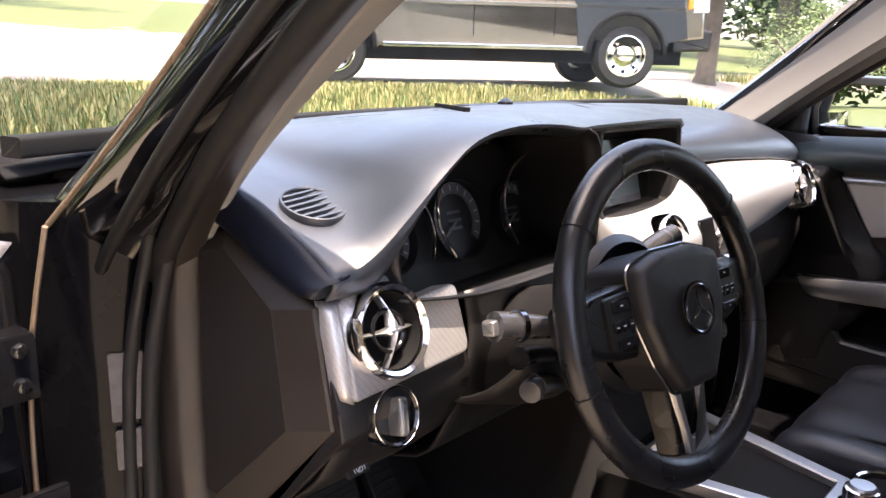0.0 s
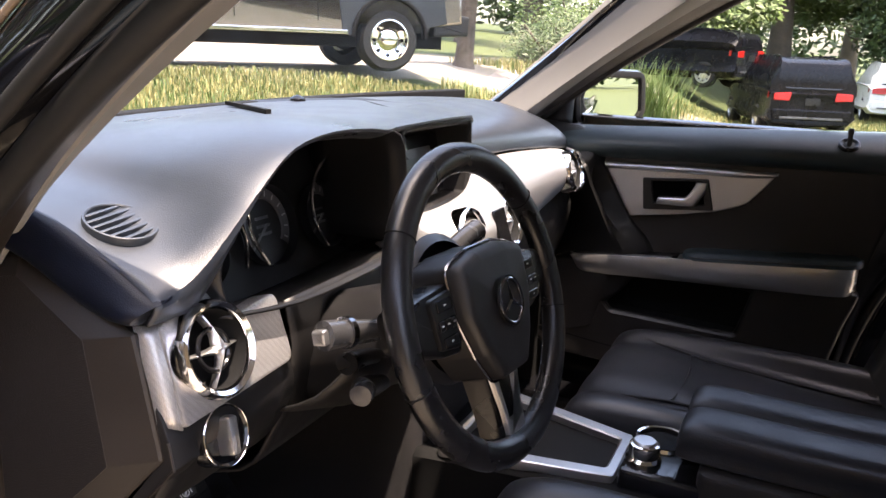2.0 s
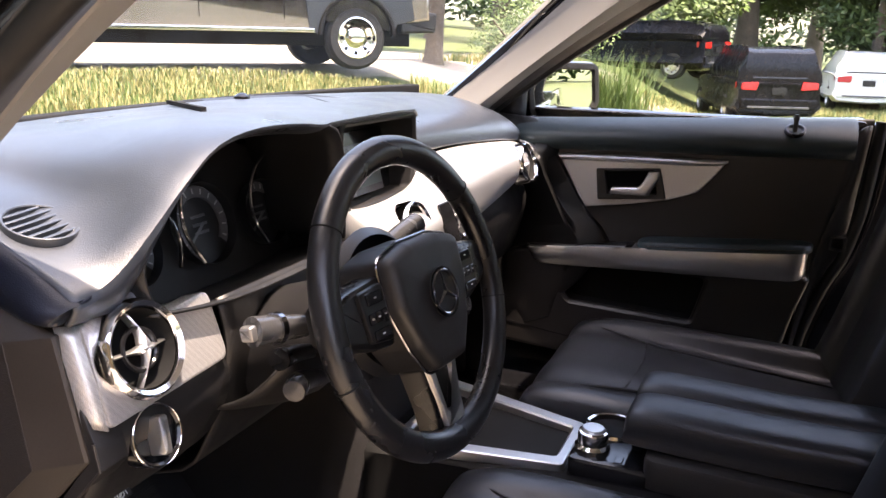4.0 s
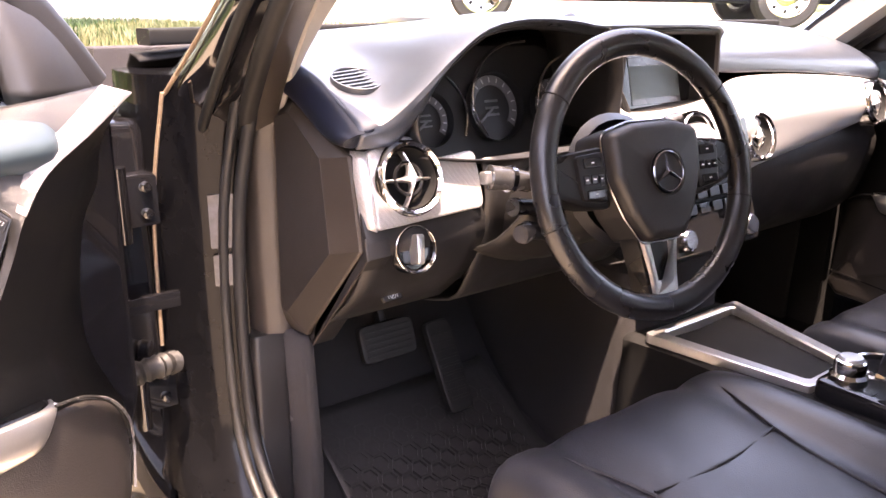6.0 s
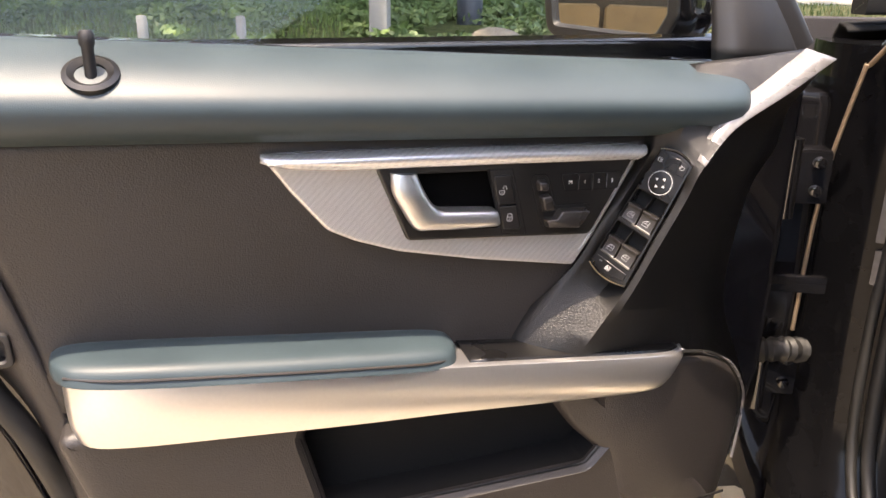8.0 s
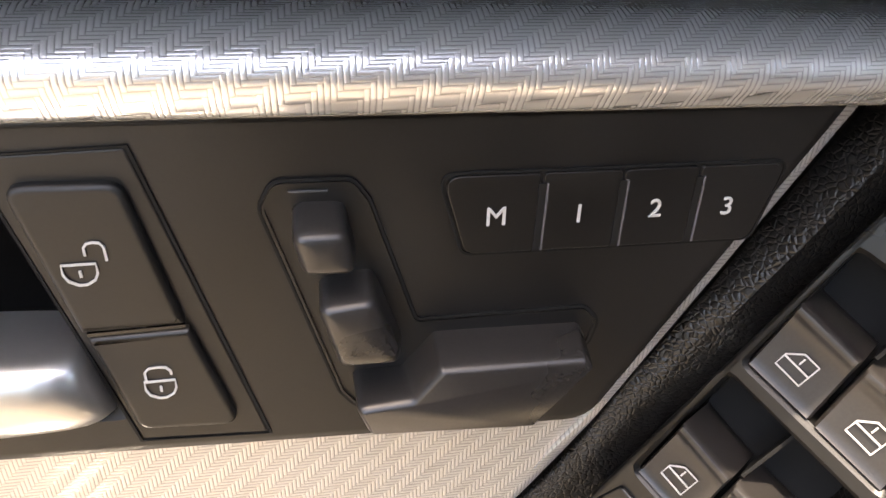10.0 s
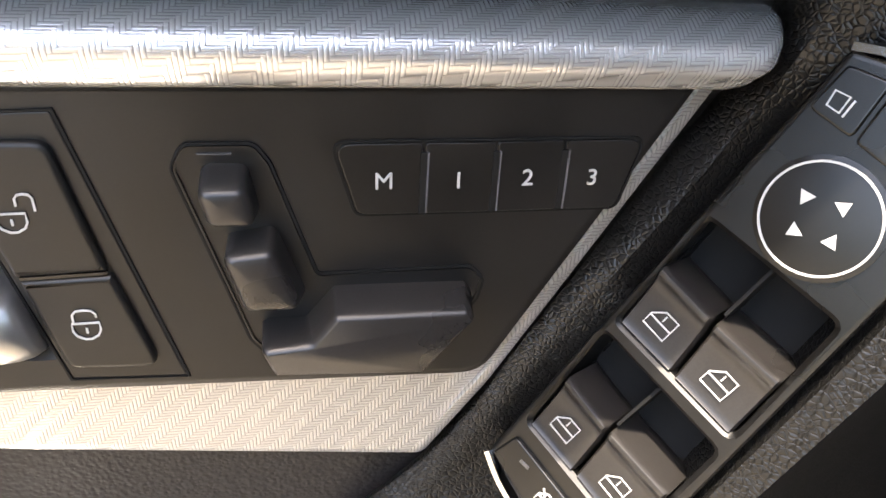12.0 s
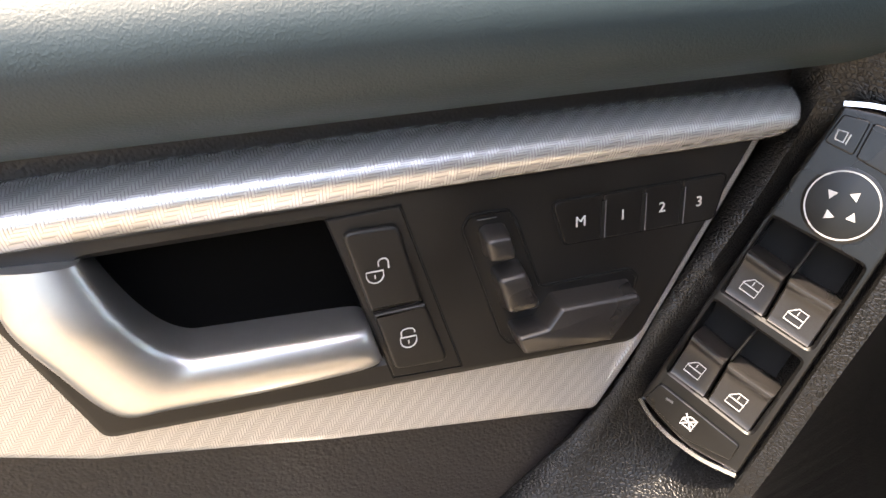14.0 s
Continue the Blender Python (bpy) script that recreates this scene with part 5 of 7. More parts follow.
                rings += [([p.lerp(mid, k) for p in f_], up(h)) for k, h in ((0.48, 1.015), (0.75, 1.03))]
            return put(name, loft([[P(p[0], n, p[1]) for p in ring] for ring, n in rings], 1, 1, close_v=True, caps=True), "key_black", ins, smooth=50)
        knob("headrest_key", [(0.3128, 1.0186), (0.3034, 1.0182), (0.3012, 1.0058), (0.3108, 1.0062)], [(0.3131, 1.0168), (0.3038, 1.0166), (0.3020, 1.0078), (0.3112, 1.0083)], 0.015, 0.0262, 0.0022)
        knob("backrest_key", [(0.3092, 1.0022), (0.2988, 1.0038), (0.2925, 0.9846), (0.3046, 0.9842)], [(0.3096, 1.0022), (0.2996, 1.0030), (0.2941, 0.9880), (0.3060, 0.9884)], 0.015, 0.0272, 0.0022)
        knob("cushion_key", [(0.3040, 0.9796), (0.2938, 0.9794), (0.2872, 0.9876), (0.2575, 0.9866), (0.2555, 0.9830), (0.2660, 0.9680), (0.3000, 0.9690)], [(0.3038, 0.9792), (0.2930, 0.9800), (0.2876, 0.9870), (0.2590, 0.9862), (0.2570, 0.9832), (0.2682, 0.9692), (0.3010, 0.9716)], 0.015, 0.0285, 0.0016)

    # armrest pad, silver grab rail
    top = lambda u: 0.822 + 0.0575 * min(1.0, max(0.0, (u - 0.14) / 0.61)) ** 0.9
    rows = []
    for u, n1, k in ((0.392, 0.020, 0.3), (0.402, 0.042, 0.8), (0.43, 0.050, 1.0), (0.5, 0.053, 1.0), (0.6, 0.054, 1.0), (0.7, 0.052, 1.0), (0.742, 0.042, 0.8), (0.756, 0.016, 0.3)):
        z = top(u)
        rows.append([P(u, -0.012, z + 0.004), P(u, -0.004, z + 0.004 + 0.012 * k), P(u, n1 * 0.5, z + 0.004 + 0.012 * k), P(u, n1 * 0.9, z + 0.004 + 0.009 * k), P(u, n1 + 0.002, z + 0.003), P(u, n1, z - 0.004), P(u, 0.0, z - 0.004)])
    arm = put("armrest", loft(rows, 4, 3), "soft_leather", label="padded leather armrest with stitched edge", solid=0.003)
    put("stitch_line", sweep(spline([P(u, n, top(u) + 0.0045) for u, n in ((0.405, 0.044), (0.43, 0.0525), (0.5, 0.0555), (0.6, 0.0565), (0.7, 0.0545), (0.742, 0.044))], 8), circle(0.0012, 6)), "edge_trim", arm)
    rows = []
    for u, zb, n1 in ((0.132, 0.815, 0.024), (0.142, 0.806, 0.036), (0.162, 0.786, 0.044), (0.2, 0.784, 0.048), (0.3, 0.790, 0.050), (0.40, 0.796, 0.051), (0.5, 0.801, 0.053), (0.6, 0.807, 0.054), (0.7, 0.812, 0.052), (0.735, 0.815, 0.042), (0.748, 0.822, 0.016)):
        zt = top(u)
        n1 += 0.002
        rows.append([P(u, 0.0, zt), P(u, n1 - 0.008, zt), P(u, n1, zt - 0.004), P(u, n1 + 0.0015, zt * 0.45 + zb * 0.55), P(u, n1 - 0.004, zb + 0.003), P(u, n1 - 0.012, zb), P(u, 0.0, zb + 0.006)])
    rail = put("grab_rail", loft(rows, 4, 3), "satin_silver", label="satin silver grab rail under the armrest", solid=0.003)

    rows = []
    for u, n1 in ((0.140, 0.026), (0.160, 0.036), (0.2, 0.040), (0.3, 0.042), (0.385, 0.043)):
        rows.append([P(u, 0.0, top(u) + 0.003), P(u, n1 * 0.5, top(u) + 0.0035), P(u, n1, top(u) + 0.002), P(u, n1 + 0.002, top(u) - 0.003)])
    put("rail_cap", loft(rows, 3, 2), "switch_black", rail, solid=0.002)
    # pocket and lower panel
    pocket = [(0.548, 0.792), (0.522, 0.690), (0.245, 0.700), (0.205, 0.745), (0.262, 0.800)]
    low = [(0.760, 0.822), (0.735, 0.74), (0.700, 0.575), (0.50, 0.555), (0.28, 0.560), (0.09, 0.570), (0.06, 0.60), (0.10, 0.655), (0.205, 0.70), (0.185, 0.745), (0.27, 0.822)]
    put("lower_panel", slab(rounded(low, 0.012), -0.03, 0.036, F, 0.010, seg=4, holes=[rounded(pocket, 0.01)], hole_depth=0.030), "door_plastic", label="lower door panel with open map pocket")
    # back and liner in near-black: shade of a deeper pocket, put into colour
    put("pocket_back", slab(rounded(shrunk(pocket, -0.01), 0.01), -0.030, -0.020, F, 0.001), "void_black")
    put("pocket_shade_liner", slab(rounded(shrunk(pocket, -0.014), 0.01), -0.030, 0.0305, F, 0.001, holes=[rounded(shrunk(pocket, -0.003), 0.01)]), "void_black")
    put("panel_joint", sweep([P(u, 0.0362, z) for u, z in ((0.06, 0.628), (0.2, 0.612), (0.42, 0.592), (0.69, 0.578))], rect(0.003, 0.001), up=(0, 1, 0)), "void_black")

    # raised spine that carries the window switches; the facets beside it
    C = Vector((0.215, 0.031, 0.963))
    X, Y = Vector((-0.559, 0.791, -0.25)).normalized(), Vector((-0.387, 0.019, 0.922)).normalized()
    Zn = X.cross(Y).normalized()
    S = lambda x, y, h=0.0: P(*(C + X * x + Y * y + Zn * h))
    rows = [
        [P(0.135, -0.020, 1.118), P(0.122, -0.006, 1.122), P(0.060, -0.004, 1.127), P(0.006, -0.002, 1.133), P(-0.022, 0.012, 1.123), P(-0.040, -0.02, 1.115), P(-0.05, -0.06, 1.115)],
        [P(0.172, 0.006, 1.098), P(0.158, 0.018, 1.103), P(0.120, 0.020, 1.102), P(0.070, 0.018, 1.102), P(0.050, 0.032, 1.092), P(-0.005, -0.012, 1.085), P(-0.048, -0.06, 1.09)],
        [P(0.202, 0.020, 1.082), P(0.186, 0.036, 1.086), P(0.162, 0.042, 1.081), P(0.130, 0.036, 1.073), P(0.121, 0.050, 1.063), P(0.040, 0.0, 1.055), P(-0.045, -0.06, 1.06)],
        [S(-0.024, 0.0900, -0.016), S(-0.014, 0.0930, -0.001), S(0.005, 0.0920, -0.001), S(0.030, 0.0880, 0.0), S(0.040, 0.0850, 0.002), P(0.060, 0.004, 1.02), P(-0.04, -0.06, 1.02)],
        [S(-0.0275, 0.050, -0.018), S(-0.0170, 0.050, -0.001), S(0.005, 0.050, -0.034), S(0.0305, 0.048, 0.0), S(0.038, 0.046, 0.0), P(0.075, -0.005, 0.98), P(-0.02, -0.06, 0.98)],
        [S(-0.0330, 0.0, -0.020), S(-0.0235, 0.0, -0.001), S(0.0, 0.0, -0.034), S(0.0270, -0.002, 0.0), S(0.034, -0.003, -0.001), P(0.105, 0.0, 0.92), P(-0.01, -0.06, 0.90)],
        [S(-0.0375, -0.050, -0.024), S(-0.0280, -0.050, -0.001), S(0.0, -0.052, -0.022), S(0.0235, -0.054, 0.0), S(0.030, -0.056, -0.001), P(0.13, 0.012, 0.880), P(0.0, -0.055, 0.82)],
        [P(0.322, -0.006, 0.858), P(0.308, 0.012, 0.856), P(0.288, 0.030, 0.850), P(0.262, 0.044, 0.846), P(0.248, 0.042, 0.842), P(0.12, 0.016, 0.838), P(0.0, -0.04, 0.76)],
        [P(0.345, -0.008, 0.82), P(0.330, 0.010, 0.816), P(0.310, 0.028, 0.81), P(0.285, 0.040, 0.806), P(0.268, 0.040, 0.80), P(0.12, 0.018, 0.79), P(0.0, -0.03, 0.73)],
    ]
    for i, u, z in ((3, 0.1935, 1.042), (4, 0.2098, 1.012), (5, 0.2368, 0.9645), (6, 0.2630, 0.9205)):
        rows[i][0] = P(u, 0.0085, z)
    put("switch_spine", loft(rows, 5, 1), "spine_leather", label="raised grained spine for the window switches", solid=0.003)
    # strip laid over the leather edge, its glare painted in
    put("spine_glint_strip", loft([[rows[i][3] + Vector((0, 0.0012, 0.0006)), rows[i][4] + Vector((0, 0.0012, 0.0006))] for i in range(4)], 5, 1), "spine_glint", label="pale strip painting the sky's glint along the spine chamfer", solid=0.001)
    # speaker panel below it
    rows = [
        [P(0.30, 0.015, 0.80), P(0.20, 0.040, 0.815), P(0.11, 0.030, 0.808), P(0.05, 0.004, 0.775), P(0.005, -0.03, 0.735)],
        [P(0.262, 0.020, 0.745), P(0.205, 0.042, 0.745), P(0.13, 0.036, 0.74), P(0.05, 0.010, 0.71), P(-0.002, -0.03, 0.68)],
        [P(0.225, 0.026, 0.705), P(0.20, 0.040, 0.695), P(0.13, 0.038, 0.675), P(0.06, 0.02, 0.645), P(0.01, -0.025, 0.625)],
        [P(0.215, 0.030, 0.66), P(0.19, 0.037, 0.645), P(0.12, 0.034, 0.62), P(0.06, 0.016, 0.595), P(0.025, -0.02, 0.585)],
    ]
    put("speaker_panel", loft(rows, 5, 4), "door_plastic", solid=0.003)
    # pale line drawn in for the highlight on the speaker panel's crease
    put("speaker_glint", sweep(spline([P(0.113, 0.0345, 0.8165), P(0.062, 0.0165, 0.789), P(0.020, -0.006, 0.742), P(0.004, -0.018, 0.70), P(0.016, -0.010, 0.636)], 6), circle(0.0018, 6)), "glint_and_mark_grey")
    put("speaker_joint", sweep(spline([P(0.14, 0.038, 0.822), P(0.10, 0.031, 0.812), P(0.06, 0.014, 0.785), P(0.025, -0.008, 0.745), P(0.008, -0.02, 0.70), P(0.02, -0.012, 0.64)], 6), circle(0.002, 6)), "void_black")

    if side > 0:
        M = Matrix(((X.x, Y.x, Zn.x, C.x), (X.y, Y.y, Zn.y, C.y), (X.z, Y.z, Zn.z, C.z), (0, 0, 0, 1)))

        def on(name, outline, r, h0, h1, e, mat="switch_black", parent=None, holes=(), deep=None, seg=3, label=""):
            return put(name, slab(rounded(outline, r, 4), h0, h1, M, e, holes=holes, hole_depth=deep, seg=seg), mat, parent, label, smooth=25 if holes else 38)
        well1 = [(-0.0102, 0.0415), (0.0238, 0.0391), (0.0220, 0.0047), (-0.0136, 0.0090)]
        well2 = [(-0.0150, 0.0044), (0.0215, -0.0004), (0.0186, -0.0348), (-0.0178, -0.0294)]
        panel = [(-0.0064, 0.0848), (0.0120, 0.0876), (0.0297, 0.0812), (0.0216, -0.0517), (0.0000, -0.0530), (-0.0227, -0.0448)]
        sw = on("window_switch_panel", panel, [0.002, 0.03, 0.002, 0.002, 0.03, 0.002], -0.030, 0.0022, 0.0012, holes=[rounded(well1, 0.002, 3), rounded(well2, 0.002, 3)], deep=-0.014, label="black window switch panel with chrome end strips")
        # near-black floors carry the shade of deep wells in their colour
        for wl in (well1, well2):
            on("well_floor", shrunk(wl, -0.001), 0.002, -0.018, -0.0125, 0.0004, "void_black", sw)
        for y0, pts in ((0.0840, [(-0.0062, 0.0854), (0.0030, 0.0880), (0.0125, 0.0886), (0.0220, 0.0862), (0.0294, 0.0818)]), (-0.05, [(-0.0226, -0.0455), (-0.0150, -0.0500), (-0.0050, -0.0530), (0.0080, -0.0540), (0.0214, -0.0522)])):
            put("chrome_strip", sweep([M @ Vector((x, y, 0.0018)) for x, y in [(p.x, p.y) for p in spline([Vector((q[0], q[1], 0)) for q in pts], 5)]], [(-0.0012, -0.002), (0.0012, -0.002), (0.0008, 0.0012), (-0.0008, 0.0012)], up=Zn), "chrome", sw)
        # mirror fold keys
        for q, r in (([(-0.0048, 0.0822), (0.0040, 0.0832), (0.0040, 0.0708), (-0.0064, 0.0718)], 0.001), ([(0.0048, 0.0832), (0.0176, 0.0824), (0.0170, 0.0690), (0.0048, 0.0706)], 0.0006), ([(0.0184, 0.0822), (0.0272, 0.0786), (0.0260, 0.0672), (0.0178, 0.0688)], 0.001)):
            on("mirror_key", q, 0.0014, 0.0, 0.0031, 0.0005, "switch_black", sw)
        # mirror joystick
        cm = M @ Matrix.Translation((0.0084, 0.0547, 0.0))
        joy = put("mirror_joystick", lathe([(0.0130, 0.0018), (0.0130, 0.0028), (0.0120, 0.0030), (0.0110, 0.0031), (0.006, 0.0034), (0.0, 0.0035)], cm, 44), "switch_black", sw, "round mirror adjuster with white ring")
        put("white_ring", lathe([(0.0114, 0.0026), (0.01145, 0.0034), (0.0119, 0.0034), (0.0120, 0.0026)], cm, 44), "print_white", joy)
        for a in (62, 152, 242, 332):
            rm = cm @ Matrix.Rotation(radians(a), 4, "Z") @ Matrix.Translation((0.0054, 0, 0.0034))
            put("arrow_mark", slab([(0.0016, 0.0), (-0.0012, 0.0017), (-0.0012, -0.0017)], 0, 0.0003, rm, 0.0001), "print_white", joy)
        # four window keys: scooped rockers standing in the wells
        for tl, tr, br, bl in (((-0.0122, 0.0274), (0.0038, 0.0246), (0.0034, 0.0072), (-0.0134, 0.0092)), ((0.0046, 0.0244), (0.0230, 0.0228), (0.0216, 0.0047), (0.0040, 0.0070)), ((-0.0158, -0.0108), (-0.0004, -0.0140), (-0.0012, -0.0316), (-0.0176, -0.0296)), ((0.0002, -0.0142), (0.0200, -0.0165), (0.0184, -0.0348), (-0.0006, -0.0314))):
            q = [Vector((*p, 0)) for p in (tl, tr, br, bl)]
            rows = []
            for t, h in ((-0.02, -0.012), (0.0, -0.003), (0.03, 0.0026), (0.12, 0.0032), (0.25, 0.0014), (0.60, 0.0012), (0.93, 0.0014), (1.0, 0.0008), (1.0, -0.012)):
                a, b = q[0].lerp(q[3], t), q[1].lerp(q[2], t)
                rows.append([M @ (a.lerp(b, s) + Vector((0, 0, h - e))) for s, e in ((0.02, 0.014), (0.02, 0.0010), (0.05, 0.0), (0.35, 0.0), (0.65, 0.0), (0.95, 0.0), (0.98, 0.0010), (0.98, 0.014))])
            key_ = put("window_key", loft(rows, 3, 1), "key_black", sw, "scooped black window switch", solid=0.0008)
            c = (q[0] + q[1] + q[2] + q[3]) / 4
            im = M @ Matrix.Translation((c.x - 0.0005, c.y - 0.0020, 0.00155)) @ Matrix.Rotation(radians(-9), 4, "Z")
            s = 0.0036
            pic = [([(-0.9, 0.1), (-0.2, 0.85), (0.85, 0.85), (0.85, -0.75), (-0.9, -0.75)], True), ([(-0.9, 0.0), (0.85, 0.0)], False), ([(0.0, 0.65), (0.0, 0.2)], False)]
            put("window_symbol", joined(*[stroke([(x * s, y * s) for x, y in ln], 0.00036, im, closed=cl) for ln, cl in pic]), "print_white", key_)
        # dividers darkened likewise, for the shade down in the wells
        for a, b in (((0.0068, 0.0392), (0.0048, 0.0250)), ((0.0030, 0.0010), (0.0004, -0.0140))):
            put("well_divider", sweep([M @ Vector((*a, -0.0065)), M @ Vector((*b, -0.0045))], rect(0.0008, 0.010), up=Zn), "void_black", sw)
        # rear window lock key
        ck = on("child_lock_key", [(-0.0180, -0.0350), (0.0176, -0.0408), (0.0172, -0.0480), (-0.0005, -0.0502), (-0.0212, -0.0440)], 0.0015, 0.0, 0.0033, 0.0005, "switch_black", sw)
        im = M @ Matrix.Translation((-0.0021, -0.0431, 0.0034)) @ Matrix.Rotation(radians(-9), 4, "Z")
        pic = [([(-0.9, 0.1), (-0.2, 0.85), (0.85, 0.85), (0.85, -0.75), (-0.9, -0.75)], True), ([(-0.9, 0.9), (0.9, -0.9)], False), ([(-0.9, -0.9), (0.9, 0.9)], False), ([(-0.9, 0.0), (0.85, 0.0)], False)]
        put("window_lock_symbol", joined(*[stroke([(x * 0.0028, y * 0.0028) for x, y in ln], 0.0005, im, closed=cl) for ln, cl in pic]), "print_white", ck)
        put("indicator_slot", slab(rect(0.003, 0.0010, 0, cx=-0.0120, cy=-0.0393), 0.003, 0.0036, M, 0.0001), "dial_ring", ck)
        for cx, f in ((-0.0020, 1), (0.0220, -1)):
            im = M @ Matrix.Translation((cx, 0.0755, 0.0032)) @ Matrix.Rotation(radians(-8), 4, "Z")
            s = 0.0022
            put("mirror_symbol", joined(stroke([(-0.9 * s * f, 0.6 * s), (0.5 * s * f, 0.9 * s), (0.7 * s * f, -0.7 * s), (-0.6 * s * f, -0.8 * s)], 0.0004, im, closed=True), stroke([(1.0 * s * f, 0.9 * s), (1.15 * s * f, -0.8 * s)], 0.0004, im)), "print_white", sw)

    # window frame, glass, sail panel
    fr = [P(-0.015, -0.055, 1.125), P(0.055, -0.07, 1.225), P(0.20, -0.10, 1.36), P(0.36, -0.14, 1.49), P(0.48, -0.15, 1.525), P(0.80, -0.155, 1.535), P(0.90, -0.15, 1.50), P(0.90, -0.06, 1.14)]
    put("window_frame", sweep(spline(fr, 5), rect(0.045, 0.05, 0.012), up=(0, 1, 0)), "matte_black", label="black window frame")
    put("sail_panel", loft([[P(-0.02, -0.03, 1.115), P(0.03, -0.016, 1.118), P(0.075, -0.014, 1.12), P(0.096, -0.035, 1.12)], [P(0.015, -0.05, 1.20), P(0.045, -0.040, 1.20), P(0.078, -0.040, 1.20), P(0.096, -0.055, 1.20)], [P(0.075, -0.085, 1.28), P(0.09, -0.08, 1.28), P(0.105, -0.08, 1.28), P(0.118, -0.09, 1.28)], [P(0.20, -0.11, 1.37), P(0.21, -0.11, 1.37), P(0.215, -0.11, 1.37), P(0.22, -0.11, 1.37)]], 4, 3), "matte_black", solid=0.012)
    g = put("window_pane", slab([(0.10, 1.10), (0.88, 1.12), (0.88, 1.50), (0.48, 1.51), (0.36, 1.47), (0.20, 1.34), (0.10, 1.24)], -0.062, -0.058, F @ Matrix(((1, 0, 0, 0), (0, 1, 0, 0), (0, -0.20, 1, 0.224), (0, 0, 0, 1))), 0.001), "window_glass", label="clear side window glass")
    g.visible_shadow = False
    # outside mirror
    mc = P(0.105, -0.245, 1.185) if side > 0 else P(0.150, -0.190, 1.172)
    nv = Vector((0.935, 0.354, 0.02) if side > 0 else (-0.78, 0.625, 0.02)).normalized()
    mm = axes(mc, Vector((-nv.y, nv.x, 0)) * (1 if side > 0 else -1), nv)
    if side < 0:
        mm = axes(mc, Vector((-nv.y, nv.x, 0)), nv)
    shape = rounded([(-0.105, -0.062), (0.085, -0.068), (0.108, -0.03), (0.10, 0.070), (-0.095, 0.075), (-0.115, 0.0)], 0.028, 5)
    rows = []
    for h, k in ((0.0, 1.0), (-0.02, 1.06), (-0.06, 1.04), (-0.10, 0.85), (-0.125, 0.5), (-0.132, 0.1)):
        rows.append([mm @ Vector((p.x * k, p.y * k, h)) for p in shape])
    mir = put("mirror_housing", loft(rows, 3, 1, close_v=True), "car_paint", label="black door mirror")
    put("mirror_rim", slab(shape, -0.02, 0.004, mm, 0.004, holes=[shrunk(shape, 0.018)], hole_depth=-0.006), "matte_black", mir)
    put("mirror_glass", slab(shrunk(shape, 0.016), -0.010, -0.003, mm, 0.001), "mirror", mir, "silvered mirror glass")
    put("mirror_arm", sweep([P(0.06, -0.06, 1.10), P(0.085, -0.12, 1.10), P(0.09, -0.20, 1.115)], rect(0.07, 0.035, 0.012), up=(0, 0, 1)), "car_paint", mir)
    return d


A_DOOR = -154.54
door(1, pose(-0.883, 0.346, 0.002, 0, 0, A_DOOR), "open black car door with silver trim and leather armrest")
door(-1, pose(0.722, 0.360, 0, 0, 0, 90), "closed black car door with silver trim")

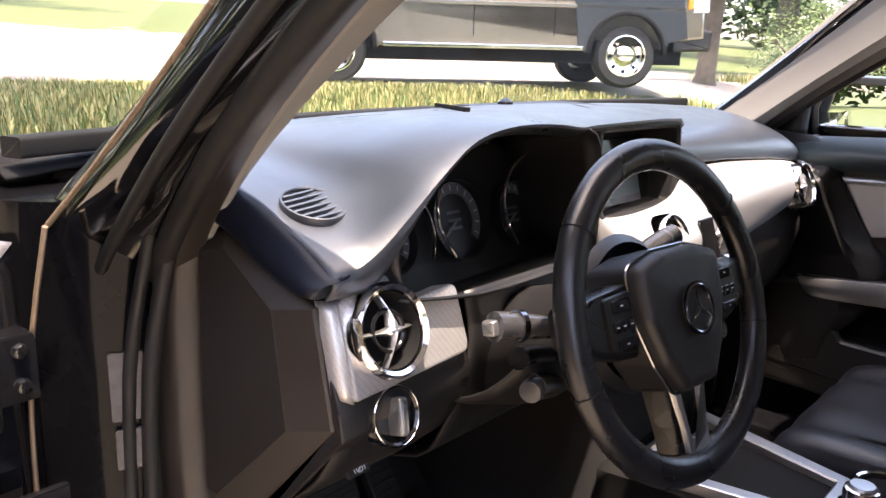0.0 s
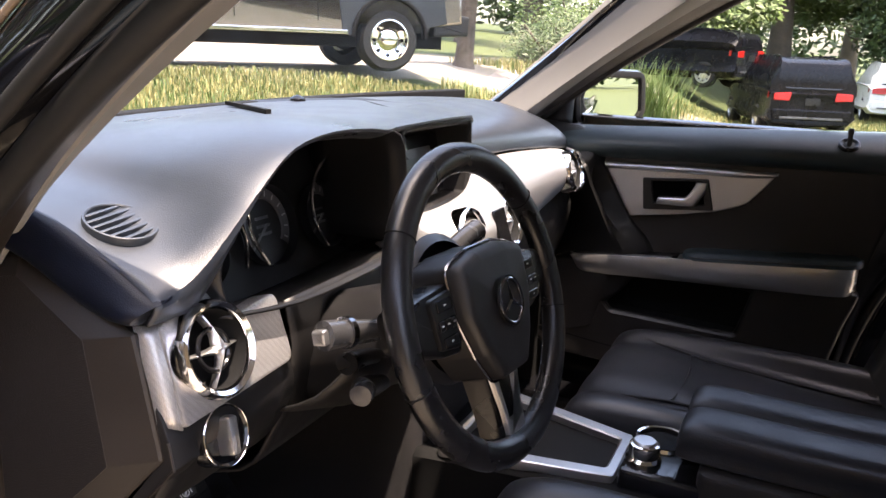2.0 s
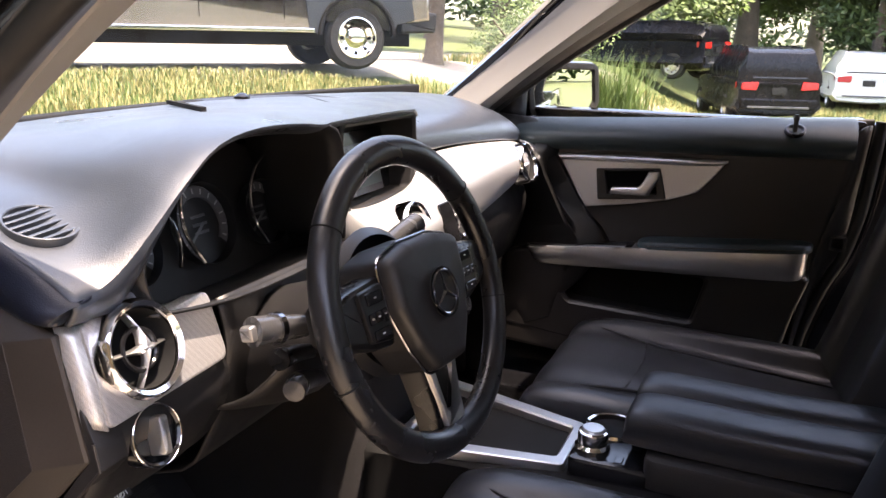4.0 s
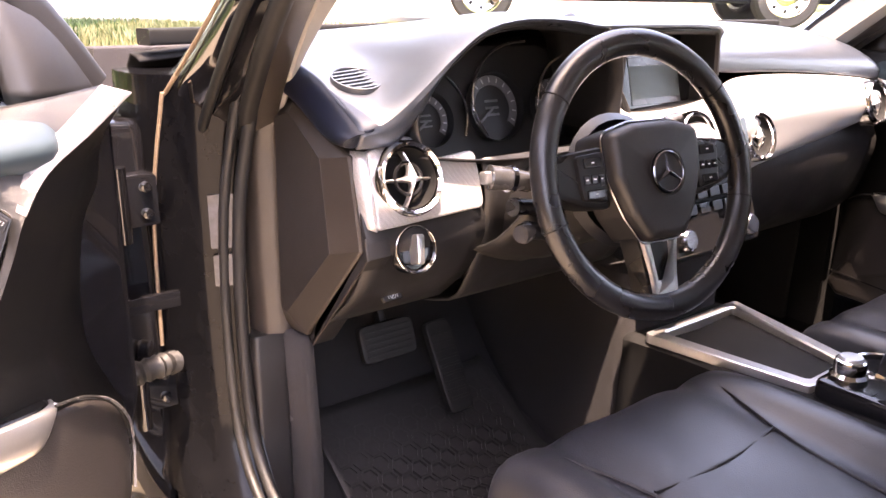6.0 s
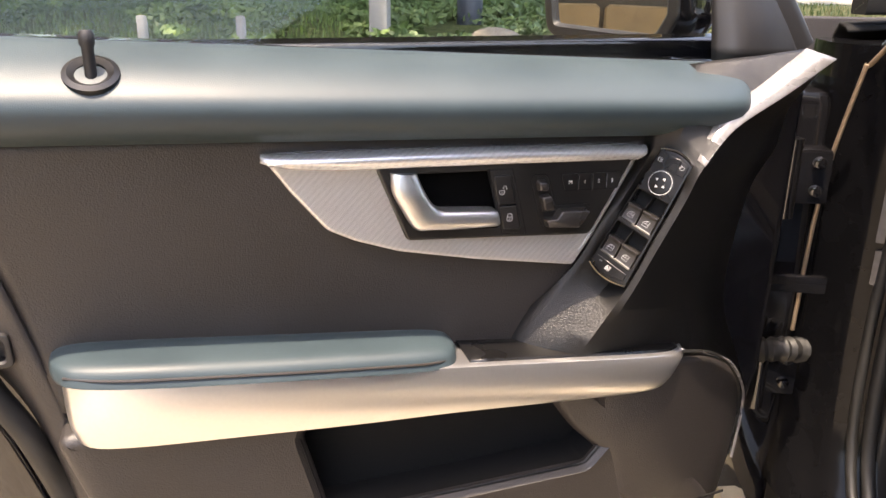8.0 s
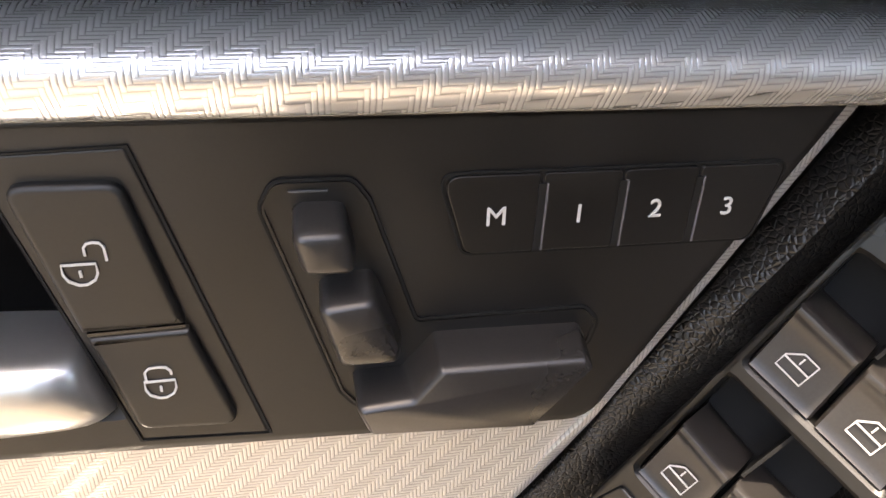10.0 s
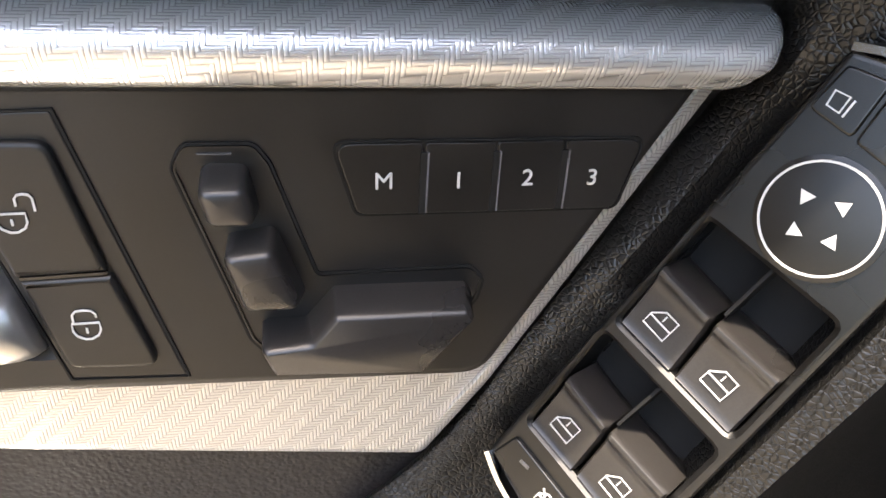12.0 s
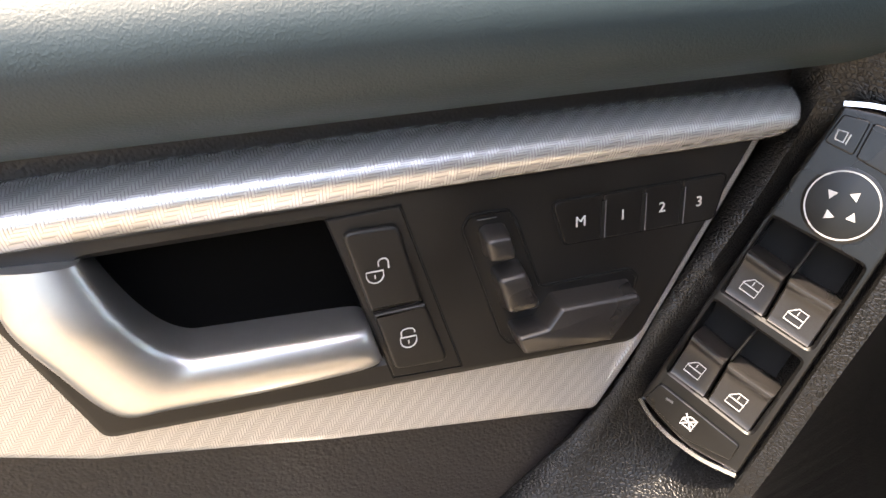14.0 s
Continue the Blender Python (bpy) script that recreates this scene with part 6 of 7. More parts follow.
# ---- console and seats ----
def console():
    con = thing("centre_console", pose(0, -0.2, 0.42), "black centre console with silver-framed tray", "console")
    rows = []
    for y, w, zt in ((0.22, 0.135, 0.695), (0.10, 0.115, 0.692), (-0.08, 0.10, 0.69), (-0.3, 0.11, 0.70), (-0.62, 0.115, 0.70)):
        rows.append([(-w - 0.01, y, 0.40), (-w - 0.005, y, 0.55), (-w, y, zt - 0.03), (-w + 0.012, y, zt), (0, y, zt - 0.004), (w - 0.012, y, zt), (w, y, zt - 0.03), (w + 0.005, y, 0.55), (w + 0.01, y, 0.40)])
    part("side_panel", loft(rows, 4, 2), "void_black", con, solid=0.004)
    frame_out = [(-0.072, -0.072), (0.072, -0.072), (0.128, 0.185), (-0.128, 0.185)]
    frame_in = [(-0.050, -0.056), (0.050, -0.056), (0.098, 0.168), (-0.098, 0.168)]
    tilt = Matrix(((1, 0, 0, 0), (0, 1, 0, 0), (0, 0.03, 1, 0.6975), (0, 0, 0, 1)))
    fr = part("tray_frame", slab(rounded(frame_out, 0.01), -0.01, 0.006, tilt, 0.003, holes=[rounded(frame_in, 0.008)], hole_depth=-0.045), "satin_silver", con, "satin silver tray frame")
    part("tray_floor", slab(rounded(shrunk(frame_in, -0.004), 0.008), -0.055, -0.044, tilt, 0.001), "matte_black", con)
    part("tray_ashtray", slab(rounded([(-0.060, 0.055), (0.060, 0.055), (0.088, 0.160), (-0.088, 0.160)], 0.006), -0.045, -0.026, tilt, 0.004), "matte_black", con)
    part("tray_socket", lathe([(0.016, -0.045), (0.016, -0.022), (0.013, -0.020), (0.011, -0.03), (0, -0.03)], tilt @ Matrix.Translation((0.0, 0.015, 0)), 24), "dark_chrome", con)
    part("tray_card", slab(rect(0.05, 0.03, 0.003, cx=0.01, cy=-0.025), -0.045, -0.030, tilt, 0.003), "switch_black", con)
    # controller deck, knob, cup holder
    part("deck", slab(rounded([(-0.082, -0.30), (0.09, -0.30), (0.085, -0.078), (-0.080, -0.078)], 0.012), 0.68, 0.722, None, 0.008), "gloss_black", con)
    kn = part("controller_knob", lathe([(0.026, 0.0), (0.026, 0.006), (0.0215, 0.010), (0.0225, 0.022), (0.021, 0.028), (0.014, 0.031), (0, 0.032)], Matrix.Translation((-0.040, -0.107, 0.721)), 36), "chrome", con, "ribbed chrome rotary controller")
    part("knob_top", lathe([(0.018, 0.030), (0.015, 0.0335), (0, 0.034)], Matrix.Translation((-0.040, -0.107, 0.721)), 28), "satin_silver", kn)
    part("cup_ring", lathe([(0.036, 0.0), (0.037, 0.004), (0.041, 0.005), (0.043, 0.0)], Matrix.Translation((0.034, -0.122, 0.722)), 40), "chrome", con, "chrome-edged cup holder")
    part("cup_well", lathe([(0.036, 0.003), (0.033, -0.02), (0.0, -0.02)], Matrix.Translation((0.034, -0.122, 0.723)), 32), "void_black", con)
    part("deck_switch", slab(rect(0.02, 0.012, 0.002, cx=-0.062, cy=-0.150), 0.72, 0.7235, None, 0.001), "gloss_black", con)
    part("joint_line", sweep([(-0.1005, 0.0, 0.655), (-0.108, -0.2, 0.668), (-0.114, -0.55, 0.655)], rect(0.004, 0.003)), "dial_ring", con)
    part("side_button", slab(rect(0.05, 0.022, 0.003), 0, 0.004, axes((-0.109, -0.285, 0.672), (0, -1, 0), (-1, 0, 0.15)), 0.0015), "gloss_black", con)
    # split armrest lid
    arm = thing("console_armrest", pose(0, -0.4, 0.72), "padded black leather armrest in two halves", "armrest")
    for x0, x1 in ((-0.060, 0.030), (0.034, 0.118)):
        rows = []
        for y, z, k in ((-0.152, 0.780, 0.55), (-0.162, 0.794, 0.85), (-0.20, 0.800, 1.0), (-0.35, 0.797, 1.0), (-0.52, 0.80, 1.0), (-0.60, 0.795, 0.95)):
            c, w = (x0 + x1) / 2, (x1 - x0) / 2 * (0.9 + 0.1 * k)
            rows.append([(c - w * 0.9, y, z - 0.055 * k), (c - w, y, z - 0.035 * k), (c - w, y, z - 0.014), (c - w + 0.012, y, z), (c, y, z + 0.003), (c + w - 0.012, y, z), (c + w, y, z - 0.014), (c + w, y, z - 0.035 * k), (c + w * 0.9, y, z - 0.055 * k)])
        part("lid", loft(rows, 4, 3, close_v=True, caps=True), "seat_leather", arm)
    part("bin", block(-0.085, 0.10, -0.60, -0.185, 0.70, 0.745, 0.01, 0.02), "door_plastic", arm)


console()


def seat(x, label, kind):
    s = thing(kind, pose(x, -0.2, 0.42), label, "seat", "front seats")
    # cushion: centre panels with raised bolsters; rows run from front to back
    rows = []
    for y, z, b, w in ((0.066, 0.610, 0.0, 0.200), (0.074, 0.655, 0.0, 0.212), (0.060, 0.688, 0.002, 0.218), (0.022, 0.703, 0.004, 0.222), (-0.05, 0.704, 0.010, 0.225), (-0.2, 0.692, 0.020, 0.228), (-0.35, 0.680, 0.028, 0.23), (-0.48, 0.672, 0.03, 0.23)):
        rows.append([(x - w - 0.004, y, 0.52), (x - w - 0.006, y, z - 0.05), (x - w + 0.008, y, z - 0.006 + b), (x - w + 0.05, y, z + b), (x - w + 0.085, y, z - 0.006), (x - 0.08, y, z + 0.002), (x, y, z - 0.001), (x + 0.08, y, z + 0.002), (x + w - 0.085, y, z - 0.006), (x + w - 0.05, y, z + b), (x + w - 0.008, y, z - 0.006 + b), (x + w + 0.006, y, z - 0.05), (x + w + 0.004, y, 0.52)])
    part("cushion", loft(rows, 4, 3), "seat_leather", s, "black leather cushion with sewn panels", solid=0.006)
    for side in (-1, 1):
        part("piping", sweep(spline([(x + side * px, y, z) for px, y, z in ((0.178, 0.073, 0.650), (0.178, 0.060, 0.686), (0.165, 0.022, 0.7015), (0.140, -0.05, 0.7015), (0.120, -0.12, 0.697), (0.114, -0.2, 0.690), (0.114, -0.45, 0.672))], 5), circle(0.0026, 6)), "matte_black", s)
    part("cross_seam", sweep(spline([(x + t, -0.112 + 0.01 * (t / 0.12) ** 2, 0.6995) for t in (-0.12, -0.06, 0, 0.06, 0.12)], 4), circle(0.0024, 6)), "matte_black", s)
    part("seat_base", block(x - 0.22, x + 0.22, -0.46, 0.03, 0.43, 0.60, 0.02, 0.03), "door_plastic", s)
    # backrest
    rows = []
    for z, y, w in ((0.66, -0.46, 0.24), (0.78, -0.50, 0.255), (0.95, -0.545, 0.26), (1.12, -0.585, 0.25), (1.25, -0.62, 0.22), (1.30, -0.64, 0.17)):
        rows.append([(x - w, y - 0.10, z), (x - w - 0.004, y, z), (x - w + 0.02, y + 0.055, z), (x - w + 0.07, y + 0.045, z), (x - w + 0.10, y + 0.01, z), (x, y, z), (x + w - 0.10, y + 0.01, z), (x + w - 0.07, y + 0.045, z), (x + w - 0.02, y + 0.055, z), (x + w + 0.004, y, z), (x + w, y - 0.10, z)])
    part("backrest", loft(rows, 4, 3, close_v=True, caps=True), "seat_leather", s, "black leather backrest with side bolsters")
    part("headrest", joined(block(x - 0.13, x + 0.13, -0.72, -0.62, 1.36, 1.54, 0.03, 0.04)), "seat_leather", s)
    for dx in (-0.06, 0.06):
        part("headrest_post", lathe([(0.007, 0.0), (0.007, 0.11)], Matrix.Translation((x + dx, -0.67, 1.26)), 12), "chrome", s)
    return s


seat(-0.338, "black leather driver's seat with bolstered cushion", "driver_seat")
seat(0.36, "black leather passenger seat with bolstered cushion", "passenger_seat")


def buckle():
    b = thing("seat_belt_buckle", pose(0.17, -0.42, 0.6), "black seat belt buckle beside the console", "belt buckle")
    part("body", block(0.155, 0.185, -0.435, -0.405, 0.60, 0.735, 0.006), "matte_black", b)
    part("release", block(0.158, 0.182, -0.432, -0.408, 0.73, 0.742, 0.003), "red_print", b)


buckle()

# ---- outside ----
def ground_material():
    """Sandy gravel that gives way to leafy green where the mask 'green' is high."""
    m, nt, b = nodes_of("gravel", (0.5, 0.45, 0.36), 0.95)
    v = coords(nt)
    fine = add(nt, "ShaderNodeTexNoise", Scale=16.0, Detail=8.0, Roughness=0.7)
    wide = add(nt, "ShaderNodeTexNoise", Scale=0.6, Detail=5.0, Roughness=0.6)
    for n in (fine, wide):
        nt.links.new(v, n.inputs["Vector"])
    sand = ramp(nt, fine.outputs[0], [(0.3, (0.21, 0.175, 0.13)), (0.55, (0.34, 0.295, 0.23)), (0.75, (0.46, 0.42, 0.35))])
    green = ramp(nt, fine.outputs[0], [(0.3, (0.035, 0.045, 0.014)), (0.55, (0.085, 0.11, 0.03)), (0.75, (0.20, 0.19, 0.085))])
    at = nt.nodes.new("ShaderNodeAttribute")
    at.attribute_name = "green"
    edge = add(nt, "ShaderNodeMath")
    edge.operation = "ADD"
    nt.links.new(at.outputs["Fac"], edge.inputs[0])
    nt.links.new(wide.outputs[0], edge.inputs[1])
    mask = ramp(nt, edge.outputs[0], [(0.85, (0, 0, 0)), (1.05, (1, 1, 1))])
    mix = nt.nodes.new("ShaderNodeMix")
    mix.data_type = "RGBA"
    nt.links.new(mask, mix.inputs["Factor"])
    nt.links.new(sand, mix.inputs["A"])
    nt.links.new(green, mix.inputs["B"])
    nt.links.new(mix.outputs["Result"], b.inputs["Base Color"])
    bump(nt, b, fine.outputs[0], 0.5, 0.02)


ground_material()
speckled("drum_blue", (0.020, 0.026, 0.038), 0.5, scale=40, big=6)
speckled("pale_rock", (0.17, 0.15, 0.12), 0.9, 0.6, 1.3, scale=30, big=4, bump_at=0.6, distance=0.01)
speckled("blade_green", (0.085, 0.135, 0.032), 0.6, 0.6, 1.5, scale=3, big=0.7)
speckled("blade_straw", (0.34, 0.30, 0.12), 0.7, 0.7, 1.3, scale=3, big=0.7)
speckled("leaf", (0.055, 0.090, 0.026), 0.55, 0.5, 1.7, scale=2.5, big=0.4)
speckled("leaf_light", (0.10, 0.15, 0.035), 0.55, 0.6, 1.6, scale=2.5, big=0.4)
speckled("bark", (0.12, 0.095, 0.075), 0.95, 0.5, 1.4, scale=14, big=2, bump_at=0.9, distance=0.03)
speckled("stone", (0.18, 0.118, 0.052), 0.9, 0.7, 1.25, scale=9, big=1.2, bump_at=0.5, distance=0.02)
speckled("mortar", (0.05, 0.036, 0.02), 0.95, 0.8, 1.15, scale=30, big=3, bump_at=0.3, distance=0.01)
speckled("truck_silver", (0.30, 0.27, 0.235), 0.16, 0.92, 1.06, scale=5, big=1, metal=0.75, rough_var=0.04)
speckled("truck_dark", (0.03, 0.035, 0.042), 0.22, 0.9, 1.1, scale=5, big=1, rough_var=0.06)
speckled("suv_black", (0.006, 0.006, 0.008), 0.26, scale=10, rough_var=0.04, spec=0.25)
speckled("tyre", (0.018, 0.018, 0.018), 0.8, scale=60, bump_at=0.3, distance=0.005)
speckled("dark_glass", (0.010, 0.012, 0.013), 0.06, scale=10, rough_var=0.02)
speckled("tail_red", (0.45, 0.02, 0.015), 0.2, scale=30)
speckled("amber", (0.75, 0.25, 0.03), 0.25, scale=30)
speckled("white_paint", (0.78, 0.78, 0.76), 0.35, 0.93, 1.03, scale=8)
speckled("weathered_post", (0.24, 0.235, 0.225), 0.85, 0.7, 1.2, scale=25, big=4, bump_at=0.4, distance=0.01)


def smooth(a, b, t):
    t = max(0.0, min(1.0, (t - a) / (b - a)))
    return t * t * (3 - 2 * t)


def ground_z(x, y):
    rise = smooth(1.6, 5.5, y)
    right = smooth(2.0, 6.0, x) * (1 - rise)
    left = smooth(3.0, 8.0, -x) * smooth(1.0, 6, y)
    return 0.88 * rise + 0.08 * min(max(y - 10.0, 0.0), 45.0) + 0.15 * left - (0.031 * (min(max(x, 3.0), 22.0) - 3.0) - 0.008 * (min(max(x, 22.0), 42.0) - 22.0)) * right + 0.02 * noise.noise(Vector((x * 0.4, y * 0.4, 0)))


def greenness(x, y):
    """Where grass and undergrowth cover the gravel: under the trees, along the verge, round the parked cars."""
    under = smooth(3.0, 5.0, y + 0.25 * x + 1.2) * smooth(1.0, -1.5, x)
    verge = smooth(3.2, 2.0, abs(-0.4 + x * 0.454 + (y - 5.6) * 0.891)) * smooth(-0.8, 0.6, x)
    right = smooth(5.5, 8.0, x) * (0.22 if x < 26 else 0.42)
    far = smooth(16, 24, math.hypot(x, y)) * 0.7
    return max(under, verge, right if y < 4.5 else 0.0, far)


def ground():
    def lane(lo, hi, n, p=2.6):
        out = []
        for i in range(n + 1):
            t = 2 * i / n - 1
            out.append((abs(t) ** p) * (hi if t > 0 else lo) * (1 if t > 0 else 1))
        return out
    xs, ys = lane(-900, 900, 110), lane(-900, 900, 110)
    bm = bmesh.new()
    vs = [[bm.verts.new((x, y, ground_z(x, y))) for x in xs] for y in ys]
    for j in range(len(ys) - 1):
        for i in range(len(xs) - 1):
            bm.faces.new((vs[j][i], vs[j][i + 1], vs[j + 1][i + 1], vs[j + 1][i]))
    g = part("ground", bm, "gravel", None, smooth=60)
    mask = g.data.attributes.new("green", "FLOAT", "POINT")
    mask.data.foreach_set("value", [greenness(v.co.x, v.co.y) for v in g.data.vertices])
    tagged(g, "pale sandy gravel ground with grass beyond", "ground", kind="structure")


ground()


def grass_bed(name, label, area, count, h, mats, seed, w=0.012, density=None):
    """Blades scattered over a stretch of ground."""
    rng = random.Random(seed)
    bms = [bmesh.new() for _ in mats]
    for _ in range(count):
        x, y = area(rng)
        z = ground_z(x, y) - 0.01
        hh = h * rng.uniform(0.4, 1.25)
        a = rng.uniform(0, 2 * math.pi)
        lean = rng.uniform(0.05, 0.5) * hh
        dx, dy = math.cos(a) * w * rng.uniform(0.6, 1.5), math.sin(a) * w
        lx, ly = math.cos(a + 1.3) * lean, math.sin(a + 1.3) * lean
        bm = bms[rng.randrange(len(mats))]
        v = [bm.verts.new(p) for p in ((x - dx, y - dy, z), (x + dx, y + dy, z), (x + dx * 0.7 + lx * 0.35, y + dy * 0.7 + ly * 0.35, z + hh * 0.6), (x - dx * 0.7 + lx * 0.35, y - dy * 0.7 + ly * 0.35, z + hh * 0.6), (x + lx, y + ly, z + hh))]
        bm.faces.new((v[0], v[1], v[2], v[3]))
        bm.faces.new((v[3], v[2], v[4]))
    root = thing(name, Matrix(), label, "grass", kind="stuff")
    for bm, mat in zip(bms, mats):
        tagged(part("blades", bm, mat, root, smooth=0), kind="stuff")


def strip(x0, y0, x1, y1, wide):
    """Places along a line, spread to both sides."""
    d = Vector((x1 - x0, y1 - y0)).normalized()

    def pick(rng):
        t = rng.random()
        o = (rng.random() - 0.5) * wide
        return x0 + (x1 - x0) * t - d.y * o, y0 + (y1 - y0) * t + d.x * o
    return pick


grass_bed("verge_grass", "sunlit green and straw grass along the drive", strip(0.3, 6.0, 10.2, 1.0, 4.4), 64000, 0.085, ("blade_green", "blade_straw", "blade_straw"), 3, w=0.006)
grass_bed("verge_grass", "tall tufted grass beside the parked cars", strip(8.0, 3.0, 14.5, 0.2, 3.0), 9000, 0.24, ("blade_green", "blade_straw", "blade_straw"), 4, w=0.008)
grass_bed("lawn", "green ground cover under the trees", strip(-9.0, 3.2, 0.2, 11.0, 6.0), 60000, 0.060, ("blade_green", "leaf_light", "leaf"), 5, w=0.005)
grass_bed("field_grass", "dry straw grass between the parked cars", strip(12.0, 3.4, 27.0, -3.0, 6.5), 26000, 0.15, ("blade_straw", "blade_straw", "blade_green"), 8, w=0.010)
grass_bed("tall_tuft", "tall feathery clump of green grass", lambda r: (9.75 + r.gauss(0, 0.24), 1.95 + r.gauss(0, 0.24)), 1300, 1.15, ("blade_green", "leaf_light"), 6, w=0.010)


def leaf_cloud(bm, centre, size, count, rng, leaf):
    """Small tilted leaves inside a lumpy ellipsoid, denser at its skin."""
    for _ in range(count):
        v = Vector((rng.gauss(0, 1), rng.gauss(0, 1), rng.gauss(0, 1))).normalized() * (rng.random() ** 0.4)
        p = Vector((centre[0] + v.x * size[0], centre[1] + v.y * size[1], centre[2] + v.z * size[2]))
        a = Vector((rng.gauss(0, 1), rng.gauss(0, 1), rng.gauss(0, 0.6))).normalized() * leaf * rng.uniform(0.6, 1.4)
        b = a.orthogonal().normalized() * leaf * rng.uniform(0.3, 0.6)
        bm.faces.new([bm.verts.new(q) for q in (p - a, p + b, p + a, p - b)])


def tree(x, y, h, spread, trunk, seed, label, leaves=5200, leaf=0.13, crown_at=0.45, mat="leaf", lean=(0.0, 0.0)):
    rng = random.Random(seed)
    z0 = ground_z(x, y) - 0.1
    t = thing("tree", pose(x, y, z0), label, "tree")
    top = Vector((x + lean[0], y + lean[1], z0 + h * 0.72))
    mid = Vector((x + lean[0] * 0.4 + rng.uniform(-0.2, 0.2), y + lean[1] * 0.4, z0 + h * 0.35))
    path = spline([Vector((x, y, z0)), mid, top], 7)
    bark = [sweep(path, circle(trunk, 12), up=(0, 1, 0.01), scale=lambda k: 1.35 - 1.15 * k if k > 0.06 else 1.7 - 4 * k)]
    tips = []
    for i in range(8):
        k = rng.uniform(0.42, 0.95)
        p = path[int(k * (len(path) - 1))]
        a = rng.uniform(0, 2 * math.pi)
        r = spread * rng.uniform(0.5, 0.95)
        q = p + Vector((math.cos(a) * r, math.sin(a) * r, h * rng.uniform(0.06, 0.26)))
        bark.append(sweep(spline([p, (p + q) / 2 + Vector((0, 0, 0.05 * h)), q], 4), circle(trunk * 0.36, 7), up=(0.1, 0.2, 1), scale=lambda k: 1.0 - 0.8 * k))
        tips += [q, (p + q) / 2]
    part("trunk", joined(*bark), "bark", t, "rough grey-brown trunk and limbs")
    bm = bmesh.new()
    tips.append(top)
    for q in tips:
        n = leaves // len(tips)
        s = spread * rng.uniform(0.28, 0.46)
        leaf_cloud(bm, q, (s, s, s * 0.62), n, rng, leaf)
    part("crown", bm, mat, t, "open crown of small leaves", smooth=0)


def spot(az, dist):
    """A place on the ground at a bearing (degrees right of the nose) from the open door."""
    return -1.1 + math.sin(radians(az)) * dist, -0.4 + math.cos(radians(az)) * dist


oak = "broad live oak with dark green leaves"
for k, (az_, dist, h, sp, tr, ls) in enumerate(((86.8, 30, 8.5, 5.5, 0.42, 36000), (94.5, 27, 6.5, 4.2, 0.22, 26000), (78, 40, 11, 7, 0.4, 22000), (70.5, 22, 8, 3.5, 0.26, 20000), (66, 36, 11, 6, 0.3, 14000), (58, 44, 12, 7, 0.35, 12000), (104, 30, 9, 6, 0.35, 9000), (83, 52, 13, 9, 0.4, 20000), (91, 48, 12, 9, 0.4, 20000))):
    tree(*spot(az_, dist), h, sp, tr, 20 + k, oak, ls, 0.11, mat="leaf" if k % 3 else "leaf_light")
# last three unseen, added to shade the lawn; tree 2 leans over it too
for k, (az_, dist, h, sp, tr) in enumerate(((-32.0, 10.8, 9, 4.5, 0.30), (-24.6, 9.4, 9, 5.0, 0.15), (-10.1, 9.8, 9, 4.8, 0.22), (-19.6, 13.0, 10, 5, 0.17), (-27.0, 10.8, 9, 3.5, 0.11), (-3, 17, 10, 5, 0.24), (-37, 14, 9, 4, 0.3), (-19, 25, 11, 6, 0.3), (3, 26, 11, 6, 0.3), (-52, 15, 9, 5, 0.3), (14, 34, 12, 7, 0.35), (-44, 9.0, 8.5, 4.4, 0.3), (2.5, 8.4, 8.5, 3.4, 0.2), (-62, 9, 9, 4.5, 0.3))):
    tree(*spot(az_, dist), h, sp, tr, 60 + k, "mature tree over green undergrowth", 34000 if k == 2 else 12000, 0.15, lean=(0.0, -4.6) if k == 2 else (0.0, 0.0))
# small trees by the truck's nose, scrub behind
tree(*spot(65.8, 15.0), 5.0, 1.3, 0.14, 90, "slim dark-stemmed young tree with light leaves", 9000, 0.06, mat="leaf_light", lean=(0.5, -0.3))


def shrub(x, y, r, h, seed, mat="leaf_light", n=6000, leaf=0.04):
    rng = random.Random(seed)
    z = ground_z(x, y)
    s = thing("shrub", pose(x, y, z), "loose leafy green shrub", "shrub")
    bm = bmesh.new()
    for k in range(7):
        a = rng.uniform(0, 6.28)
        leaf_cloud(bm, (x + math.cos(a) * r * 0.5, y + math.sin(a) * r * 0.5, z + h * rng.uniform(0.3, 0.75)), (r * 0.55, r * 0.55, h * 0.35), n // 7, rng, leaf)
    part("foliage", bm, mat, s, smooth=0)
    part("stems", joined(*[sweep([(x, y, z), (x + rng.uniform(-r, r) * 0.5, y + rng.uniform(-r, r) * 0.5, z + h * 0.7)], circle(0.02, 6), up=(0, 1, 0.1)) for _ in range(6)]), "bark", s)


for k, (az_, dist, r, h) in enumerate(((72.5, 17, 1.2, 1.3), (74, 20, 2.0, 2.0), (77, 26, 2.4, 2.6), (-7.5, 7.6, 0.45, 0.22), (-3, 8.2, 0.6, 0.30), (98.5, 34, 3.0, 3.0))):
    shrub(*spot(az_, dist), r, h, 100 + k, "leaf_light" if k % 2 else "leaf")


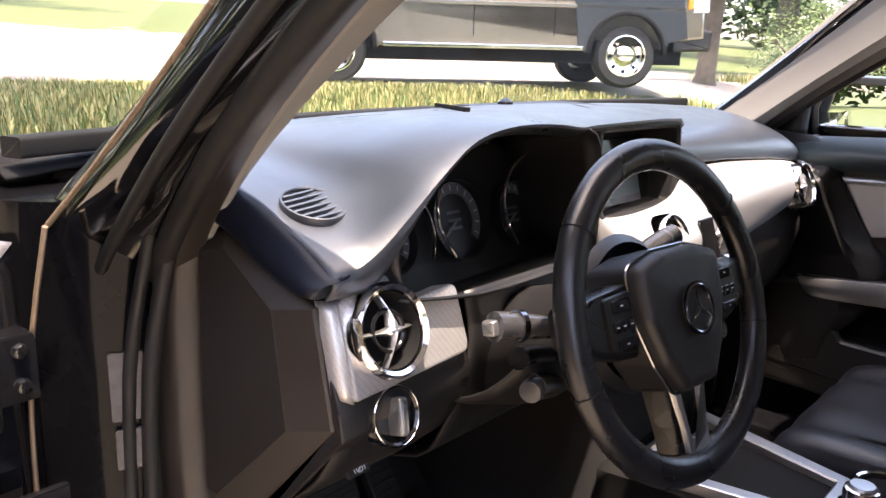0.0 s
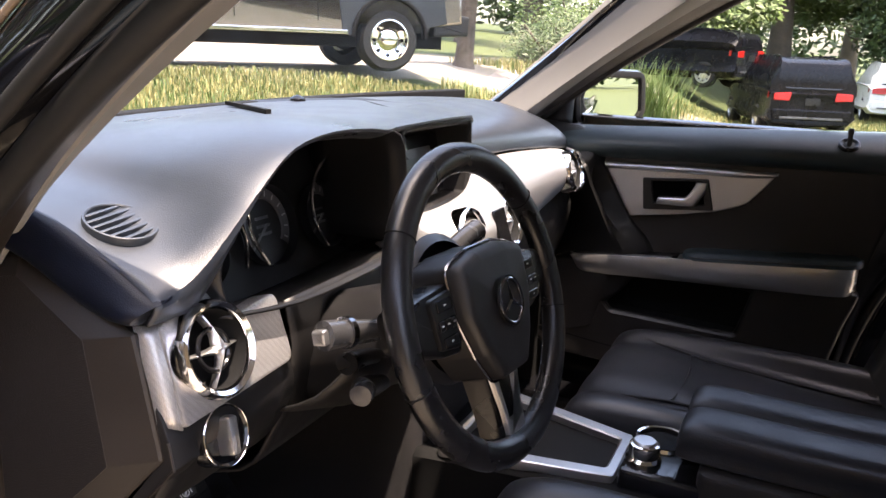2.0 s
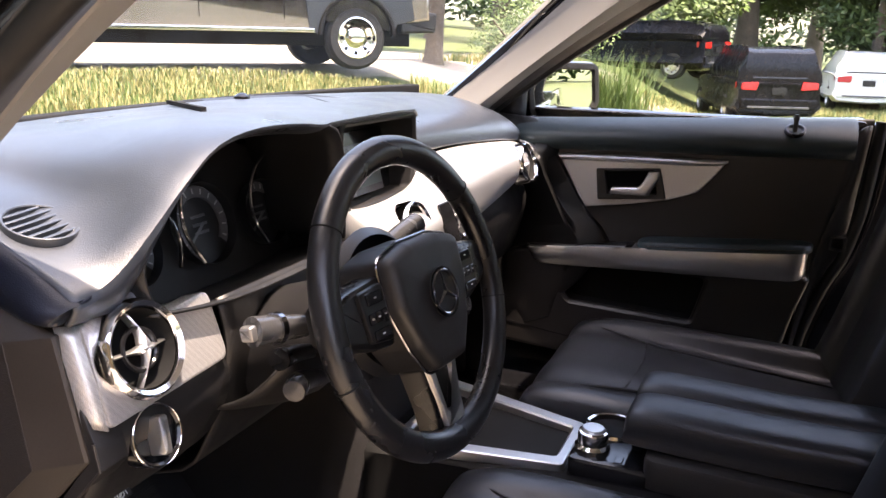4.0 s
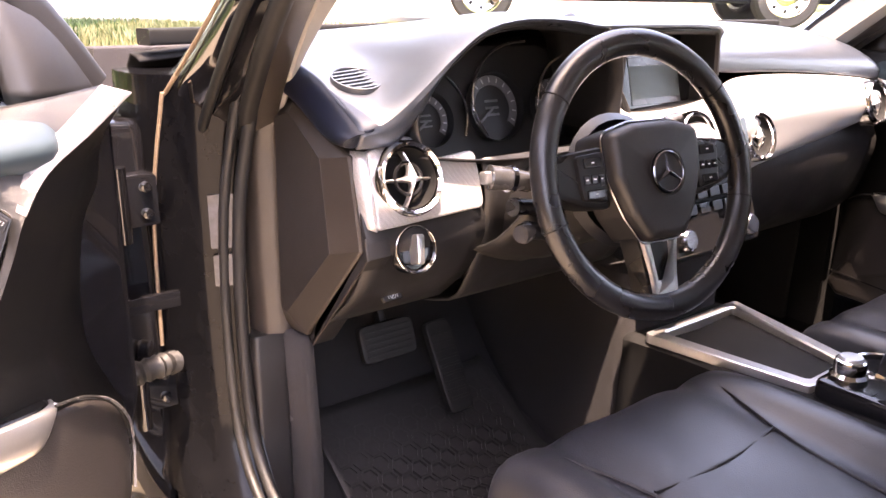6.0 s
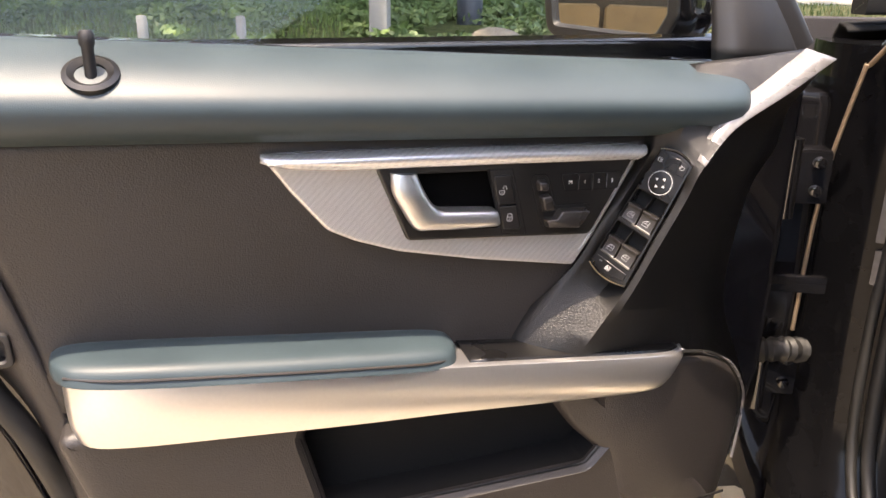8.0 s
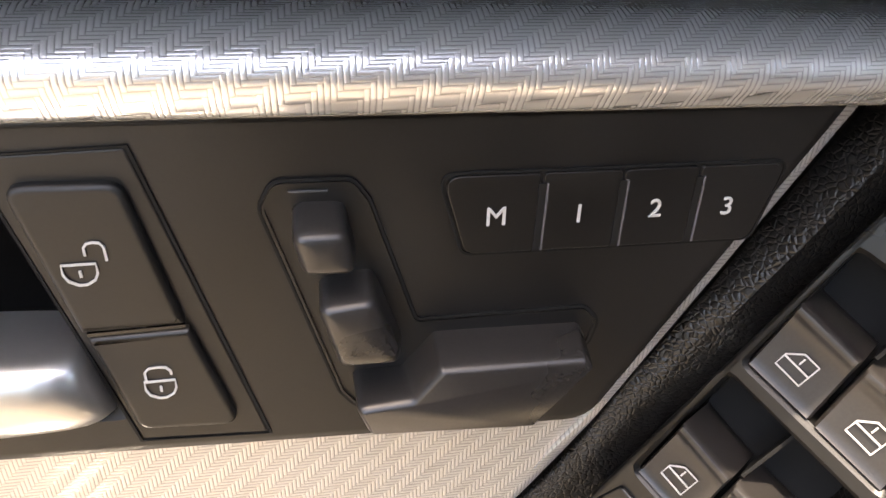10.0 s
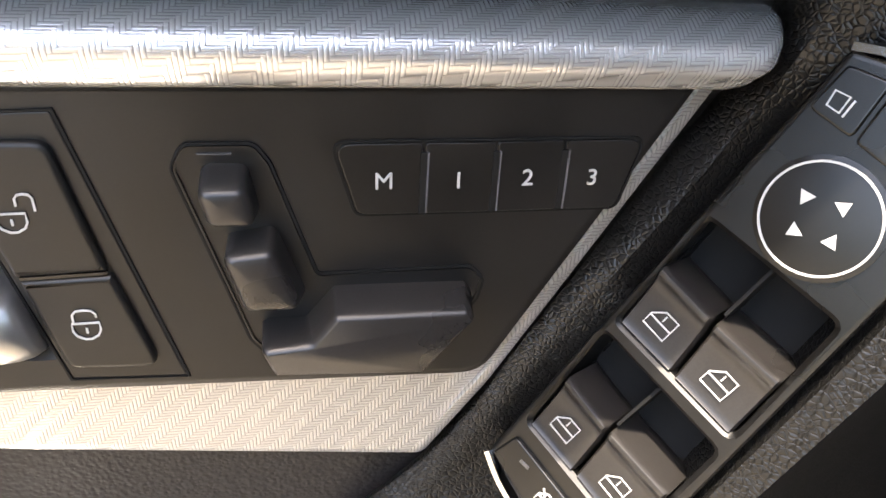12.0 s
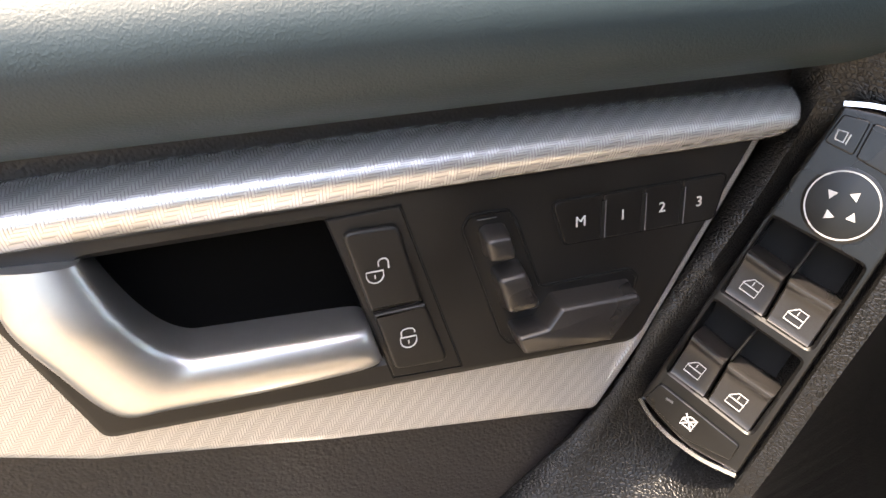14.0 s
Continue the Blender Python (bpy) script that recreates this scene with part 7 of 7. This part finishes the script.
def undergrowth():
    """Leafy weeds in clumps over the ground beneath the trees."""
    rng = random.Random(31)
    root = thing("undergrowth", Matrix(), "leafy green weeds and seedlings beneath the trees", "undergrowth", kind="stuff")
    for mat, count in (("blade_green", 90), ("leaf", 170)):
        bm = bmesh.new()
        for _ in range(count):
            az_, dist = rng.uniform(-42, 10), rng.uniform(4.0, 9.0)
            x, y = spot(az_, dist)
            r, h = rng.uniform(0.08, 0.30), rng.uniform(0.03, 0.12)
            leaf_cloud(bm, (x, y, ground_z(x, y) + h * 0.5), (r, r, h * 0.6), int(70 + 260 * r), rng, rng.uniform(0.018, 0.04))
        tagged(part("weeds", bm, mat, root, smooth=0), kind="stuff")


undergrowth()


def far_woods():
    """A belt of distant trees that closes the view all round."""
    rng = random.Random(7)
    root = thing("far_woods", Matrix(), "distant belt of green woodland", "woods", kind="stuff")
    bm = bmesh.new()
    for k in range(120):
        a = 2 * math.pi * k / 120 + rng.uniform(-0.02, 0.02)
        d = rng.uniform(62, 84)
        x, y = d * math.sin(a), d * math.cos(a)
        h = rng.uniform(8, 15)
        z = ground_z(x, y)
        for j in range(3):
            leaf_cloud(bm, (x + rng.uniform(-2, 2), y + rng.uniform(-2, 2), z + h * (0.25 + 0.28 * j)), (3.6 - 0.6 * j, 3.6 - 0.6 * j, h * 0.26), 420, rng, 0.42)
    tagged(part("woods_foliage", bm, "leaf", root, smooth=0), kind="stuff")


far_woods()


def wheel_of(car, m, r, w, rim_mat, big=False):
    """Tyre, rim and hub; the wheel's axis is the third axis of m, in the car's own axes."""
    ty = part("wheel", lathe([(r * 0.64, -w / 2), (r * 0.9, -w / 2), (r, -w * 0.32), (r, w * 0.32), (r * 0.9, w / 2), (r * 0.64, w / 2)], m, 40), "tyre", car, "black tyre", local=True)
    part("rim", lathe([(r * 0.66, w / 2 + 0.004), (r * 0.62, w / 2 + 0.006), (r * 0.58, w * 0.30), (r * 0.42, w * 0.26), (r * 0.30, w * 0.44), (r * 0.18, w * 0.5), (0, w * 0.5)], m, 40), rim_mat, ty, local=True)
    for k in range(8):
        a = radians(45 * k)
        part("vent_hole", lathe([(r * 0.06, 0), (r * 0.06, 0.006), (0, 0.007)], m @ Matrix.Translation((r * 0.48 * math.cos(a), r * 0.48 * math.sin(a), w * 0.285)), 10), "void_black", ty, local=True)
    return ty


for wx in (-0.77, 0.77):
    for wy in (1.12, -1.62):
        side = -1 if wx < 0 else 1
        wheel_of(own_car, pose(0, 0, -0.2) @ axes((wx, wy, 0.36), (0, 1, 0), (side, 0, 0)), 0.36, 0.235, "satin_silver")


def pickup():
    """Two-tone crew-cab pickup seen side-on across the drive."""
    fx, fy, rx, ry = 8.14, 4.89, 5.39, 7.22
    d = Vector((fx - rx, fy - ry, 0))
    base = d.length
    d.normalize()
    z = ground_z((fx + rx) / 2, (fy + ry) / 2)
    side = Vector((d.y, -d.x, 0))          # towards the drive
    rx, ry = rx - side.x * 0.86, ry - side.y * 0.86
    m = Matrix(((d.x, -side.x, 0, rx), (d.y, -side.y, 0, ry), (0, 0, 1, z), (0, 0, 0, 1)))
    t = thing("pickup_truck", m, "silver crew-cab pickup truck with dark front wing and chrome wheels", "truck")
    L = lambda name, bm, mat, parent=None, label="", **k: part(name, bm, mat, parent or t, label, local=True, **k)
    W = 0.98
    Q = lambda h0, h1: Matrix(((1, 0, 0, 0), (0, 0, -1, 0), (0, 1, 0, 0), (0, 0, 0, 1)))
    arch = lambda cx, r: [(cx + r * math.cos(radians(a)), 0.42 + r * math.sin(radians(a))) for a in range(180, -1, -15)]
    low = [(-1.25, 0.62), (-1.25, 0.98), (base + 1.0, 0.98), (base + 1.02, 0.62), (base + 0.55, 0.56)] + [(p[0], p[1]) for p in reversed(arch(base, 0.50))] + [(base - 0.6, 0.46), (0.6, 0.46)] + [(p[0], p[1]) for p in reversed(arch(0.0, 0.50))] + [(-0.6, 0.56)]
    up = [(-1.25, 0.96), (-1.25, 1.30), (0.62, 1.32), (0.66, 1.34), (base - 0.55, 1.34), (base + 0.75, 1.24), (base + 1.0, 1.12), (base + 1.0, 0.96)]
    cab = [(0.62, 1.32), (0.74, 1.88), (1.0, 1.93), (base - 1.55, 1.93), (base - 1.25, 1.88), (base - 0.55, 1.33)]
    L("lower_body", slab(low, -W, W, Q(0, 0), 0.03), "truck_silver", label="silver lower body")
    flare = [(base - 0.62, 0.46), (base - 0.70, 1.16), (base - 0.30, 1.28), (base + 0.70, 1.22), (base + 0.80, 0.62), (base + 0.55, 0.56)] + [(p[0], p[1]) for p in reversed(arch(base, 0.49))]
    L("front_wing", slab(flare, W - 0.03, W + 0.012, Q(0, 0), 0.012), "truck_dark", label="dark front wing")
    L("upper_body", slab(up, -W + 0.005, W - 0.005, Q(0, 0), 0.05), "truck_silver", label="silver upper body")
    L("cab", slab(rounded(cab, 0.08), -W + 0.12, W - 0.12, Q(0, 0), 0.10), "truck_silver")
    for a, b in ((0.80, 1.62), (1.70, 2.62)):
        L("side_window", slab(rounded([(a, 1.36), (b + (0.2 if b > 2 else 0), 1.36), (b, 1.84), (a + 0.06, 1.84)], 0.05), W - 0.125, W - 0.112, Q(0, 0), 0.004), "dark_glass")
        L("door_line", slab([(b + 0.05, 0.6), (b + 0.06, 0.6), (b + 0.06, 1.34), (b + 0.05, 1.34)], W - 0.01, W + 0.003, Q(0, 0), 0.001), "void_black")
        L("door_handle", slab(rect(0.16, 0.03, 0.01, cx=b - 0.14, cy=1.20), W - 0.01, W + 0.03, Q(0, 0), 0.008), "chrome")
    L("running_board", slab(rect(base - 1.15, 0.055, 0.01, cx=base / 2, cy=0.47), W - 0.02, W + 0.09, Q(0, 0), 0.01), "chrome", label="bright running board")
    L("body_moulding", slab(rect(base + 1.9, 0.05, 0.01, cx=base / 2 - 0.1, cy=0.97), W - 0.01, W + 0.012, Q(0, 0), 0.006), "truck_silver")
    L("underbody", slab(rect(base + 1.6, 0.34, 0.0, cx=base / 2, cy=0.46), -W + 0.15, W - 0.15, Q(0, 0), 0.02), "void_black")
    for cx in (0.0, base):
        L("arch_liner", sweep([Vector((p[0], -W - 0.002, p[1])) for p in arch(cx, 0.49)], rect(0.05, 0.10, 0.01), up=(0, 1, 0)), "void_black")
    L("front_bumper", slab(rounded([(base + 0.62, 0.45), (base + 1.12, 0.47), (base + 1.14, 0.72), (base + 0.98, 0.74), (base + 0.62, 0.62)], 0.03), -W + 0.02, W - 0.02, Q(0, 0), 0.03), "matte_black", label="dark front bumper")
    L("marker_lamp", slab(rect(0.07, 0.20, 0.02, cx=base + 0.80, cy=1.07), W - 0.02, W + 0.018, Q(0, 0), 0.01), "amber", label="amber corner lamp")
    L("headlamp", slab(rounded([(base + 0.82, 0.92), (base + 1.06, 0.94), (base + 1.04, 1.18), (base + 0.86, 1.20)], 0.03), W - 0.28, W + 0.004, Q(0, 0), 0.02), "white_paint", label="clear headlamp")
    for cx in (0.0, base):
        for s in (1, -1):
            wheel_of(t, axes((cx, -s * (W - 0.12), 0.39), (1, 0, 0), (0, -s, 0)), 0.39, 0.26, "chrome", True)
    return t


pickup()


def wagon(name, az_, dist, yaw, label, body, size=(4.75, 1.93, 1.74), lights=True):
    """Sport-utility car. Its length lies along its own first axis (nose forwards)."""
    x, y = spot(az_, dist)
    z = ground_z(x, y)
    c = thing(name, pose(x, y, z, 0, 0, yaw), label, "car")
    L = lambda nm, bm, mat, parent=None, lb="", **k: part(nm, bm, mat, parent or c, lb, local=True, **k)
    ln, w, h = size
    hw = w / 2
    rows = []
    for px, zb, zs, wk in ((-ln / 2, 0.42, 0.92, 0.86), (-ln / 2 + 0.08, 0.30, 1.02, 0.95), (-ln * 0.3, 0.26, 1.06, 1.0), (0, 0.25, 1.05, 1.0), (ln * 0.2, 0.25, 1.04, 1.0), (ln * 0.33, 0.26, 0.98, 0.98), (ln / 2 - 0.1, 0.30, 0.84, 0.9), (ln / 2, 0.42, 0.66, 0.72)):
        rows.append([(px, -hw * wk * 0.9, zb), (px, -hw * wk, (zb + zs) / 2), (px, -hw * wk * 0.97, zs - 0.04), (px, -hw * wk * 0.86, zs), (px, hw * wk * 0.86, zs), (px, hw * wk * 0.97, zs - 0.04), (px, hw * wk, (zb + zs) / 2), (px, hw * wk * 0.9, zb)])
    L("body", loft(rows, 3, 2, close_v=True, caps=True), body)
    gl = []
    for px, zt, wk in ((-ln / 2 + 0.06, 1.00, 0.84), (-ln / 2 + 0.14, h - 0.12, 0.76), (-ln * 0.33, h - 0.01, 0.70), (0, h, 0.70), (ln * 0.10, h - 0.06, 0.70), (ln * 0.30, 1.02, 0.80)):
        gl.append([(px, -hw * 0.86, 0.98), (px, -hw * wk, zt), (px, -hw * wk * 0.8, zt + 0.03), (px, hw * wk * 0.8, zt + 0.03), (px, hw * wk, zt), (px, hw * 0.86, 0.98)])
    L("cabin", loft(gl, 3, 2, close_v=True, caps=True), body)
    for s in (-1, 1):
        for a, b in ((-ln * 0.40, -ln * 0.22), (-ln * 0.20, 0.0), (0.02 * ln, ln * 0.17)):
            t1 = h - 0.12
            L("side_window", loft([[(a, s * hw * 0.868, 1.07), (b, s * hw * 0.868, 1.07)], [(a + 0.05, s * (hw * 0.715 + 0.035), t1), (b - (0.22 if b > 0.1 else 0.02), s * (hw * 0.715 + 0.035), t1)]], 2, 2), "dark_glass", solid=0.012)
        for px in (-ln * 0.31, ln * 0.30):
            wheel_of(c, axes((px, s * (hw - 0.11), 0.36), (1, 0, 0), (0, s, 0)), 0.36, 0.24, "satin_silver")
        if lights:
            L("tail_lamp", slab(rounded([(-0.18, -0.09), (0.20, -0.06), (0.20, 0.09), (-0.14, 0.10)], 0.03), 0, 0.04, axes((-ln / 2 + 0.02, s * hw * 0.66, 0.93), (0, s, 0), (-1, 0, 0.1)), 0.01), "tail_red", lb="red tail lamp")
            L("tail_lamp", slab(rect(0.07, 0.16, 0.02), 0, 0.02, axes((-ln / 2 + 0.18, s * (hw * 0.94), 0.95), (1, 0, 0), (0, s, 0)), 0.008), "tail_red")
        L("roof_rail", sweep([(-ln * 0.36, s * hw * 0.60, h + 0.03), (-ln * 0.3, s * hw * 0.62, h + 0.07), (ln * 0.02, s * hw * 0.62, h + 0.06), (ln * 0.06, s * hw * 0.60, h + 0.0)], circle(0.018, 8)), "suv_black")
    L("rear_window", slab(rounded([(-0.62, -0.20), (0.62, -0.20), (0.54, 0.22), (-0.54, 0.22)], 0.06), 0, 0.012, axes((-ln / 2 + 0.135, 0, 1.28), (0, -1, 0), (-1, 0, 0.42)), 0.006), "dark_glass")
    L("number_plate", slab(rect(0.32, 0.16, 0.01), 0, 0.01, axes((-ln / 2 - 0.015, 0, 0.82), (0, -1, 0), (-1, 0, 0.02)), 0.003), "dial_face")
    L("rear_bumper", slab(rounded([(-hw * 0.86, -0.14), (hw * 0.86, -0.14), (hw * 0.88, 0.10), (-hw * 0.88, 0.10)], 0.05), -0.05, 0.06, axes((-ln / 2 + 0.02, 0, 0.55), (0, -1, 0), (-1, 0, 0)), 0.03), body)
    L("bumper_bar", slab(rect(w * 0.7, 0.05, 0.01), 0.05, 0.07, axes((-ln / 2 + 0.02, 0, 0.46), (0, -1, 0), (-1, 0, 0)), 0.008), "dial_ring")
    return c


wagon("parked_suv", 87.4, 22.1, 17, "glossy black sport-utility car parked on the grass", "suv_black")
wagon("parked_jeep", 82.4, 38, 12, "dark off-road car parked beside the trees", "suv_black", (4.2, 1.85, 1.85))
wagon("parked_sedan", 85.1, 34, 30, "dark saloon car parked in the shade", "suv_black", (4.6, 1.8, 1.42))
wagon("parked_van", 93.6, 28, 4, "white estate car parked in the sun", "white_paint", (4.7, 1.85, 1.65))
wagon("parked_car", 80.3, 25, 70, "dark car half hidden by grass", "suv_black", (4.6, 1.8, 1.5))


def sign():
    x, y = spot(82.5, 46)
    z = ground_z(x, y)
    s = thing("sign_board", pose(x, y, z, 0, 0, -82.8), "plain pale board on two posts", "board")
    part("board", slab(rect(2.3, 1.25, 0.02), 0, 0.04, axes((0, 0, 2.2), (1, 0, 0), (0, -1, 0)), 0.01), "weathered_post", s, local=True)
    for dx in (-1.0, 1.0):
        part("post", lathe([(0.05, 0), (0.05, 2.2)], Matrix.Translation((dx, 0.03, 0)), 10), "weathered_post", s, local=True)


sign()


def posts():
    for az_, dist, h, w in ((-13.2, 5.2, 0.85, 0.060), (-29.2, 5.3, 0.27, 0.026), (-22.8, 5.3, 0.20, 0.026)):
        x, y = spot(az_, dist)
        z = ground_z(x, y)
        p = thing("fence_post", pose(x, y, z), "weathered pale wooden post in the undergrowth", "post", "posts")
        part("post", slab(rounded([(x - w, y - w), (x + w, y - w), (x + w, y + w), (x - w, y + w)], 0.012), z - 0.1, z + h, None, 0.015), "weathered_post", p)
    x, y = spot(-6.8, 5.6)
    z = ground_z(x, y)
    b = thing("water_drum", pose(x, y, z), "small dark blue drum in the grass", "drum")
    part("drum", lathe([(0.0, 0.20), (0.085, 0.20), (0.09, 0.19), (0.09, 0.0)], Matrix.Translation((x, y, z)), 20), "drum_blue", b)
    x, y = spot(-5.2, 5.0)
    z = ground_z(x, y)
    r = thing("boulder", pose(x, y, z), "pale weathered boulder in the grass", "rock")
    bm = bmesh.new()
    bmesh.ops.create_icosphere(bm, subdivisions=3, radius=0.13)
    for v in bm.verts:
        v.co = Vector((v.co.x * 1.3, v.co.y, v.co.z * 0.6)) * (1 + 0.25 * noise.noise(v.co * 3)) + Vector((x, y, z + 0.05))
    part("rock", bm, "pale_rock", r)


posts()


def house():
    """Rubble stone house on the driver's side, with one window."""
    h = thing("stone_house", pose(-6.0, -2.2, 0), "house of tan rubble stone with a dark window", "house")
    x0 = -6.0
    part("wall", block(x0 - 4.0, x0 - 0.03, -7.5, 2.2, -0.1, 4.9, 0.01), "mortar", h)
    part("roof", loft([[(x0 + 0.6, -8.0, 4.8), (x0 + 0.6, 2.7, 4.8)], [(x0 - 2.0, -8.0, 6.2), (x0 - 2.0, 2.7, 6.2)], [(x0 - 4.5, -8.0, 4.8), (x0 - 4.5, 2.7, 4.8)]]), "bark", h, "dark shingle roof", smooth=0, solid=0.12)
    rng = random.Random(11)
    win = (0.30, 1.45, 1.30, 2.55)
    z = 0.0
    loose = []
    while z < 4.65:
        hh = rng.uniform(0.24, 0.46)
        y = -5.0 + rng.uniform(-0.3, 0)
        while y < 2.2:
            w = rng.uniform(0.35, 0.9)
            if not (y + w > win[0] - 0.1 and y < win[1] + 0.1 and z + hh > win[2] - 0.1 and z < win[3] + 0.1):
                q = [(y + rng.uniform(0.005, 0.03), z + rng.uniform(0.005, 0.03)), (y + w - rng.uniform(0.005, 0.03), z + rng.uniform(0.005, 0.03)), (y + w - rng.uniform(0.005, 0.03), z + hh - rng.uniform(0.005, 0.03)), (y + rng.uniform(0.005, 0.03), z + hh - rng.uniform(0.005, 0.03))]
                loose.append((q, rng.uniform(0.015, 0.05)))
            y += w
        z += hh
    Mx = Matrix(((0, 0, 1, x0 - 0.03), (1, 0, 0, 0), (0, 1, 0, 0), (0, 0, 0, 1)))
    for q, dp in loose[:300]:
        part("stone", slab(rounded(q, 0.03, 1), -0.01, dp, Mx, 0.012, seg=1), "stone", h, smooth=0)
    if loose[300:]:
        tagged(part("stone_rest", joined(*[slab(rounded(q, 0.03, 1), -0.01, dp, Mx, 0.012, seg=1) for q, dp in loose[300:]]), "stone", h, smooth=0), kind="stuff")
    wd = part("window", slab([(win[0], win[2]), (win[1], win[2]), (win[1], win[3]), (win[0], win[3])], -0.01, 0.05, Mx, 0.01, holes=[[(win[0] + 0.07, win[2] + 0.07), (win[1] - 0.07, win[2] + 0.07), (win[1] - 0.07, win[3] - 0.07), (win[0] + 0.07, win[3] - 0.07)]]), "matte_black", h, "dark-framed window")
    part("pane", slab([(win[0] + 0.06, win[2] + 0.06), (win[1] - 0.06, win[2] + 0.06), (win[1] - 0.06, win[3] - 0.06), (win[0] + 0.06, win[3] - 0.06)], 0.0, 0.012, Mx, 0.002), "dark_glass", wd)


house()
